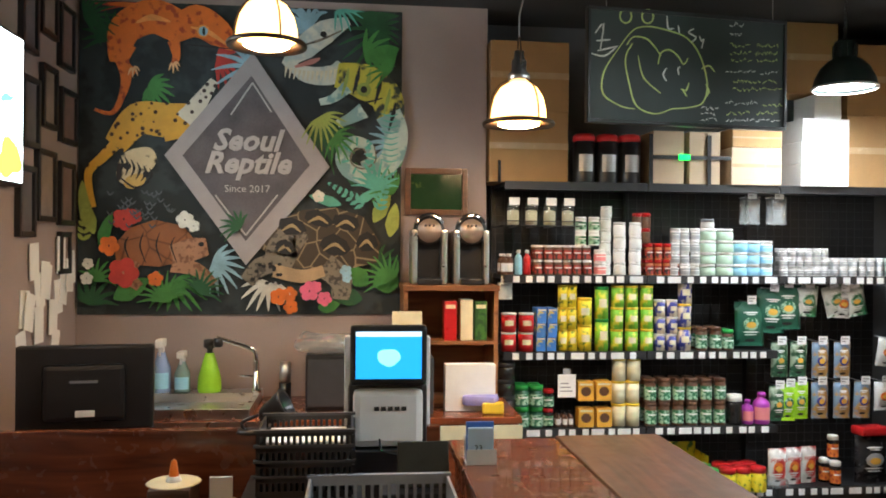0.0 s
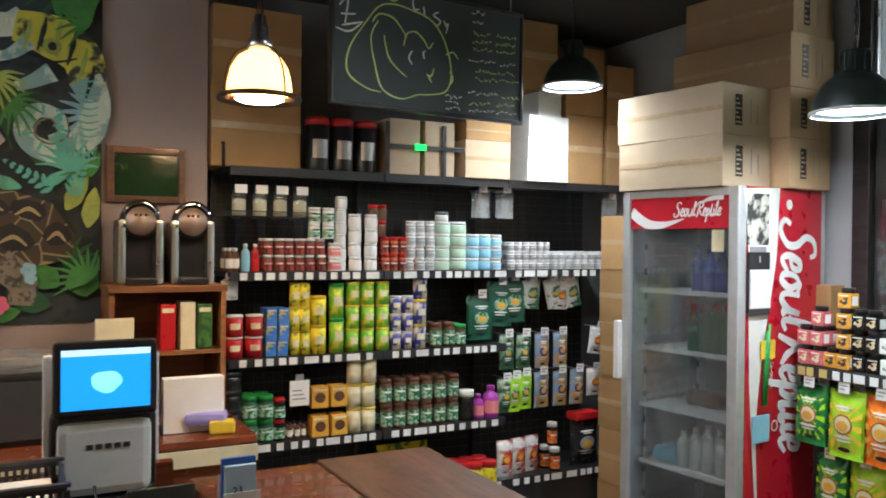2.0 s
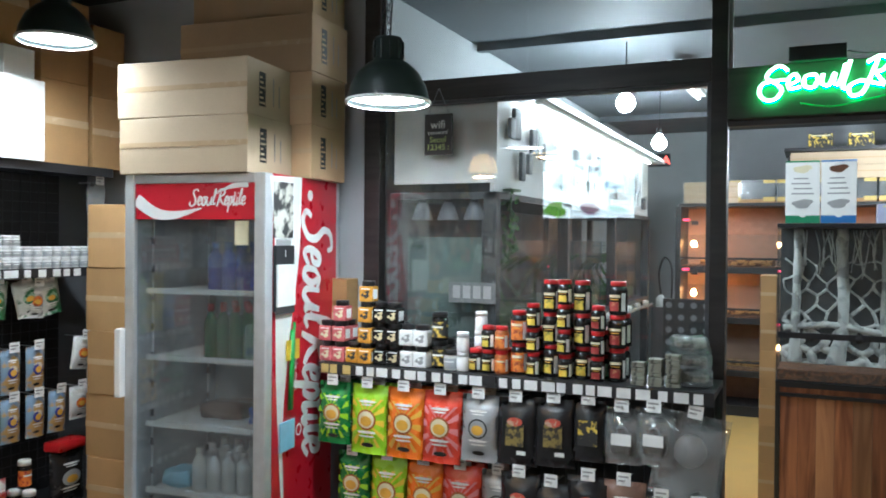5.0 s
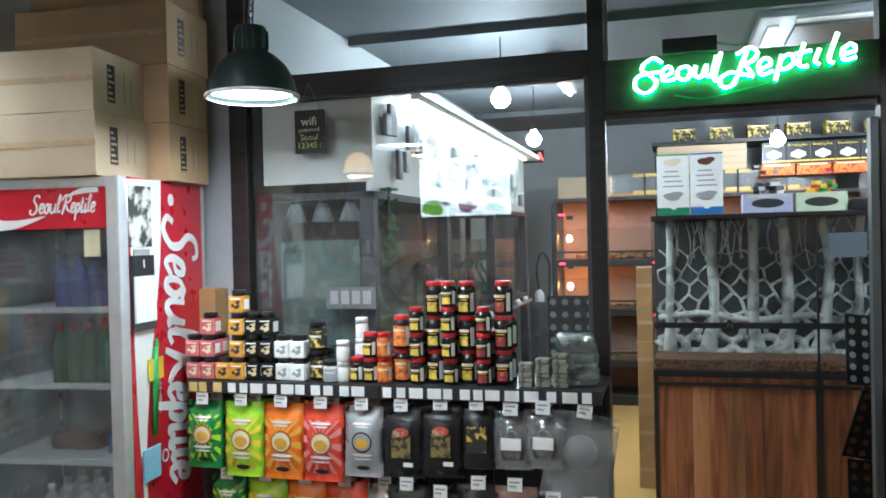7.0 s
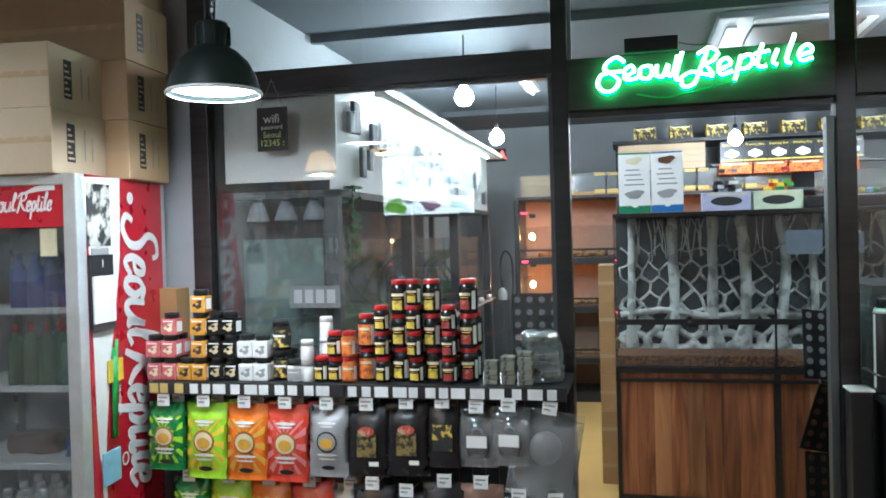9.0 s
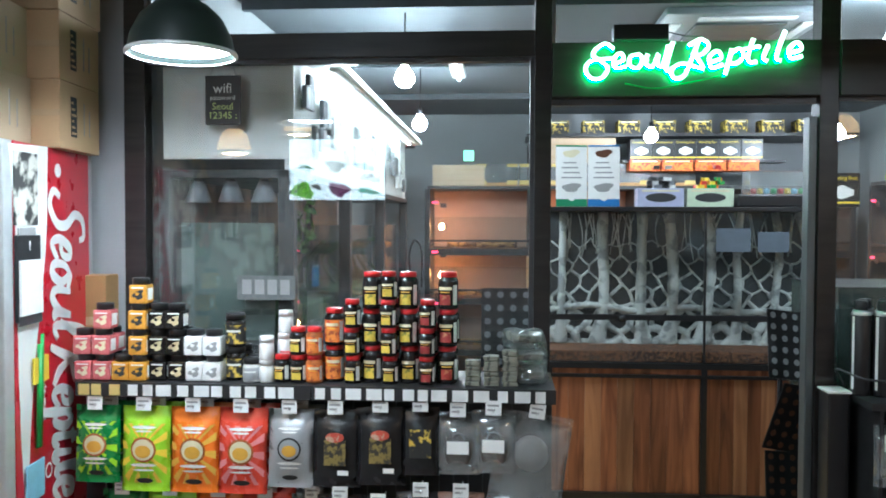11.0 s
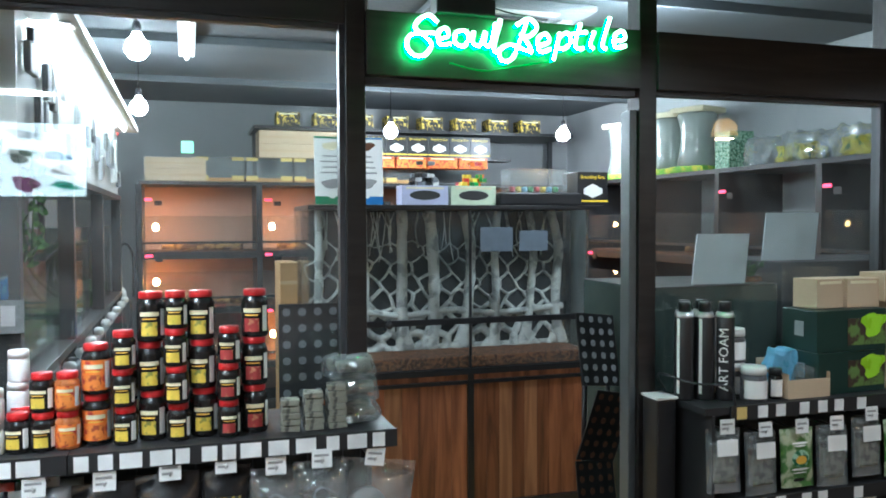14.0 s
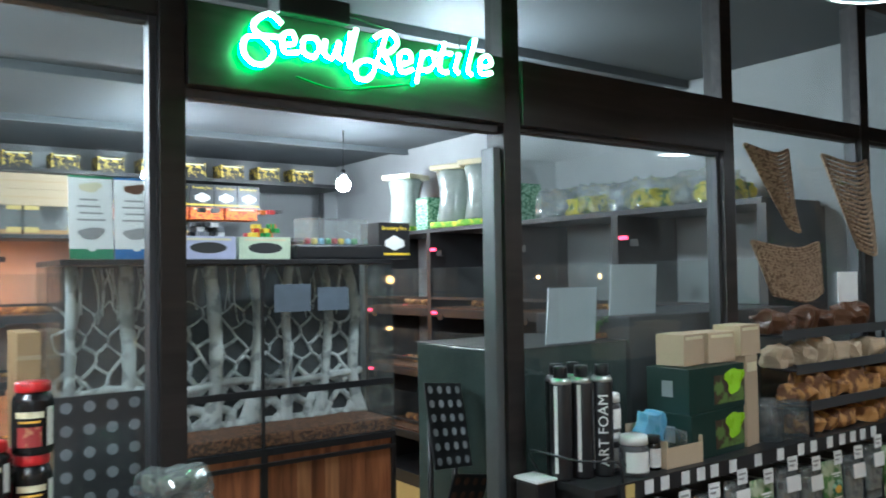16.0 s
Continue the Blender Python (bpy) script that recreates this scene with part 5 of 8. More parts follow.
stack(jar("white tub with a blue edge", .034, .063, WHITE, WHITE, SKY, "pastel tubs", .016), 1346, 1378, z, 1, 3, .0635)
stack(jar("grey lidded clear tub", .036, .05, WHITEF, GREYP, None, "pastel tubs", .016), 1240, 1268, z + .254, 1, 1, .0635)
stack(jar("small white jar with a dark printed label", .022, .05, WHITE, WHITE, GREYINK, "small white jars", .014), 1388, 1480, z, 6, 3, .0505, 2, pitch=.05)
stack(jar("small white jar with a silver label", .022, .05, WHITE, WHITE, SILVER, "small white jars", .014), 1484, 1620, z, 8, 2, .0505, 2, pitch=.05)
# middle shelf
z = 1.101
stack(can("white tub with a broad red label", .04, .1, RED, WHITE, "red and white tubs"), 886, 945, z, 2, 2, .1005)
stack(carton_small("blue printed carton", .05, .05, .075, BLUEBOX, "blue cartons"), 947, 985, z, 2, 3, .0755, 2, pitch=.06)
stack(can("yellow and green printed tin", .026, .115, YGLABEL, YELLOW, "yellow tins"), 986, 1020, z, 2, 3, .1155)
stack(can("large yellow printed tin", .038, .14, YGLABEL, YELLOW, "yellow tins"), 1020, 1048, z, 1, 2, .1405)
stack(can("tall green printed tin", .036, .17, GYLABEL, GREEN, "green tins"), 1049, 1078, z, 1, 2, .1705)
stack(can("green printed can with a yellow lid", .034, .115, GYLABEL, YELLOW, "green tins"), 1078, 1158, z, 3, 3, .1155)
stack(can("blue and orange printed can", .03, .09, BOLABEL, WHITE, "blue and orange cans"), 1158, 1200, z, 2, 3, .0905)
stack(can("blue and cream printed can with a yellow lid", .036, .125, BOLABEL, YELLOW, "blue and orange cans"), 1198, 1228, z, 1, 3, .1255)
stack(jar("brown food jar with a green label and brown lid", .032, .125, BROWN, BROWN, GLABEL, "brown food jars", .02), 1230, 1284, z, 2, 1, .1255, 2)
stack(jar("brown food jar with a green lid", .034, .11, BROWN, GREEN, GLABEL, "brown food jars", .02), 1282, 1304, z, 1, 1, .12, 2)
# lower shelf
z = 0.701
stack(jar("round black tub with a black lid", .058, .085, JARBLACK, BLACKP, None, "black tubs", .02), 870, 918, z, 1, 4, .0855)
stack(jar("dark bottle with a green lid and pale label", .038, .11, DGREEN, GREEN, GLABEL, "green lidded jars", .025), 912, 962, z, 2, 2, .1105, 2)
stack(jar("dark jar with a red lid", .03, .1, JARBLACK, RED, GLABEL, "green lidded jars", .022), 960, 982, z, 1, 2, .1005)
place(bottle("tiny brown bottle with a dark cap", BROWN, BLACKP, .014, .075, "tiny bottles", PAPER), row(None, 982, 1018, z, 3, 2, pitch=.04))
e = thing("product_card", "white printed card standing on the shelf", "card", "", pose(-2.07, YP(1001), 0.86, 0, 0, 90))
part("card", bm_box(-.048, -.002, 0, .048, .002, .12), PAPER, e)
part("hook", bm_box(-.02, -.001, .12, .02, .003, .15), SILVER, e)
for k in range(3):
    part("text_bar", bm_box(-.035, -.003, .03 + k * .02, .03 - .01 * k, -.002, .036 + k * .02), GREYINK, e)
stack(carton_small("black and gold carton", .082, .08, .1, GOLD, "gold cartons", BROWN), 1020, 1082, z, 2, 2, .14)
stack(can("cream can with a yellow lid", .036, .12, CREAM, YELLOW, "cream cans"), 1082, 1134, z, 2, 3, .1205)
stack(jar("brown food jar with a green and white label", .032, .125, BROWN, BROWN, GLABEL, "brown food jars", .02), 1140, 1292, z, 6, 2, .1255, 2)
stack(jar("black jar with a white lid", .042, .16, JARBLACK, WHITE, None, "black jars", .035), 1291, 1322, z, 1, 1, .1)
stack(bottle("purple plastic shampoo bottle", PURPLE, PURPLE, .032, .13, "purple bottles", PINK), 1320, 1342, z, 1, 1, .1)
stack(bottle("large purple plastic shampoo bottle", PURPLE, PURPLE, .044, .17, "purple bottles", PINK), 1340, 1372, z, 1, 1, .1)
# floor-level shelf
z = 0.361
stack(jar("green and yellow feed jar with a red lid", .045, .13, YGLABEL, RED, None, "red lidded feed jars", .03), 1270, 1350, z, 3, 1, .13, 2, -2.02, .095)
stack(jar("green feed jar with a green lid", .045, .12, GYLABEL, GREEN, None, "green lidded feed jars", .03), 1235, 1275, z, 1, 1, .13, 2, -2.04, .095)
e = tagged(part("display_tray", join(bm_box(-.15, -.08, 0, .15, -.075, .12), bm_box(-.15, .1, 0, .15, .105, .2), bm_box(-.15, -.075, 0, -.145, .1, .16), bm_box(.145, -.075, 0, .15, .1, .16), bm_box(-.145, -.075, 0, .145, .1, .005)), YGLABEL), "open yellow cardboard display tray", "tray")
e.matrix_basis = pose(-2.2, YP(1215), z, 0, 0, 90)
p = pouch("red and white food pouch standing on the shelf", .1, .2, spotted("red and white film", (.7, .7, .68), (.55, .03, .03), 9, .5, .3), OLABEL, "red food pouches", .05, False)
words("FOOD", .03, RED, p, pose(0, -.03, -.07), name="food_lettering")
place(p, [pose(-2.09 - .02 * k, YP(1385 + 33 * k), z + .205, 0, 0, 90 + 6 * (k - 1)) for k in range(3)])
place(jar("dark jar with a white cap", .03, .13, JARBLACK, WHITE, OLABEL, "white capped jars", .025), [pose(-2.09, YP(1495), z, 0, 0, 90), pose(-2.16, YP(1488), z, 0, 0, 90), pose(-2.14, YP(1500), z + .131, 0, 0, 90)])
p = pouch("black glossy food bag with a red top", .2, .26, BLACKF, SILVER, "", .08, False)
place(p, [pose(-2.12, YP(1570), z + .262, 0, 0, 90)])
e = tagged(part("red_topped_bag", slab(.18, .1, .05, .015), RED), "red folded bag top on the black food bag", "bag")
e.matrix_basis = pose(-2.13, YP(1570), z + .262, 0, 0, 96)
for k in range(5):
    bm = slab(.16, .12, .05, .018)
    bmesh.ops.subdivide_edges(bm, edges=bm.edges[:], cuts=2, use_grid_fill=True)
    for v in bm.verts:
        v.co += .012 * noise.noise_vector(v.co * 22 + Vector((k, 0, 0)))
        v.co.z = max(v.co.z, 0)
    e = tagged(part("plastic_bag", bm, CLEARBAG), "crumpled clear plastic bag on the bottom shelf", "bag", "bottom shelf bags")
    e.matrix_basis = pose(-2.12, YP((1380, 1330, 930, 985, 1040)[k]), z, 0, 0, 20 * k)
# hanging pouches of the third unit and beside the green bag
def hang(p, spots, x=-2.12):
    return place(p, [pose(x, YP(px) if px > 50 else px, zz, 0, a, 90) for px, zz, a in spots])
hang(pouch("dark green foil pouch hanging on a peg", .17, .24, DGREEN, GLABEL, "green pouches", .05), ((1336, 1.36, 0), (1378, 1.43, 3), (1405, 1.45, 0)))
hang(pouch("green and white pouch hanging on a peg", .13, .17, spotted("green and white film", (.65, .68, .64), (.03, .16, .06), 12, .5, .3), GLABEL, "green pouches"), ((1445, 1.45, 4), (1490, 1.45, -14), (1530, 1.45, -10)))
hang(pouch("white printed pouch hanging on a peg", .11, .16, spotted("white and grey film", (.65, .66, .65), (.2, .2, .2), 12, .45, .3), OLABEL, "white pouches"), ((1512, 1.43, 4), (1600, 1.16, 8), (1592, .92, 0)))
hang(pouch("orange printed pouch hanging on a peg", .09, .16, ORANGE, YLABEL, "orange pouches"), ((1640, 1.46, 0),))
hang(pouch("white and green bird food pouch on a peg", .1, .19, spotted("pale green film", (.32, .42, .3), (.03, .1, .05), 16, .54, .3), GLABEL, "feed pouches"), ((1393, 1.14, 0), (1430, 1.14, 2), (1390, .9, 0)))
hang(pouch("lime green feed pouch on a peg", .1, .2, LIME, GLABEL, "feed pouches"), ((1432, .92, 0), (1410, .91, 2)))
hang(pouch("blue and orange feed pouch on a peg", .1, .2, spotted("silver and orange film", (.2, .3, .42), (.5, .3, .1), 16, .5, .3), BOLABEL, "feed pouches"), ((1470, 1.14, 0), (1512, 1.14, 0), (1470, .92, 0), (1512, .92, 0), (1552, .92, 2)))
hang(pouch("small clear packet of parts on a peg", .12, .15, CLEARBAG, None, "clear packets", .03), ((1335, 1.93, 0), (1385, 1.93, 0), (1625, 1.92, 0)))
hang(pouch("small white packet on a peg", .08, .09, WHITEF, None, "clear packets", .03), ((895, 1.46, 0),))
j = jar("clear glass jar of pale feed with a paper tag", .034, .12, JGLASS, JGLASS, None, "tagged glass jars", .012)
part("filling", lathe([(0, .004), (.031, .004), (.031, .075), (0, .085)], 16), CREAM, j)
part("tag", bm_box(-.028, -.04, .105, .028, -.038, .145), PAPER, j)
place(j, [pose(-2.12, YP(908 + 32 * k), 1.76, 0, 0, 90) for k in range(4)])
e = thing("wire_rack", "black wire rack holding glass jars", "rack", "", pose(-2.12, -2.3, 1.752))
for k in range(5):
    part("wire", tube([(-.3, -.2 + k * .1, .004), (.045, -.2 + k * .1, .004)], .003, 6), BLACK, e)
part("rail", tube([(.05, -.22, .004), (.05, .22, .004), (.05, .22, .03), (.05, -.22, .03)], .003, 6, True), BLACK, e)
# top of the shelves
z = 1.987
for k in range(2):
    carton(.42, .3, .37, pose(-2.25, -2.36, z + .3705 * k, 0, 0, 90 + k), CARDO, False, "large brown cardboard box on the shelf top", "boxes on the shelf top")
cn = thing("black_canister", "black canister with a steel band", "canister", "black canisters")
part("body", lathe([(0, 0), (.055, 0), (.058, .01), (.058, .22), (0, .22)], 24), BLACKP, cn)
part("lid", lathe([(0, .26), (.05, .26), (.06, .245), (.06, .221), (0, .221)], 24), RED, cn, "dark red lid")
part("label", lathe([(.0588, .06), (.0588, .15)], 8, 230, 310), SILVER, cn)
place(cn, [pose(-2.12, -2.06 + .125 * k, z, 0, 0, 90) for k in range(3)])
for y, h, mt in ((-1.62, .28, CARD2), (-1.42, .28, CARD2)):
    carton(.17, .2, h, pose(-2.15, y, z, 0, 0, 90), mt, False, "cream cardboard box with black straps", "strapped boxes")
e = thing("bracket_stand", "black metal bracket with a green light", "bracket", "", pose(-2.04, -1.56, z))
part("bar", bm_box(-.004, -.16, .13, .004, .33, .15), BLACK, e)
part("post", bm_box(-.004, -.17, 0, .004, -.15, .26), BLACK, e)
part("post", bm_box(-.004, .15, 0, .004, .17, .26), BLACK, e)
part("green_light", bm_box(.004, -.01, .125, .01, .05, .155), glow("green indicator", (.02, 1, .1), 2), e)
carton(.28, .28, .2, pose(-2.17, -1.14, z, 0, 0, 90), CARD2, False, "cream cardboard box on the shelf top", "boxes on the shelf top")
carton(.28, .28, .1, pose(-2.17, -1.14, z + .201, 0, 0, 91), CARDO, False, "flat brown cardboard box on the shelf top", "boxes on the shelf top")
for k in range(3):
    e = tagged(part("white_box", slab(.27, .26, .12, .003), PAPER), "white cardboard box stacked on the shelf top", "box", "white boxes")
    e.matrix_basis = pose(-2.15, -.76, z + .1205 * k, 0, 0, 90 + k)
e = tagged(part("white_box", slab(.16, .2, .14, .003), PAPER), "small white cardboard box on top of the stack", "box", "white boxes")
e.matrix_basis = pose(-2.17, -.72, z + .362, 0, 0, 92)
for k in range(2):
    carton(.27, .26, .39, pose(-2.2, -.47, z + .391 * k, 0, 0, 90), CARDO, False, "tall brown cardboard box on the shelf top", "boxes on the shelf top")
    carton(.2, .26, .35, pose(-2.2, -.21, z + .351 * k, 0, 0, 90), CARDO, True, "tall brown cardboard box with black print", "boxes on the shelf top")
carton(.34, .2, .39, pose(-2.22, -.8, 2.5, 0, 0, 90), CARDO, False, "brown cardboard box stacked high", "boxes on the shelf top")

# ---------- counter ----------
ct = thing("shop_counter", "polished red-brown wooden counter with a walnut end", "counter")
part("top", bm_box(-.6, -2.95, .965, .1, -2.585, 1.0, .006), COUNTER, ct)
part("top_end", bm_box(-.62, -2.581, .962, .12, -2.22, 1.003, .006), WALNUT, ct, "walnut top panel")
part("side_panel", bm_box(-.58, -2.93, 0, .08, -2.24, .963), COUNTER, ct)
dk = thing("counter_desk", "lower red-brown wooden cashier desk with a raised ledge", "desk")
part("desk_top", bm_box(-.8, -4.6, .73, .1, -2.955, .76, .004), COUNTER, dk)
part("ledge", bm_box(-.84, -4.6, .0, -.802, -2.955, 1.0, .004), COUNTER, dk)
part("front_panel", bm_box(.02, -4.6, 0, .06, -2.955, .73), COUNTER, dk)
bc = thing("back_counter", "red-brown wooden back counter along the mural wall", "counter")
part("top", bm_box(-2.14, -4.62, .84, -1.55, -2.5, .87, .004), COUNTER, bc)
part("sink_apron", bm_box(-1.5485, -4.45, .775, -1.536, -3.62, .868), STEEL, bc, "steel sink apron")
part("edge", bm_box(-1.549, -3.6, .77, -1.54, -2.5, .835), CREAM, bc, "pale edge strip")
for k in range(4):
    part("door", bm_box(-1.58, -4.61 + k * .53, .08, -1.56, -4.09 + k * .53, .765, .003), COUNTER, bc)
part("carcass", bm_box(-2.13, -4.62, 0, -1.582, -2.51, .838), COUNTER, bc)
sk = thing("sink", "stainless steel sink set on the back counter", "sink", "", pose(-1.82, -4.05, .872))
part("basin", join(bm_box(-.26, -.33, 0, -.13, .33, .05, .004), bm_box(.17, -.33, 0, .26, .33, .05, .004), bm_box(-.17, -.33, 0, .17, -.3, .05, .004), bm_box(-.17, .3, 0, .17, .33, .05, .004), bm_box(-.17, -.3, 0, .17, .3, .008)), STEEL, sk)
fc = thing("faucet", "chrome pull-out kitchen faucet", "faucet", "", pose(-1.96, -3.74, .922) @ Matrix.Scale(.78, 4))
part("body", lathe([(0, 0), (.03, 0), (.03, .02), (.022, .03), (.02, .2), (0, .2)], 18), CHROME, fc)
part("spout", tube(smooth_line([(0, 0, .18), (0, -.01, .25), (.01, -.06, .29), (.03, -.24, .345)], 6), .014, 12), CHROME, fc)
part("spray_head", lathe([(0, .35), (.028, .345), (.03, .3), (.02, .29), (0, .29)], 16), BLACKP, fc).matrix_basis = pose(.03, -.23, 0)
part("lever", tube([(0, 0, .1), (.02, -.1, .11)], .007, 8), CHROME, fc)
def spray(label, liquid, cap, m, h=.24, r=.035):
    e = thing("spray_bottle", label, "bottle", "cleaning bottles", m)
    part("body", lathe([(0, 0), (r, 0), (r, h * .45), (r * .55, h * .65), (r * .4, h * .75), (0, h * .75)], 18), liquid, e)
    part("trigger_head", join(bm_box(-.018, -.06, h * .85, .018, .03, h, .006), bm_box(-.012, -.012, h * .75, .012, .012, h * .86)), cap, e)
    part("trigger", tube([(0, -.03, h * .86), (0, -.045, h * .7)], .006, 6), cap, e)
    part("label", lathe([(r * 1.01, h * .08), (r * 1.01, h * .38)], 12, 210, 330), SKY, e)
spray("cleaning spray bottle with a blue label", mat("blue white cleaner", (.25, .35, .6), .2), WHITE, pose(-2.0, -4.2, .9225, 0, 0, 90), .26, .045)
spray("clear cleaning spray bottle", mat("pale cleaner", (.2, .3, .28), .2), WHITE, pose(-2.0, -4.1, .9225, 0, 0, 90), .2, .038)
e = thing("soap_bottle", "green dish soap bottle with a dark pump", "bottle", "", pose(-2.0, -3.97, .9225))
part("body", lathe([(0, 0), (.055, 0), (.058, .01), (.055, .07), (.03, .16), (.02, .19), (0, .19)], 24), mat("green soap", (.3, .6, .03), .15), e)
part("pump", lathe([(0, .26), (.03, .255), (.032, .22), (.014, .21), (.014, .19), (0, .19)], 16), BLACKP, e)
e = thing("steel_canister", "steel and black pepper grinder canister", "canister", "", pose(-1.95, -3.6, .872))
part("body", lathe([(0, 0), (.03, 0), (.03, .1), (0, .1)], 18), BLACKP, e)
part("top", lathe([(0, .2), (.026, .2), (.028, .12), (.022, .1), (0, .1)], 18), STEEL, e)
e = thing("microwave", "dark box appliance under a crumpled plastic bag", "appliance", "", pose(-1.9, -3.3, .872))
part("body", slab(.32, .38, .26, .01), BLACKP, e)
part("door", bm_box(.16, -.18, .02, .168, .1, .24, .003), DARK, e)
bm = slab(.3, .46, .07, .02)
bmesh.ops.subdivide_edges(bm, edges=bm.edges[:], cuts=4, use_grid_fill=True)
for v in bm.verts:
    v.co += .035 * noise.noise_vector(v.co * 12)
    v.co.z = max(v.co.z, 0)
tagged(part("plastic_bag", bm, CLEARBAG), "crumpled clear plastic bag", "bag").matrix_basis = pose(-1.9, -3.3, 1.134)
# coffee stand
cs = thing("coffee_stand", "orange-brown wooden cubby shelf", "shelf", "", pose(-1.96, -2.8, .872))
for b in ((-.16, -.23, 0, .16, -.21, .56), (-.16, .21, 0, .16, .23, .56), (-.16, -.21, 0, .16, .21, .015), (-.16, -.21, .3, .16, .21, .315), (-.17, -.235, .56, .17, .235, .585)):
    part("panel", bm_box(*b), SHELFWOOD, cs)
part("back_panel", bm_box(-.16, -.21, .015, -.155, .21, .56), SHELFWOOD, cs)
cm = thing("coffee_machine", "black and chrome capsule coffee machine", "coffee machine", "capsule coffee machines")
part("body", bm_box(-.075, -.02, 0, .075, .16, .27, .012), BLACKP, cm)
part("column", bm_box(-.09, -.085, 0, -.058, .1, .27, .012), STEEL, cm)
part("column", bm_box(.058, -.085, 0, .09, .1, .27, .012), STEEL, cm)
part("head", moved(lathe([(0, 0), (.07, 0), (.075, .01), (.075, .1), (0, .1)], 24), pose(0, .03, .27, 90, 0, 0)), BLACKP, cm)
part("face", moved(lathe([(0, .0), (.06, .0), (.06, .006), (0, .006)], 24), pose(0, -.07, .265, 90, 0, 0)), mat("dull copper", (.36, .27, .22), .4, .6), cm, "pale copper round face")
part("lever", moved(lathe([(.062, -.02), (.078, -.02), (.078, .03), (.062, .03)], 20, 20, 160), pose(0, -.05, .275, 90, 0, 0)), CHROME, cm)
part("drip_tray", bm_box(-.06, -.12, 0, .06, -.02, .03, .006), BLACKP, cm)
for k in range(3):
    part("button", moved(lathe([(0, 0), (.006, 0), (.006, .004), (0, .004)], 10), pose(-.02 + .02 * k, -.077, .29, 90, 0, 0)), BLACKP, cm)
place(cm, [pose(-1.97, -2.9, 1.458, 0, 0, 90), pose(-1.97, -2.69, 1.458, 0, 0, 90)])
for k, (y, h, c) in enumerate(((-2.8, .19, RED), (-2.72, .2, CREAM), (-2.65, .19, LEAF))):
    e = carton_small("small coffee carton on the cubby shelf", .06, .1, h, c, "coffee cartons")
    e.matrix_basis = pose(-1.88, y, 1.188, 0, 0, 90)
e = tagged(part("white_box", slab(.24, .06, .22, .003), PAPER), "white carton with a black dot on the counter", "box")
e.matrix_basis = pose(-1.72, -2.72, .872, 0, 0, 90)
e = tagged(part("tape_measure", slab(.1, .07, .05, .01), YELLOW), "yellow and black tape measure on the counter", "tool")
e.matrix_basis = pose(-1.64, -2.62, .872, 0, 0, 80)
e = tagged(part("cloth", slab(.16, .12, .05, .02), mat("violet cloth", (.3, .28, .6), .9)), "folded violet cloth on the counter", "cloth")
e.matrix_basis = pose(-1.7, -2.67, .9, 0, 0, 70)
e = tagged(part("leaflet", join(bm_box(-.07, -.002, 0, 0, .002, .2), bm_box(0, -.002, 0, .07, .002, .2)), CREAM), "cream folded leaflet standing on the counter", "leaflet")
e.matrix_basis = pose(-1.7, -3.02, 1.14, 0, 0, 90)
e = tagged(part("leaflet_box", slab(.2, .2, .262, .004), DARK), "dark box under the leaflet", "box")
e.matrix_basis = pose(-1.72, -3.0, .872)
# cashier things
e = thing("monitor", "black computer monitor seen from behind", "monitor", "", pose(-1.2, -4.3, .92, 0, 0, 97))
part("back_shell", bm_box(-.25, -.03, .0, .25, .02, .33, .012), BLACKP, e)
part("hump", bm_box(-.15, -.06, .04, .15, -.03, .26, .02), BLACKP, e)
part("label", bm_box(-.03, -.0625, .06, .04, -.06, .085), PAPER, e)
part("logo_bar", bm_box(-.05, -.0622, .19, .05, -.06, .2), GREYP, e)
part("stand", bm_box(-.04, -.02, -.16, .04, .03, 0.0), BLACKP, e)
part("foot", bm_box(-.13, -.1, -.18, .13, .1, -.16, .006), BLACKP, e)
e = tagged(part("monitor_table", bm_box(-1.45, -4.6, 0, -.95, -4.0, .738, .004), COUNTER), "wooden side table under the monitor", "table")
ps = thing("cash_register", "white point-of-sale terminal with a lit customer display", "cash register", "", pose(-.763, -3.145, .93, 0, 0, 90))
part("body", bm_box(-.125, 0.0, .004, .125, .1, .212, .026), WHITE, ps, "white housing")
for k in range(5):
    part("logo_bar", bm_box(-.05 + .024 * k, -.002, .135, -.032 + .024 * k, 0, .15, .0008), INK, ps)
part("skirt", bm_box(-.14, .02, .0, .14, .11, .23, .02), BLACKP, ps, "dark side shell")
part("display_frame", bm_box(-.135, -.012, .225, .135, .03, .437, .014), BLACKP, ps, "dark display bezel")
part("screen", bm_box(-.115, -.0145, .25, .115, -.0125, .415), glow("blue screen", (.02, .3, .75), 1.1), ps, "lit blue screen")
part("screen_glow", moved(plate(ellipse(0, .325, .04, .03, 24, 0, .06), .0008), Matrix.Translation((0, -.0148, 0))), glow("pale screen centre", (.25, .7, .95), 1.2), ps)
part("screen_bar", bm_box(-.115, -.0155, .398, .115, -.0146, .415), glow("pale screen bar", (.6, .75, .85), 1.0), ps)
part("neck", bm_box(-.06, .03, .19, .06, .07, .24), BLACKP, ps)
for s in (-1, 1):
    part("operator_screen", bm_box(s * .14 - .015, .08, .06, s * .14 + .015, .12, .39, .01), WHITE, ps)
part("base", bm_box(-.14, -.02, -.17, .14, .3, 0, .006), BLACKP, ps, "black cash drawer")
part("cable", tube(smooth_line([(-.03, -.02, .04), (-.02, -.06, .01), (.05, -.08, .0), (.1, -.06, .03), (.13, 0, .02)], 5), .004, 6), BLACKP, ps)
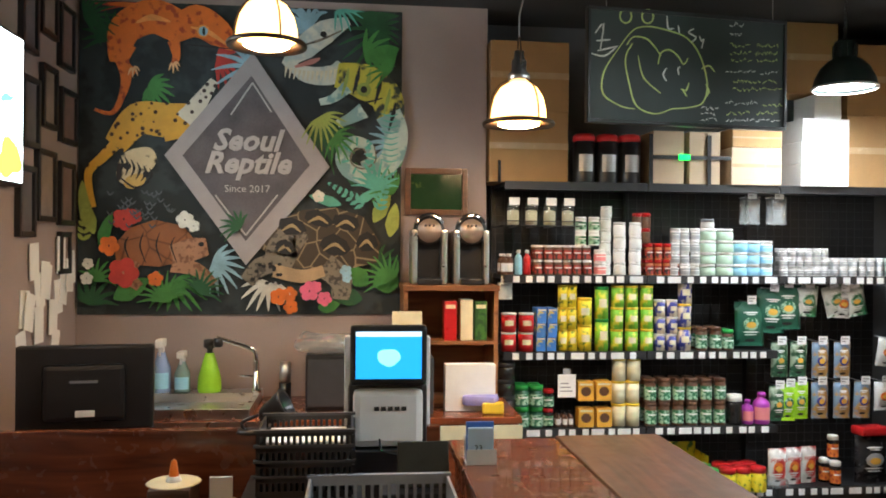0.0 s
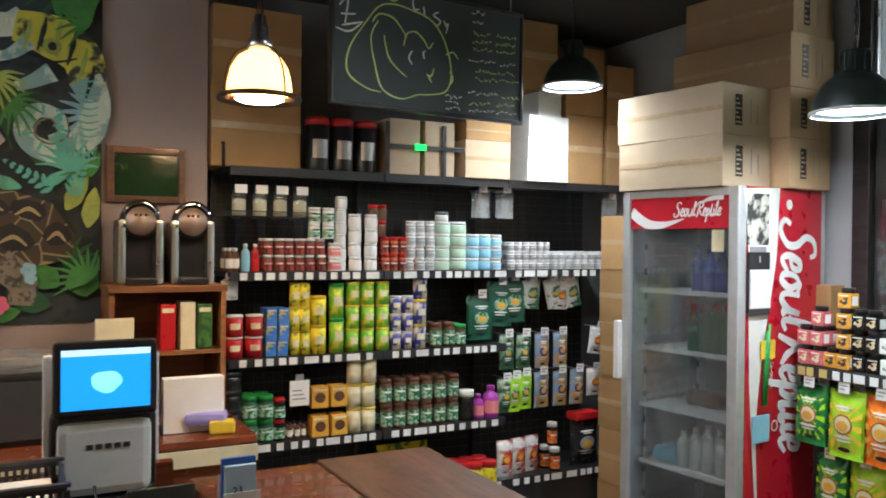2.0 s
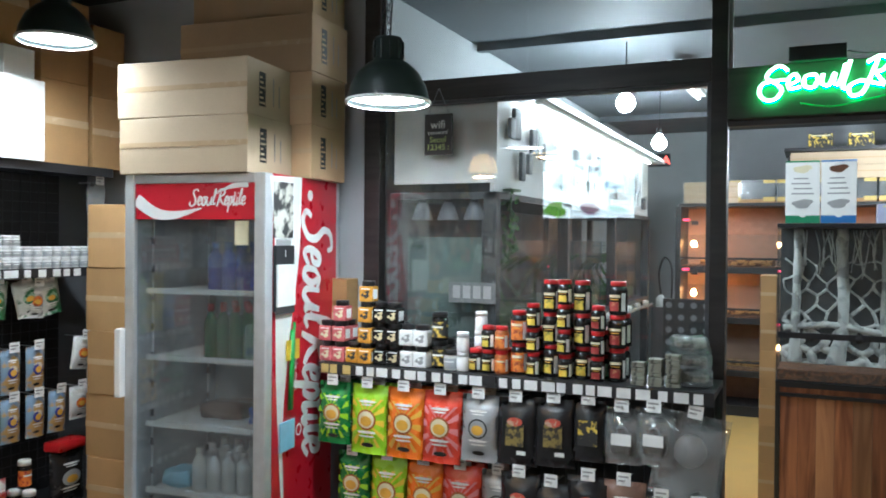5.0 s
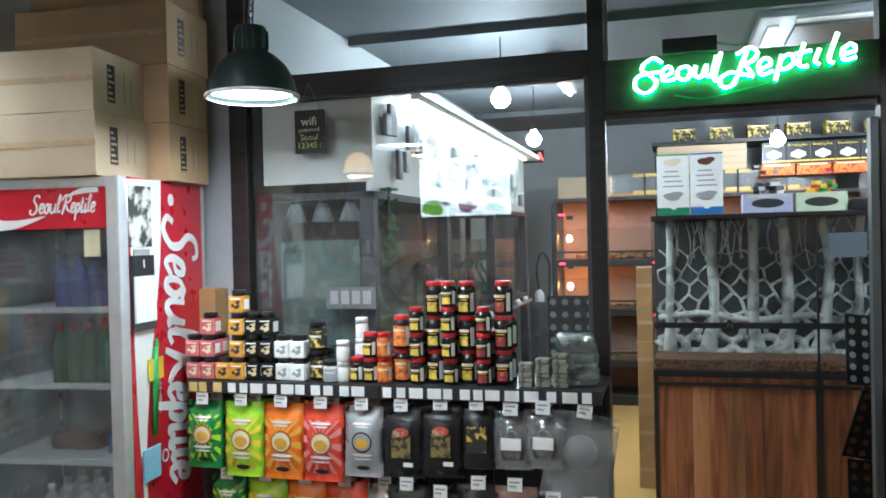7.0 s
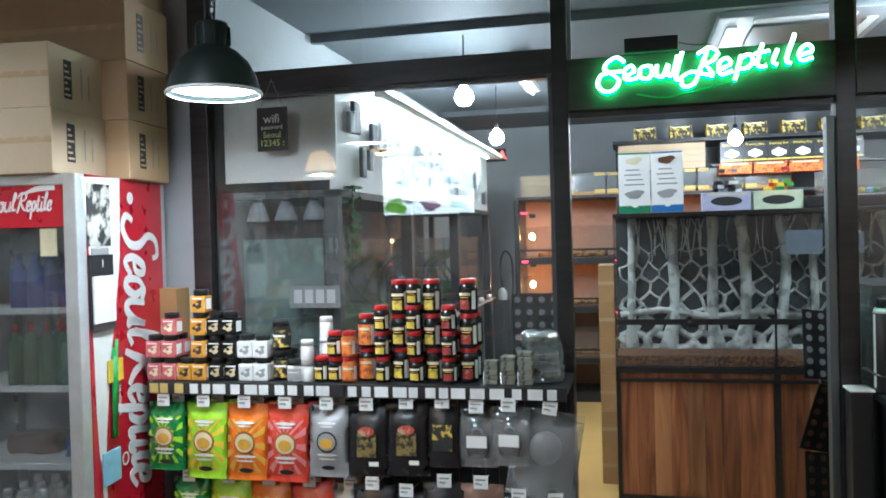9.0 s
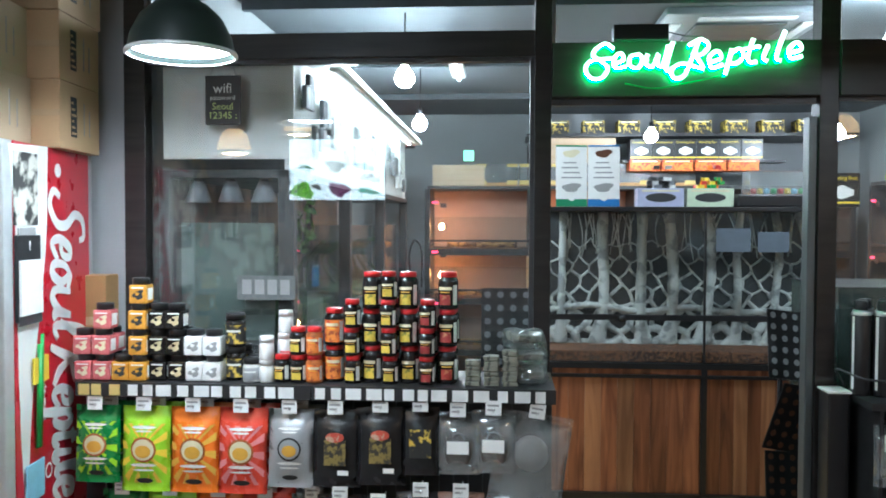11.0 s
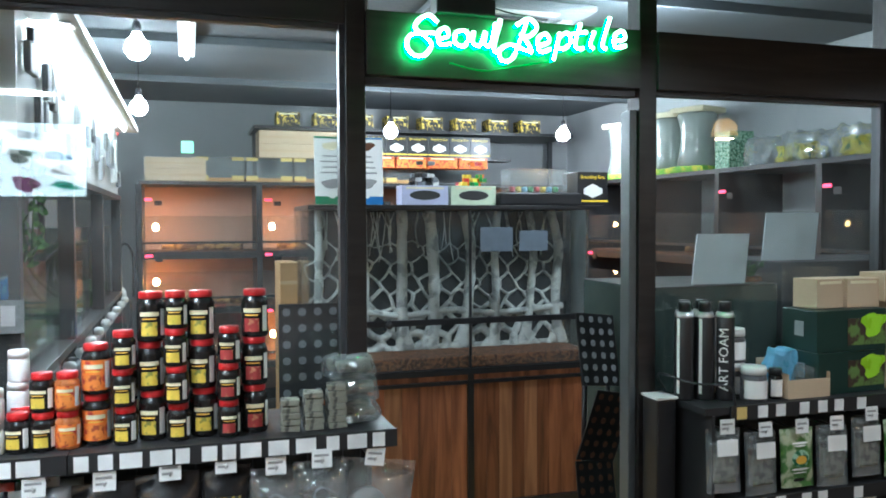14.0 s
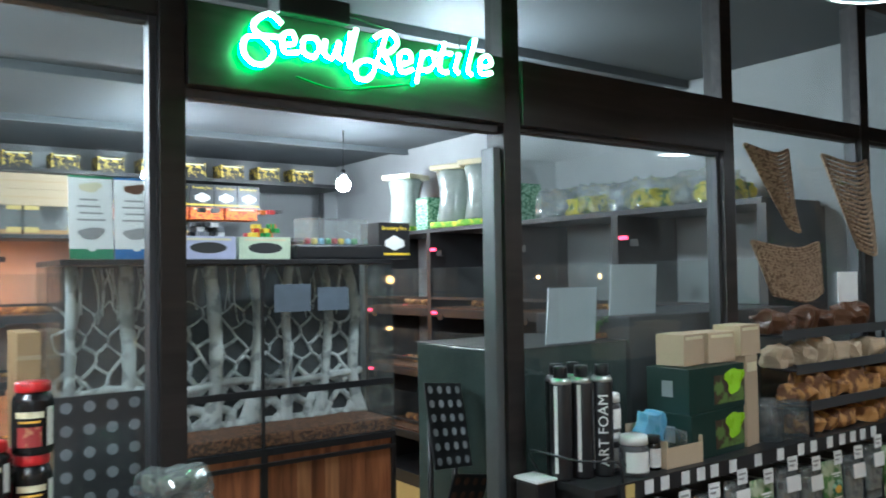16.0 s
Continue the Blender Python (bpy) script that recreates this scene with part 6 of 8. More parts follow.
def basket(m, w=.32, d=.24, h=.1, label="black plastic tray basket with slotted ends", c=BLACKP, rim=BLACKP):
    e = thing("basket", label, "basket", "plastic baskets", m)
    part("floor", bm_box(-w / 2, -d / 2, 0, w / 2, d / 2, .006), c, e)
    for y in (-d / 2, d / 2):
        part("side", join(bm_box(-w / 2, y - .004, .006, w / 2, y + .004, h * .35), bm_box(-w / 2, y - .004, h * .8, w / 2, y + .004, h), *[bm_box(-w / 2 + w * k / 16, y - .003, h * .3, -w / 2 + w * k / 16 + .009, y + .003, h * .85) for k in range(17)]), c, e)
    for x in (-w / 2, w / 2):
        part("end", bm_box(x - .004, -d / 2 + .004, .006, x + .004, d / 2 - .004, h), c, e)
    for y in (-d / 2 - .012, d / 2 - .006):
        part("rim", bm_box(-w / 2 - .01, y, h, w / 2 + .01, y + .018, h + .008), rim, e)
e = tagged(part("receipt_drawer", bm_box(-.62, -3.6, .762, -.32, -3.23, .89, .006), BLACKP), "black receipt drawer box on the desk", "box")
for k in range(4):
    basket(pose(-.47, -3.41, .892 + .045 * k, 0, 0, 90), .28, .24, .062, rim=DARK)
e = tagged(part("paper_stack", slab(.2, .24, .02, .003, 0), PAPER), "stack of white papers in the tray basket", "paper")
e.matrix_basis = pose(-.47, -3.41, .892 + .135 + .008)
basket(pose(-.13, -3.19, .86, 0, 0, 90), .4, .3, .11, "grey plastic shopping basket", GREYP, GREYP)
e = tagged(part("basket_riser", bm_box(-.26, -3.36, .762, 0, -3.02, .858, .004), BLACKP), "black box under the shopping basket", "box")
e = thing("card_holder", "clear card holder with blue leaflets", "card holder", "", pose(-.3, -2.89, 1.001, 0, 0, 90) @ Matrix.Scale(.75, 4))
part("holder", join(bm_box(-.06, -.04, 0, .06, -.037, .06), bm_box(-.06, .037, 0, .06, .04, .1), bm_box(-.06, -.037, 0, .06, .037, .004)), WHITEF, e)
part("leaflet", bm_box(-.05, -.02, .005, .05, .0, .14), mat("pale blue leaflet", (.45, .62, .78), .5), e)
part("leaflet", bm_box(-.055, .005, .005, .055, .02, .16), BLUE, e)
words("23", .035, INK, e, pose(-.01, -.022, .05))
e = tagged(part("photo_plinth", bm_box(-.52, -3.18, .762, -.34, -2.958, .898, .003), BLACKP), "black box under the framed photo", "box")
e = tagged(part("photo_display", bm_box(-.08, -.01, 0, .08, .01, .14, .004), spotted("dark lizard photo", (.05, .05, .04), (.4, .4, .08), 9, .38, .2)), "framed dark photo with yellow, standing on the desk", "photo")
e.matrix_basis = pose(-.4, -3.05, .9, -12, 0, 90)
e = thing("tissue_box", "brown leather tissue box with a toy carrot on top", "tissue box", "", pose(-.55, -3.83, .76))
part("body", slab(.17, .13, .13, .012), mat("brown leather", (.06, .03, .02), .5), e)
part("cover", lathe([(0, .136), (.08, .134), (.085, .131), (0, .13)], 20), CREAM, e)
part("tissue", lathe([(0, .11), (.03, .12), (.02, .15), (0, .16)], 9), PAPER, e)
part("ornament", lathe([(0, .205), (.008, .2), (.014, .17), (.016, .15), (0, .145)], 12), ORANGE, e, "orange ornament")
e = thing("telephone", "vintage brown and brass desk telephone", "telephone", "", pose(-.2, -4.2, .76, 0, 0, 90))
part("base", slab(.14, .14, .1, .02), BRONZE, e)
part("handset", tube(smooth_line([(-.12, 0, .1), (-.1, 0, .13), (0, 0, .145), (.1, 0, .13), (.12, 0, .1)], 5), .015, 10), BRONZE, e)
part("cradle", bm_box(-.05, -.02, .1, .05, .02, .13, .005), STEEL, e)
e = thing("desk_lamp", "small black clip-on spot lamp", "lamp", "", pose(-.75, -3.62, 1.0))
part("head", moved(lathe([(.02, 0), (.03, .01), (.055, .09), (.06, .1), (.05, .1), (.025, .01)], 20), pose(0, .04, .05, -60, 20, 0)), BLACKP, e)
part("arm", tube(smooth_line([(0, 0, 0), (0, -.03, .03), (0, .03, .06)], 4), .006, 8), BLACKP, e)
part("base", lathe([(0, .012), (.04, .01), (.045, 0), (0, 0)], 20), BLACKP, e)
e = thing("paper_holder", "beige pot with white papers", "holder", "", pose(-.5, -3.68, .762))
part("pot", slab(.09, .09, .08, .004), CARD2, e)
part("paper", bm_box(-.03, -.035, .01, -.02, .035, .15), PAPER, e)


# ---------- display gondola before the shop window ----------
dg = thing("display_gondola", "black steel display shelf with price rail before the window", "shelf")
part("back_panel", bm_box(-.7, -.03, 0, .84, -.012, 1.13), BLACK, dg)
for k in range(30):
    part("grid_wire", bm_box(-.69 + k * .052, -.036, .1, -.687 + k * .052, -.032, 1.1), DARK, dg)
for x0, x1 in ((-.72, .065), (.068, .85)):
    s = part("shelf_board", join(bm_box(x0, -.355, 1.11, x1, -.032, 1.132), bm_box(x0, -.362, 1.09, x1, -.356, 1.136)), BLACK, dg)
    x, r = x0 + .012, random.Random(int(x0 * 50))
    while x < x1 - .05:
        w = r.choice((.032, .036, .05))
        part("price_card", bm_box(x, -.3645, 1.094, x + w, -.3625, 1.13), YTAG if x < -.6 else tagm, s)
        x += w + r.uniform(.006, .03)
part("base_shelf", bm_box(-.72, -.4, .14, .85, -.04, .17), BLACK, dg)
part("kick_plate", bm_box(-.72, -.38, 0, .85, -.05, .138), BLACK, dg)
part("side_post", bm_box(.835, -.05, 0, .85, -.012, 1.108), BLACK, dg)

def XP(px):
    return -.83 + (px - 270) * 0.00221


def shelfstack(ob, cols, y=-.2, h=.085, deep=2, pitch=.066, z=1.1335, turn=4):
    r = random.Random(len(cols) + int(cols[0][0]))
    ps = []
    for x, n in cols:
        for d in range(deep):
            for k in range(n if d == 0 else max(n - 1, 1)):
                ps.append(pose(x + r.uniform(-.003, .003), y + d * pitch + r.uniform(-.003, .003), z + k * h, 0, 0, r.uniform(-turn, turn)))
    return place(ob, ps)
S = .06
ART = mat("pale gold art print", (.6, .5, .3), .5)
C = S * 1.425
PINKC = mat("pink clear feed", (.62, .16, .17), .25, var=.25, scale=30, coat=.3)
GOLDC = mat("orange feed in clear plastic", (.68, .33, .05), .25, var=.25, scale=30, coat=.3)
shelfstack(cubejar("square clear jar of pink feed with a black lid", S, PINKC, BLACKP, "pink square jars", CREAM), [(-.72, 2), (-.655, 3)], -.29, C)
shelfstack(cubejar("square jar of orange feed with a black lid", S, GOLDC, BLACKP, "orange square jars", INK), [(-.592, 1), (-.53, 4)], -.29, C)
shelfstack(cubejar("square black feed jar with gold art", S, JARBLACK, BLACKP, "black square jars", ART), [(-.468, 3), (-.405, 3)], -.28, C)
shelfstack(cubejar("square white feed jar with a black lid", S, WHITE, BLACKP, "white square jars", GREYINK), [(-.343, 2), (-.28, 2)], -.28, C)
shelfstack(jar("tall black tub with a picture label", .033, .112, JARBLACK, BLACKP, YLABEL, "black picture tubs", .02), [(-.212, 2)], -.26, .1125)
shelfstack(jar("grey tub with a black lid", .028, .08, WHITEF, BLACKP, SILVER, "grey tubs", .02), [(-.15, 1)], -.29, .08)
shelfstack(jar("white supplement bottle", .025, .076, WHITE, WHITE, None, "white bottles", .02), [(-.098, 2)], -.29, .0765, 1)
shelfstack(jar("white supplement bottle", .025, .076, WHITE, WHITE, None, "white bottles", .02), [(-.06, 3)], -.2, .0765, 1)
FEEDART = {YLABEL: spotted("yellow and olive feed picture", (.62, .46, .06), (.2, .2, .04), 55, .42), OLABEL: spotted("orange feed picture", (.7, .22, .04), (.3, .05, .02), 55, .45), RLABEL: spotted("dark red feed picture", (.3, .03, .03), (.45, .2, .1), 60, .4)}
def feed(label, r, h, body, lab):
    """A wide jar with a narrower ribbed red lid and a black wrap label."""
    e = thing("jar", label, "jar", "red-lidded black feed jars")
    b = h - .017
    part("body", lathe([(0, 0), (r * .94, 0), (r, .005), (r, b * .84), (r * .96, b * .91), (r * .8, b * .97), (r * .78, b), (0, b)], 22), body, e)
    part("lid", lathe([(0, h), (r * .8, h), (r * .86, h - .002), (r * .87, b + .003), (r * .84, b + .0005), (0, b + .0005)], 24), RED, e)
    wrap = part("label", lathe([(r * 1.01, b * .1), (r * 1.01, b * .8)], 18, 175, 365), JARBLACK if lab is not OLABEL else lab, e)
    part("picture", lathe([(r * 1.02, b * .14), (r * 1.02, b * .46)], 8, 228, 296), FEEDART[lab], wrap)
    part("title", lathe([(r * 1.02, b * .6), (r * 1.02, b * .7)], 8, 222, 304), CREAM, wrap)
    part("subtitle", lathe([(r * 1.02, b * .52), (r * 1.02, b * .555)], 8, 232, 292), GOLD, wrap)
    part("side_print", lathe([(r * 1.02, b * .14), (r * 1.02, b * .76)], 4, 312, 340), PAPER, wrap, "white printed strip")
    return e
hs, hb = .0925, .1225
shelfstack(feed("small black feed jar with a red lid and yellow label", .028, hs - .0005, JARBLACK, YLABEL), [(-.052, 1), (.004, 2)], -.28, hs, 2, .07, turn=14)
shelfstack(feed("small feed jar with a red lid and orange label", .028, hs - .0005, AMBER, OLABEL), [(.061, 2)], -.28, hs, 2, .07, turn=14)
shelfstack(feed("large feed jar with a red lid and orange label", .033, hb - .0005, JARBLACK, OLABEL), [(.122, 2)], -.25, hb, 2, .08, turn=14)
shelfstack(feed("black feed jar with a red lid and yellow label", .028, hs - .0005, JARBLACK, YLABEL), [(.185, 3), (.308, 4)], -.28, hs, 2, .07, turn=14)
shelfstack(feed("large black feed jar with a red lid and yellow label", .033, hb - .0005, JARBLACK, YLABEL), [(.247, 3), (.37, 3)], -.25, hb, 2, .08, turn=14)
shelfstack(feed("black feed jar with a red lid and dark red label", .028, hs - .0005, JARBLACK, RLABEL), [(.434, 3)], -.28, hs, 3, .07, turn=14)
shelfstack(feed("large black feed jar with a red lid and dark red label", .033, hb - .0005, JARBLACK, RLABEL), [(.5, 3)], -.25, hb, 2, .08, turn=14)
for k, (x, n) in enumerate(((.585, 5), (.645, 6), (.705, 7))):
    for j in range(n):
        bm = slab(.048, .05, .016, .003)
        for v in bm.verts:
            v.co += .003 * noise.noise_vector(v.co * 60 + Vector((k, j, 0)))
            v.co.z = max(0, v.co.z)
        tagged(part("stone_slab", bm, STONE), "flat grey green stone slab on the shelf", "stone", "stone slabs").matrix_basis = pose(x, -.28, 1.1335 + .0165 * j, 0, 0, (7 * j + 5 * k) % 13 - 6)
def crumple(label, w, d, h, m, mt, amp=.03, seed=0, name="plastic_bag"):
    bm = slab(w, d, h, min(w, d, h) * .3)
    bmesh.ops.subdivide_edges(bm, edges=bm.edges[:], cuts=4, use_grid_fill=True)
    for v in bm.verts:
        v.co += amp * noise.noise_vector(v.co * 20 + Vector((seed, 0, 3)))
        v.co.z = max(v.co.z, 0)
    ob = tagged(part(name, bm, mt), label, "bag", "plastic bags")
    ob.matrix_basis = m
    return ob
for k in range(3):
    crumple("clear bag of grey gravel on the shelf", .12, .1, .055, pose(.77 - .01 * k, -.22, 1.134 + .06 * k, 0, 0, 15 * k), CLEARBAG, .02, k)
    crumple("grey gravel bag filling", .09, .08, .03, pose(.77 - .01 * k, -.22, 1.15 + .06 * k, 0, 0, 15 * k), STONE, .012, k, "gravel_fill")
# pouches on pegs
z1, z2, yy = 1.055, .775, -.33
specs = ((-.655, DGFILM, .155, .255, CREAM, LIME), (-.49, LIME, .165, .28, CREAM, YELLOW), (-.325, ORANGE, .165, .28, CREAM, GOLD), (-.165, REDF, .165, .28, CREAM, PINK), (-.005, SILVER, .15, .255, GREYINK, None))
for x, film, w, h, art, ray in specs:
    p = pouch({DGFILM: "green", LIME: "lime green", ORANGE: "orange", REDF: "coral red", SILVER: "silver"}[film] + " printed feed pouch hanging on a peg", w, h, film, art, "bright feed pouches", .06, True, ray)
    place(p, [pose(x, yy, z1, -3), pose(x + .02, yy + .07, z1, -3), pose(x + .06, yy + .06, z2 - .02, -3, 0, 2), pose(x + .06, yy + .12, z2 - .02, -3)])
p = pouch("black foil feed pouch with a printed label, on a peg", .16, .25, BLACKF, None, "black feed pouches", .055)
part("label", bm_box(-.035, -.033, -.175, .035, -.031, -.095), spotted("olive printed label", (.24, .18, .05), (.03, .025, .02), 70, .5), p)
part("label_art", moved(plate(ellipse(0, -.085, .03, .016), .002), Matrix.Translation((0, -.034, 0))), spotted("red food picture", (.5, .07, .04), (.5, .36, .26), 60, .45), p)
part("barcode", bm_box(.01, -.0345, -.205, .045, -.033, -.19), PAPER, p)
place(p, [pose(x, yy - .0, z, -3, 0, a) for x, z, a in ((.145, z1, 0), (.29, z1 + .01, 2), (.16, z2, 0), (.285, z2 - .02, -2), (.42, z2 + .02, 3), (.14, z1, 1))][:5])
p = pouch("small black foil feed pouch on a peg", .12, .22, BLACKF, None, "black feed pouches", .05)
part("label", bm_box(-.035, -.031, -.16, .035, -.029, -.07), YLABEL, p)
place(p, [pose(.42, yy, z1 + .015, -3)])
p = pouch("clear zip bag of parts hanging on a peg", .14, .2, CLEARBAG, None, "clear zip bags", .05)
part("filling", rough_lump(.085, .03, .075, .014, -.16), mat("dark plastic parts", (.08, .07, .065), .4, var=.5, scale=40), p)
part("filling", tube([(.02 * math.cos(k), -.018, -.085 + .02 * math.sin(k)) for k in (.0, .8, 1.6, 2.4, 3.2, 4, 4.8, 5.6)], .004, 6, True), GREYP, p)
part("label", bm_box(-.035, -.03, -.13, .035, -.028, -.09), PAPER, p)
place(p, [pose(.54, yy, z1, -3), pose(.655, yy - .01, z1 + .01, -3, 0, -4), pose(.68, yy, z2 - .02, -3), pose(.8, yy, z2 - .03, -3, 0, 8)])
p = pouch("brown coconut fibre pack on a peg", .15, .24, mat("brown fibre pack", (.2, .11, .08), .35, bump=.2), RLABEL, "fibre packs")
place(p, [pose(.55, yy, z2 + .02, -3)])
p = pouch("large clear zip bag with a grey disc", .24, .3, CLEARBAG, None, "clear zip bags", .04)
part("filling", moved(lathe([(0, 0), (.055, 0), (.055, .03), (0, .03)], 24), pose(0, .015, -.13, 90, 0, 0)), mat("smoky plastic", (.3, .28, .28), .4), p)
place(p, [pose(.79, yy, z1, -3, 8, 0)])
for k in range(12):
    e = carton_small("small brown feed carton on the bottom shelf", .1, .12, .16, (CARD, CREAM, GOLD)[k % 3], "bottom shelf cartons")
    e.matrix_basis = pose(-.6 + k * .118, -.26, .171, 0, 0, 3 * (k % 3 - 1))
# things on the window
e = thing("wifi_board", "small black chalkboard with the wifi password, hung on string", "chalkboard", "", pose(-.335, -.02, 2.105))
part("board", bm_box(-.065, -.012, -.088, .065, 0, .088, .002), BLACKP, e)
for a, b in (((-.05, .088), (0, .2)), ((.05, .088), (0, .2))):
    part("string", tube([(a[0], -.006, a[1]), (b[0], -.006, b[1])], .0015, 5), GREYP, e)
words("wifi", .05, CHALKW, e, pose(0, -.0135, .025))
words("password", .024, CHALKW, e, pose(0, -.0135, .0))
words("Seoul", .036, CHALKG, e, pose(0, -.0135, -.035))
words("12345 :", .036, CHALKG, e, pose(0, -.0135, -.068))
e = thing("notice_sheet", "grey printed notice sheet on the window glass", "notice", "", pose(-.195, .03, 1.42))
part("sheet", bm_box(-.11, -.002, -.045, .11, 0, .045), mat("grey printed film", (.13, .14, .14), .5, var=.3, scale=40), e)
for k in range(4):
    part("print", bm_box(-.09 + k * .048, -.0035, -.025, -.055 + k * .048, -.002, .03), GREYINK, e)
# perforated panel behind the display
def perforated(w, h, m, holes, label, c=WHITE):
    e = thing("perforated_panel", label, "panel", "perforated panels", m)
    part("sheet", bm_box(-w / 2, 0, 0, w / 2, .006, h, .002), BLACKP, e)
    nx, nz = holes
    for i in range(nx):
        for j in range(nz):
            part("hole", moved(plate(ellipse(0, 0, .0125, .0125, 14), .001), Matrix.Translation((-w / 2 + w * (i + .5) / nx, -.0002, h * (j + .5) / nz))), c, e)
    return e
perforated(.24, .3, pose(.72, .12, 1.12), (5, 6), "black perforated panel behind the window", GREYP)
for k, (z, t) in enumerate(((1.08, -14), (.8, 12), (.52, -14))):
    perforated(.2, .27, pose(1.8 - .025 * (k % 2), .3, z - .02, t, 7 if k != 1 else 12, 18), (4, 6), "black perforated sloping rack panel with round holes", SILVER if k == 0 else BROWN)
e = thing("rack_stand", "black steel frame of the sloping rack", "stand", "", pose(1.8, .4, 0))
for x in (.0, .1):
    part("leg", tube([(x, .05, 0), (x, .04, .8), (x, .03, 1.3)], .01, 8), BLACKP, e)
part("foot", bm_box(-.14, -.1, 0, .14, .12, .02), BLACKP, e)


# ---------- inner room: side unit with tanks and lit pegboard ----------
su = thing("tank_rack", "black rack of planted glass tanks under a lit pegboard", "rack")
part("end_board", bm_box(-.6, .07, 1.9, -.1, .085, 2.29), WHITE, su, "white end board")
part("pegboard", bm_box(-.14, .09, 1.86, -.12, 3.7, 2.3), WHITE, su, "white pegboard")
part("top", bm_box(-.6, .09, 2.3, .02, 3.7, 2.33), WHITE, su)
part("deck", bm_box(-.6, .07, 1.83, -.1, 3.7, 1.86), BLACK, su)
part("deck", bm_box(-.6, .07, 1.17, -.1, 3.7, 1.2), BLACK, su)
part("deck", bm_box(-.6, .07, .55, -.1, 3.7, .58), BLACK, su)
part("rear_panel", bm_box(-.7, .07, 0, -.68, 3.7, 2.3), BLACK, su)
for y in (.07, 1.2, 2.4, 3.64):
    part("upright", bm_box(-.16, y, 0, -.1, y + .05, 1.86), BLACK, su)
    part("upright", bm_box(-.62, y, 0, -.58, y + .05, 1.86), BLACK, su)
part("end_sheet", bm_box(-.555, .125, 1.21, -.19, .13, 1.66), mat("misty green glass sheet", (.085, .115, .105), .3, var=.4, scale=6), su, "misted green tank end")
MOSS = spotted("green moss", (.05, .13, .02), (.02, .06, .01), 20, .5, .9)
for k, y0 in enumerate((.2, 1.25, 2.45)):
    t = thing("glass_tank", "planted glass tank with green moss", "tank", "planted tanks", pose(-.36, y0 + .5, 1.201))
    part("glass_front", bm_box(.2, -.48, 0, .206, .48, .45), TGLASS, t).visible_shadow = False
    part("glass_side", bm_box(-.2, -.48, 0, .2, -.474, .45), TGLASS, t).visible_shadow = False
    part("moss", slab(.38, .92, .1, .02), MOSS, t)
    for j in range(5):
        part("branch", tube(smooth_line([(-.1 + .05 * j, -.4 + .18 * j, .08), (-.05, -.3 + .16 * j, .25), (.08, -.36 + .18 * j, .36)], 4), .012, 7), LEAF, t)
r = random.Random(8)
for k in range(44):
    y, z = .2 + 3.3 * r.random(), 2.0 + .26 * r.random()
    e = thing("hanging_packet", "small packaged accessory hanging on the lit pegboard", "packet", "pegboard packets", pose(-.115, y, z, 0, 0, 90))
    w, h = r.uniform(.05, .1), r.uniform(.08, .14)
    part("packet", bm_box(-w / 2, -.03, -h, w / 2, -.01, 0, .006), r.choice((WHITEF, WHITEF, CLEARBAG, GREYP, DARK, SILVER)), e)
    part("hook", tube([(0, 0, 0), (0, -.04, .002)], .002, 5), STEEL, e)
# Tube added as fill to whiten the pegboard, tucked under its top.
e = thing("pegboard_light", "long white tube light above the pegboard", "light", "", pose(-.02, 1.9, 2.285))
part("housing", slab(.04, 3.0, .015, .004), WHITE, e)
part("tube_light", tube([(-.03, -1.48, -.004), (-.03, 1.48, -.004)], .007, 8), glow("bright white tube", (.93, .97, 1.0), 60), e)
e = thing("water_pipe", "grey plastic water pipe with white valves along the tanks", "pipe", "", pose(-.06, 0, 1.14))
part("pipe", tube([(0, .3, 0), (0, 3.6, 0)], .012, 8), GREYP, e)
for k in range(9):
    part("valve", lathe([(0, 0), (.018, .004), (.024, .02), (.018, .036), (0, .04)], 12), WHITE, e).matrix_basis = pose(.0, .7 + .33 * k, .008)
    part("bracket", bm_box(-.05, .72 + .33 * k, -.006, .0, .74 + .33 * k, .006), GREYP, e)
e = thing("hanging_plant", "trailing green plant on the tank rack", "plant", "", pose(-.12, .3, 1.88))
for k in range(60):
    a, zz = r.uniform(0, 6.28), -r.random() ** .8 * .33
    bm = plate(ellipse(0, 0, .009, .018, 8), .0008)
    part("leaf", bm, LEAF, e).matrix_basis = pose(.03 * math.cos(a) + .03, -.08 + .03 * math.sin(a), zz, r.uniform(-50, 50), r.uniform(-60, 60), r.uniform(0, 360))
part("stem", tube([(.03, -.08, 0), (.035, -.08, -.15), (.02, -.07, -.33)], .003, 5), LEAF, e)
part("tie", bm_box(-.02, -.1, -.01, .05, .0, 0.0), LEAF, e)
for k in range(3):
    e = thing("heat_lamp", "silver clamp heat lamp under the rack deck", "lamp", "clamp lamps", pose(-.5 + .13 * k, .16, 1.74))
    part("reflector", lathe([(.02, .08), (.03, .06), (.05, .0), (.046, .0), (.02, .06)], 18), GREYP, e)
    part("holder", lathe([(0, .09), (.018, .09), (.02, .06), (0, .06)], 12), BLACKP, e)

# ---------- inner room: large terrarium on a plank cabinet ----------
tk = thing("terrarium_cabinet", "large glass terrarium on a red-brown plank cabinet", "terrarium", "", pose(.955, 1.98, 0))
TW = 1.68
for x0, x1 in ((0, .025), (.905, .94), (TW - .025, TW)):
    part("post", bm_box(x0, -.004, .0, x1, .03, .83), BLACKP, tk)
for z0, z1 in ((.0, .05), (.745, .765), (.80, .835)):
    part("rail", bm_box(0, -.008, z0, TW, .028, z1), BLACKP, tk)
part("upper_plank", bm_box(.025, .006, .766, TW - .025, .026, .799), PLANK, tk)
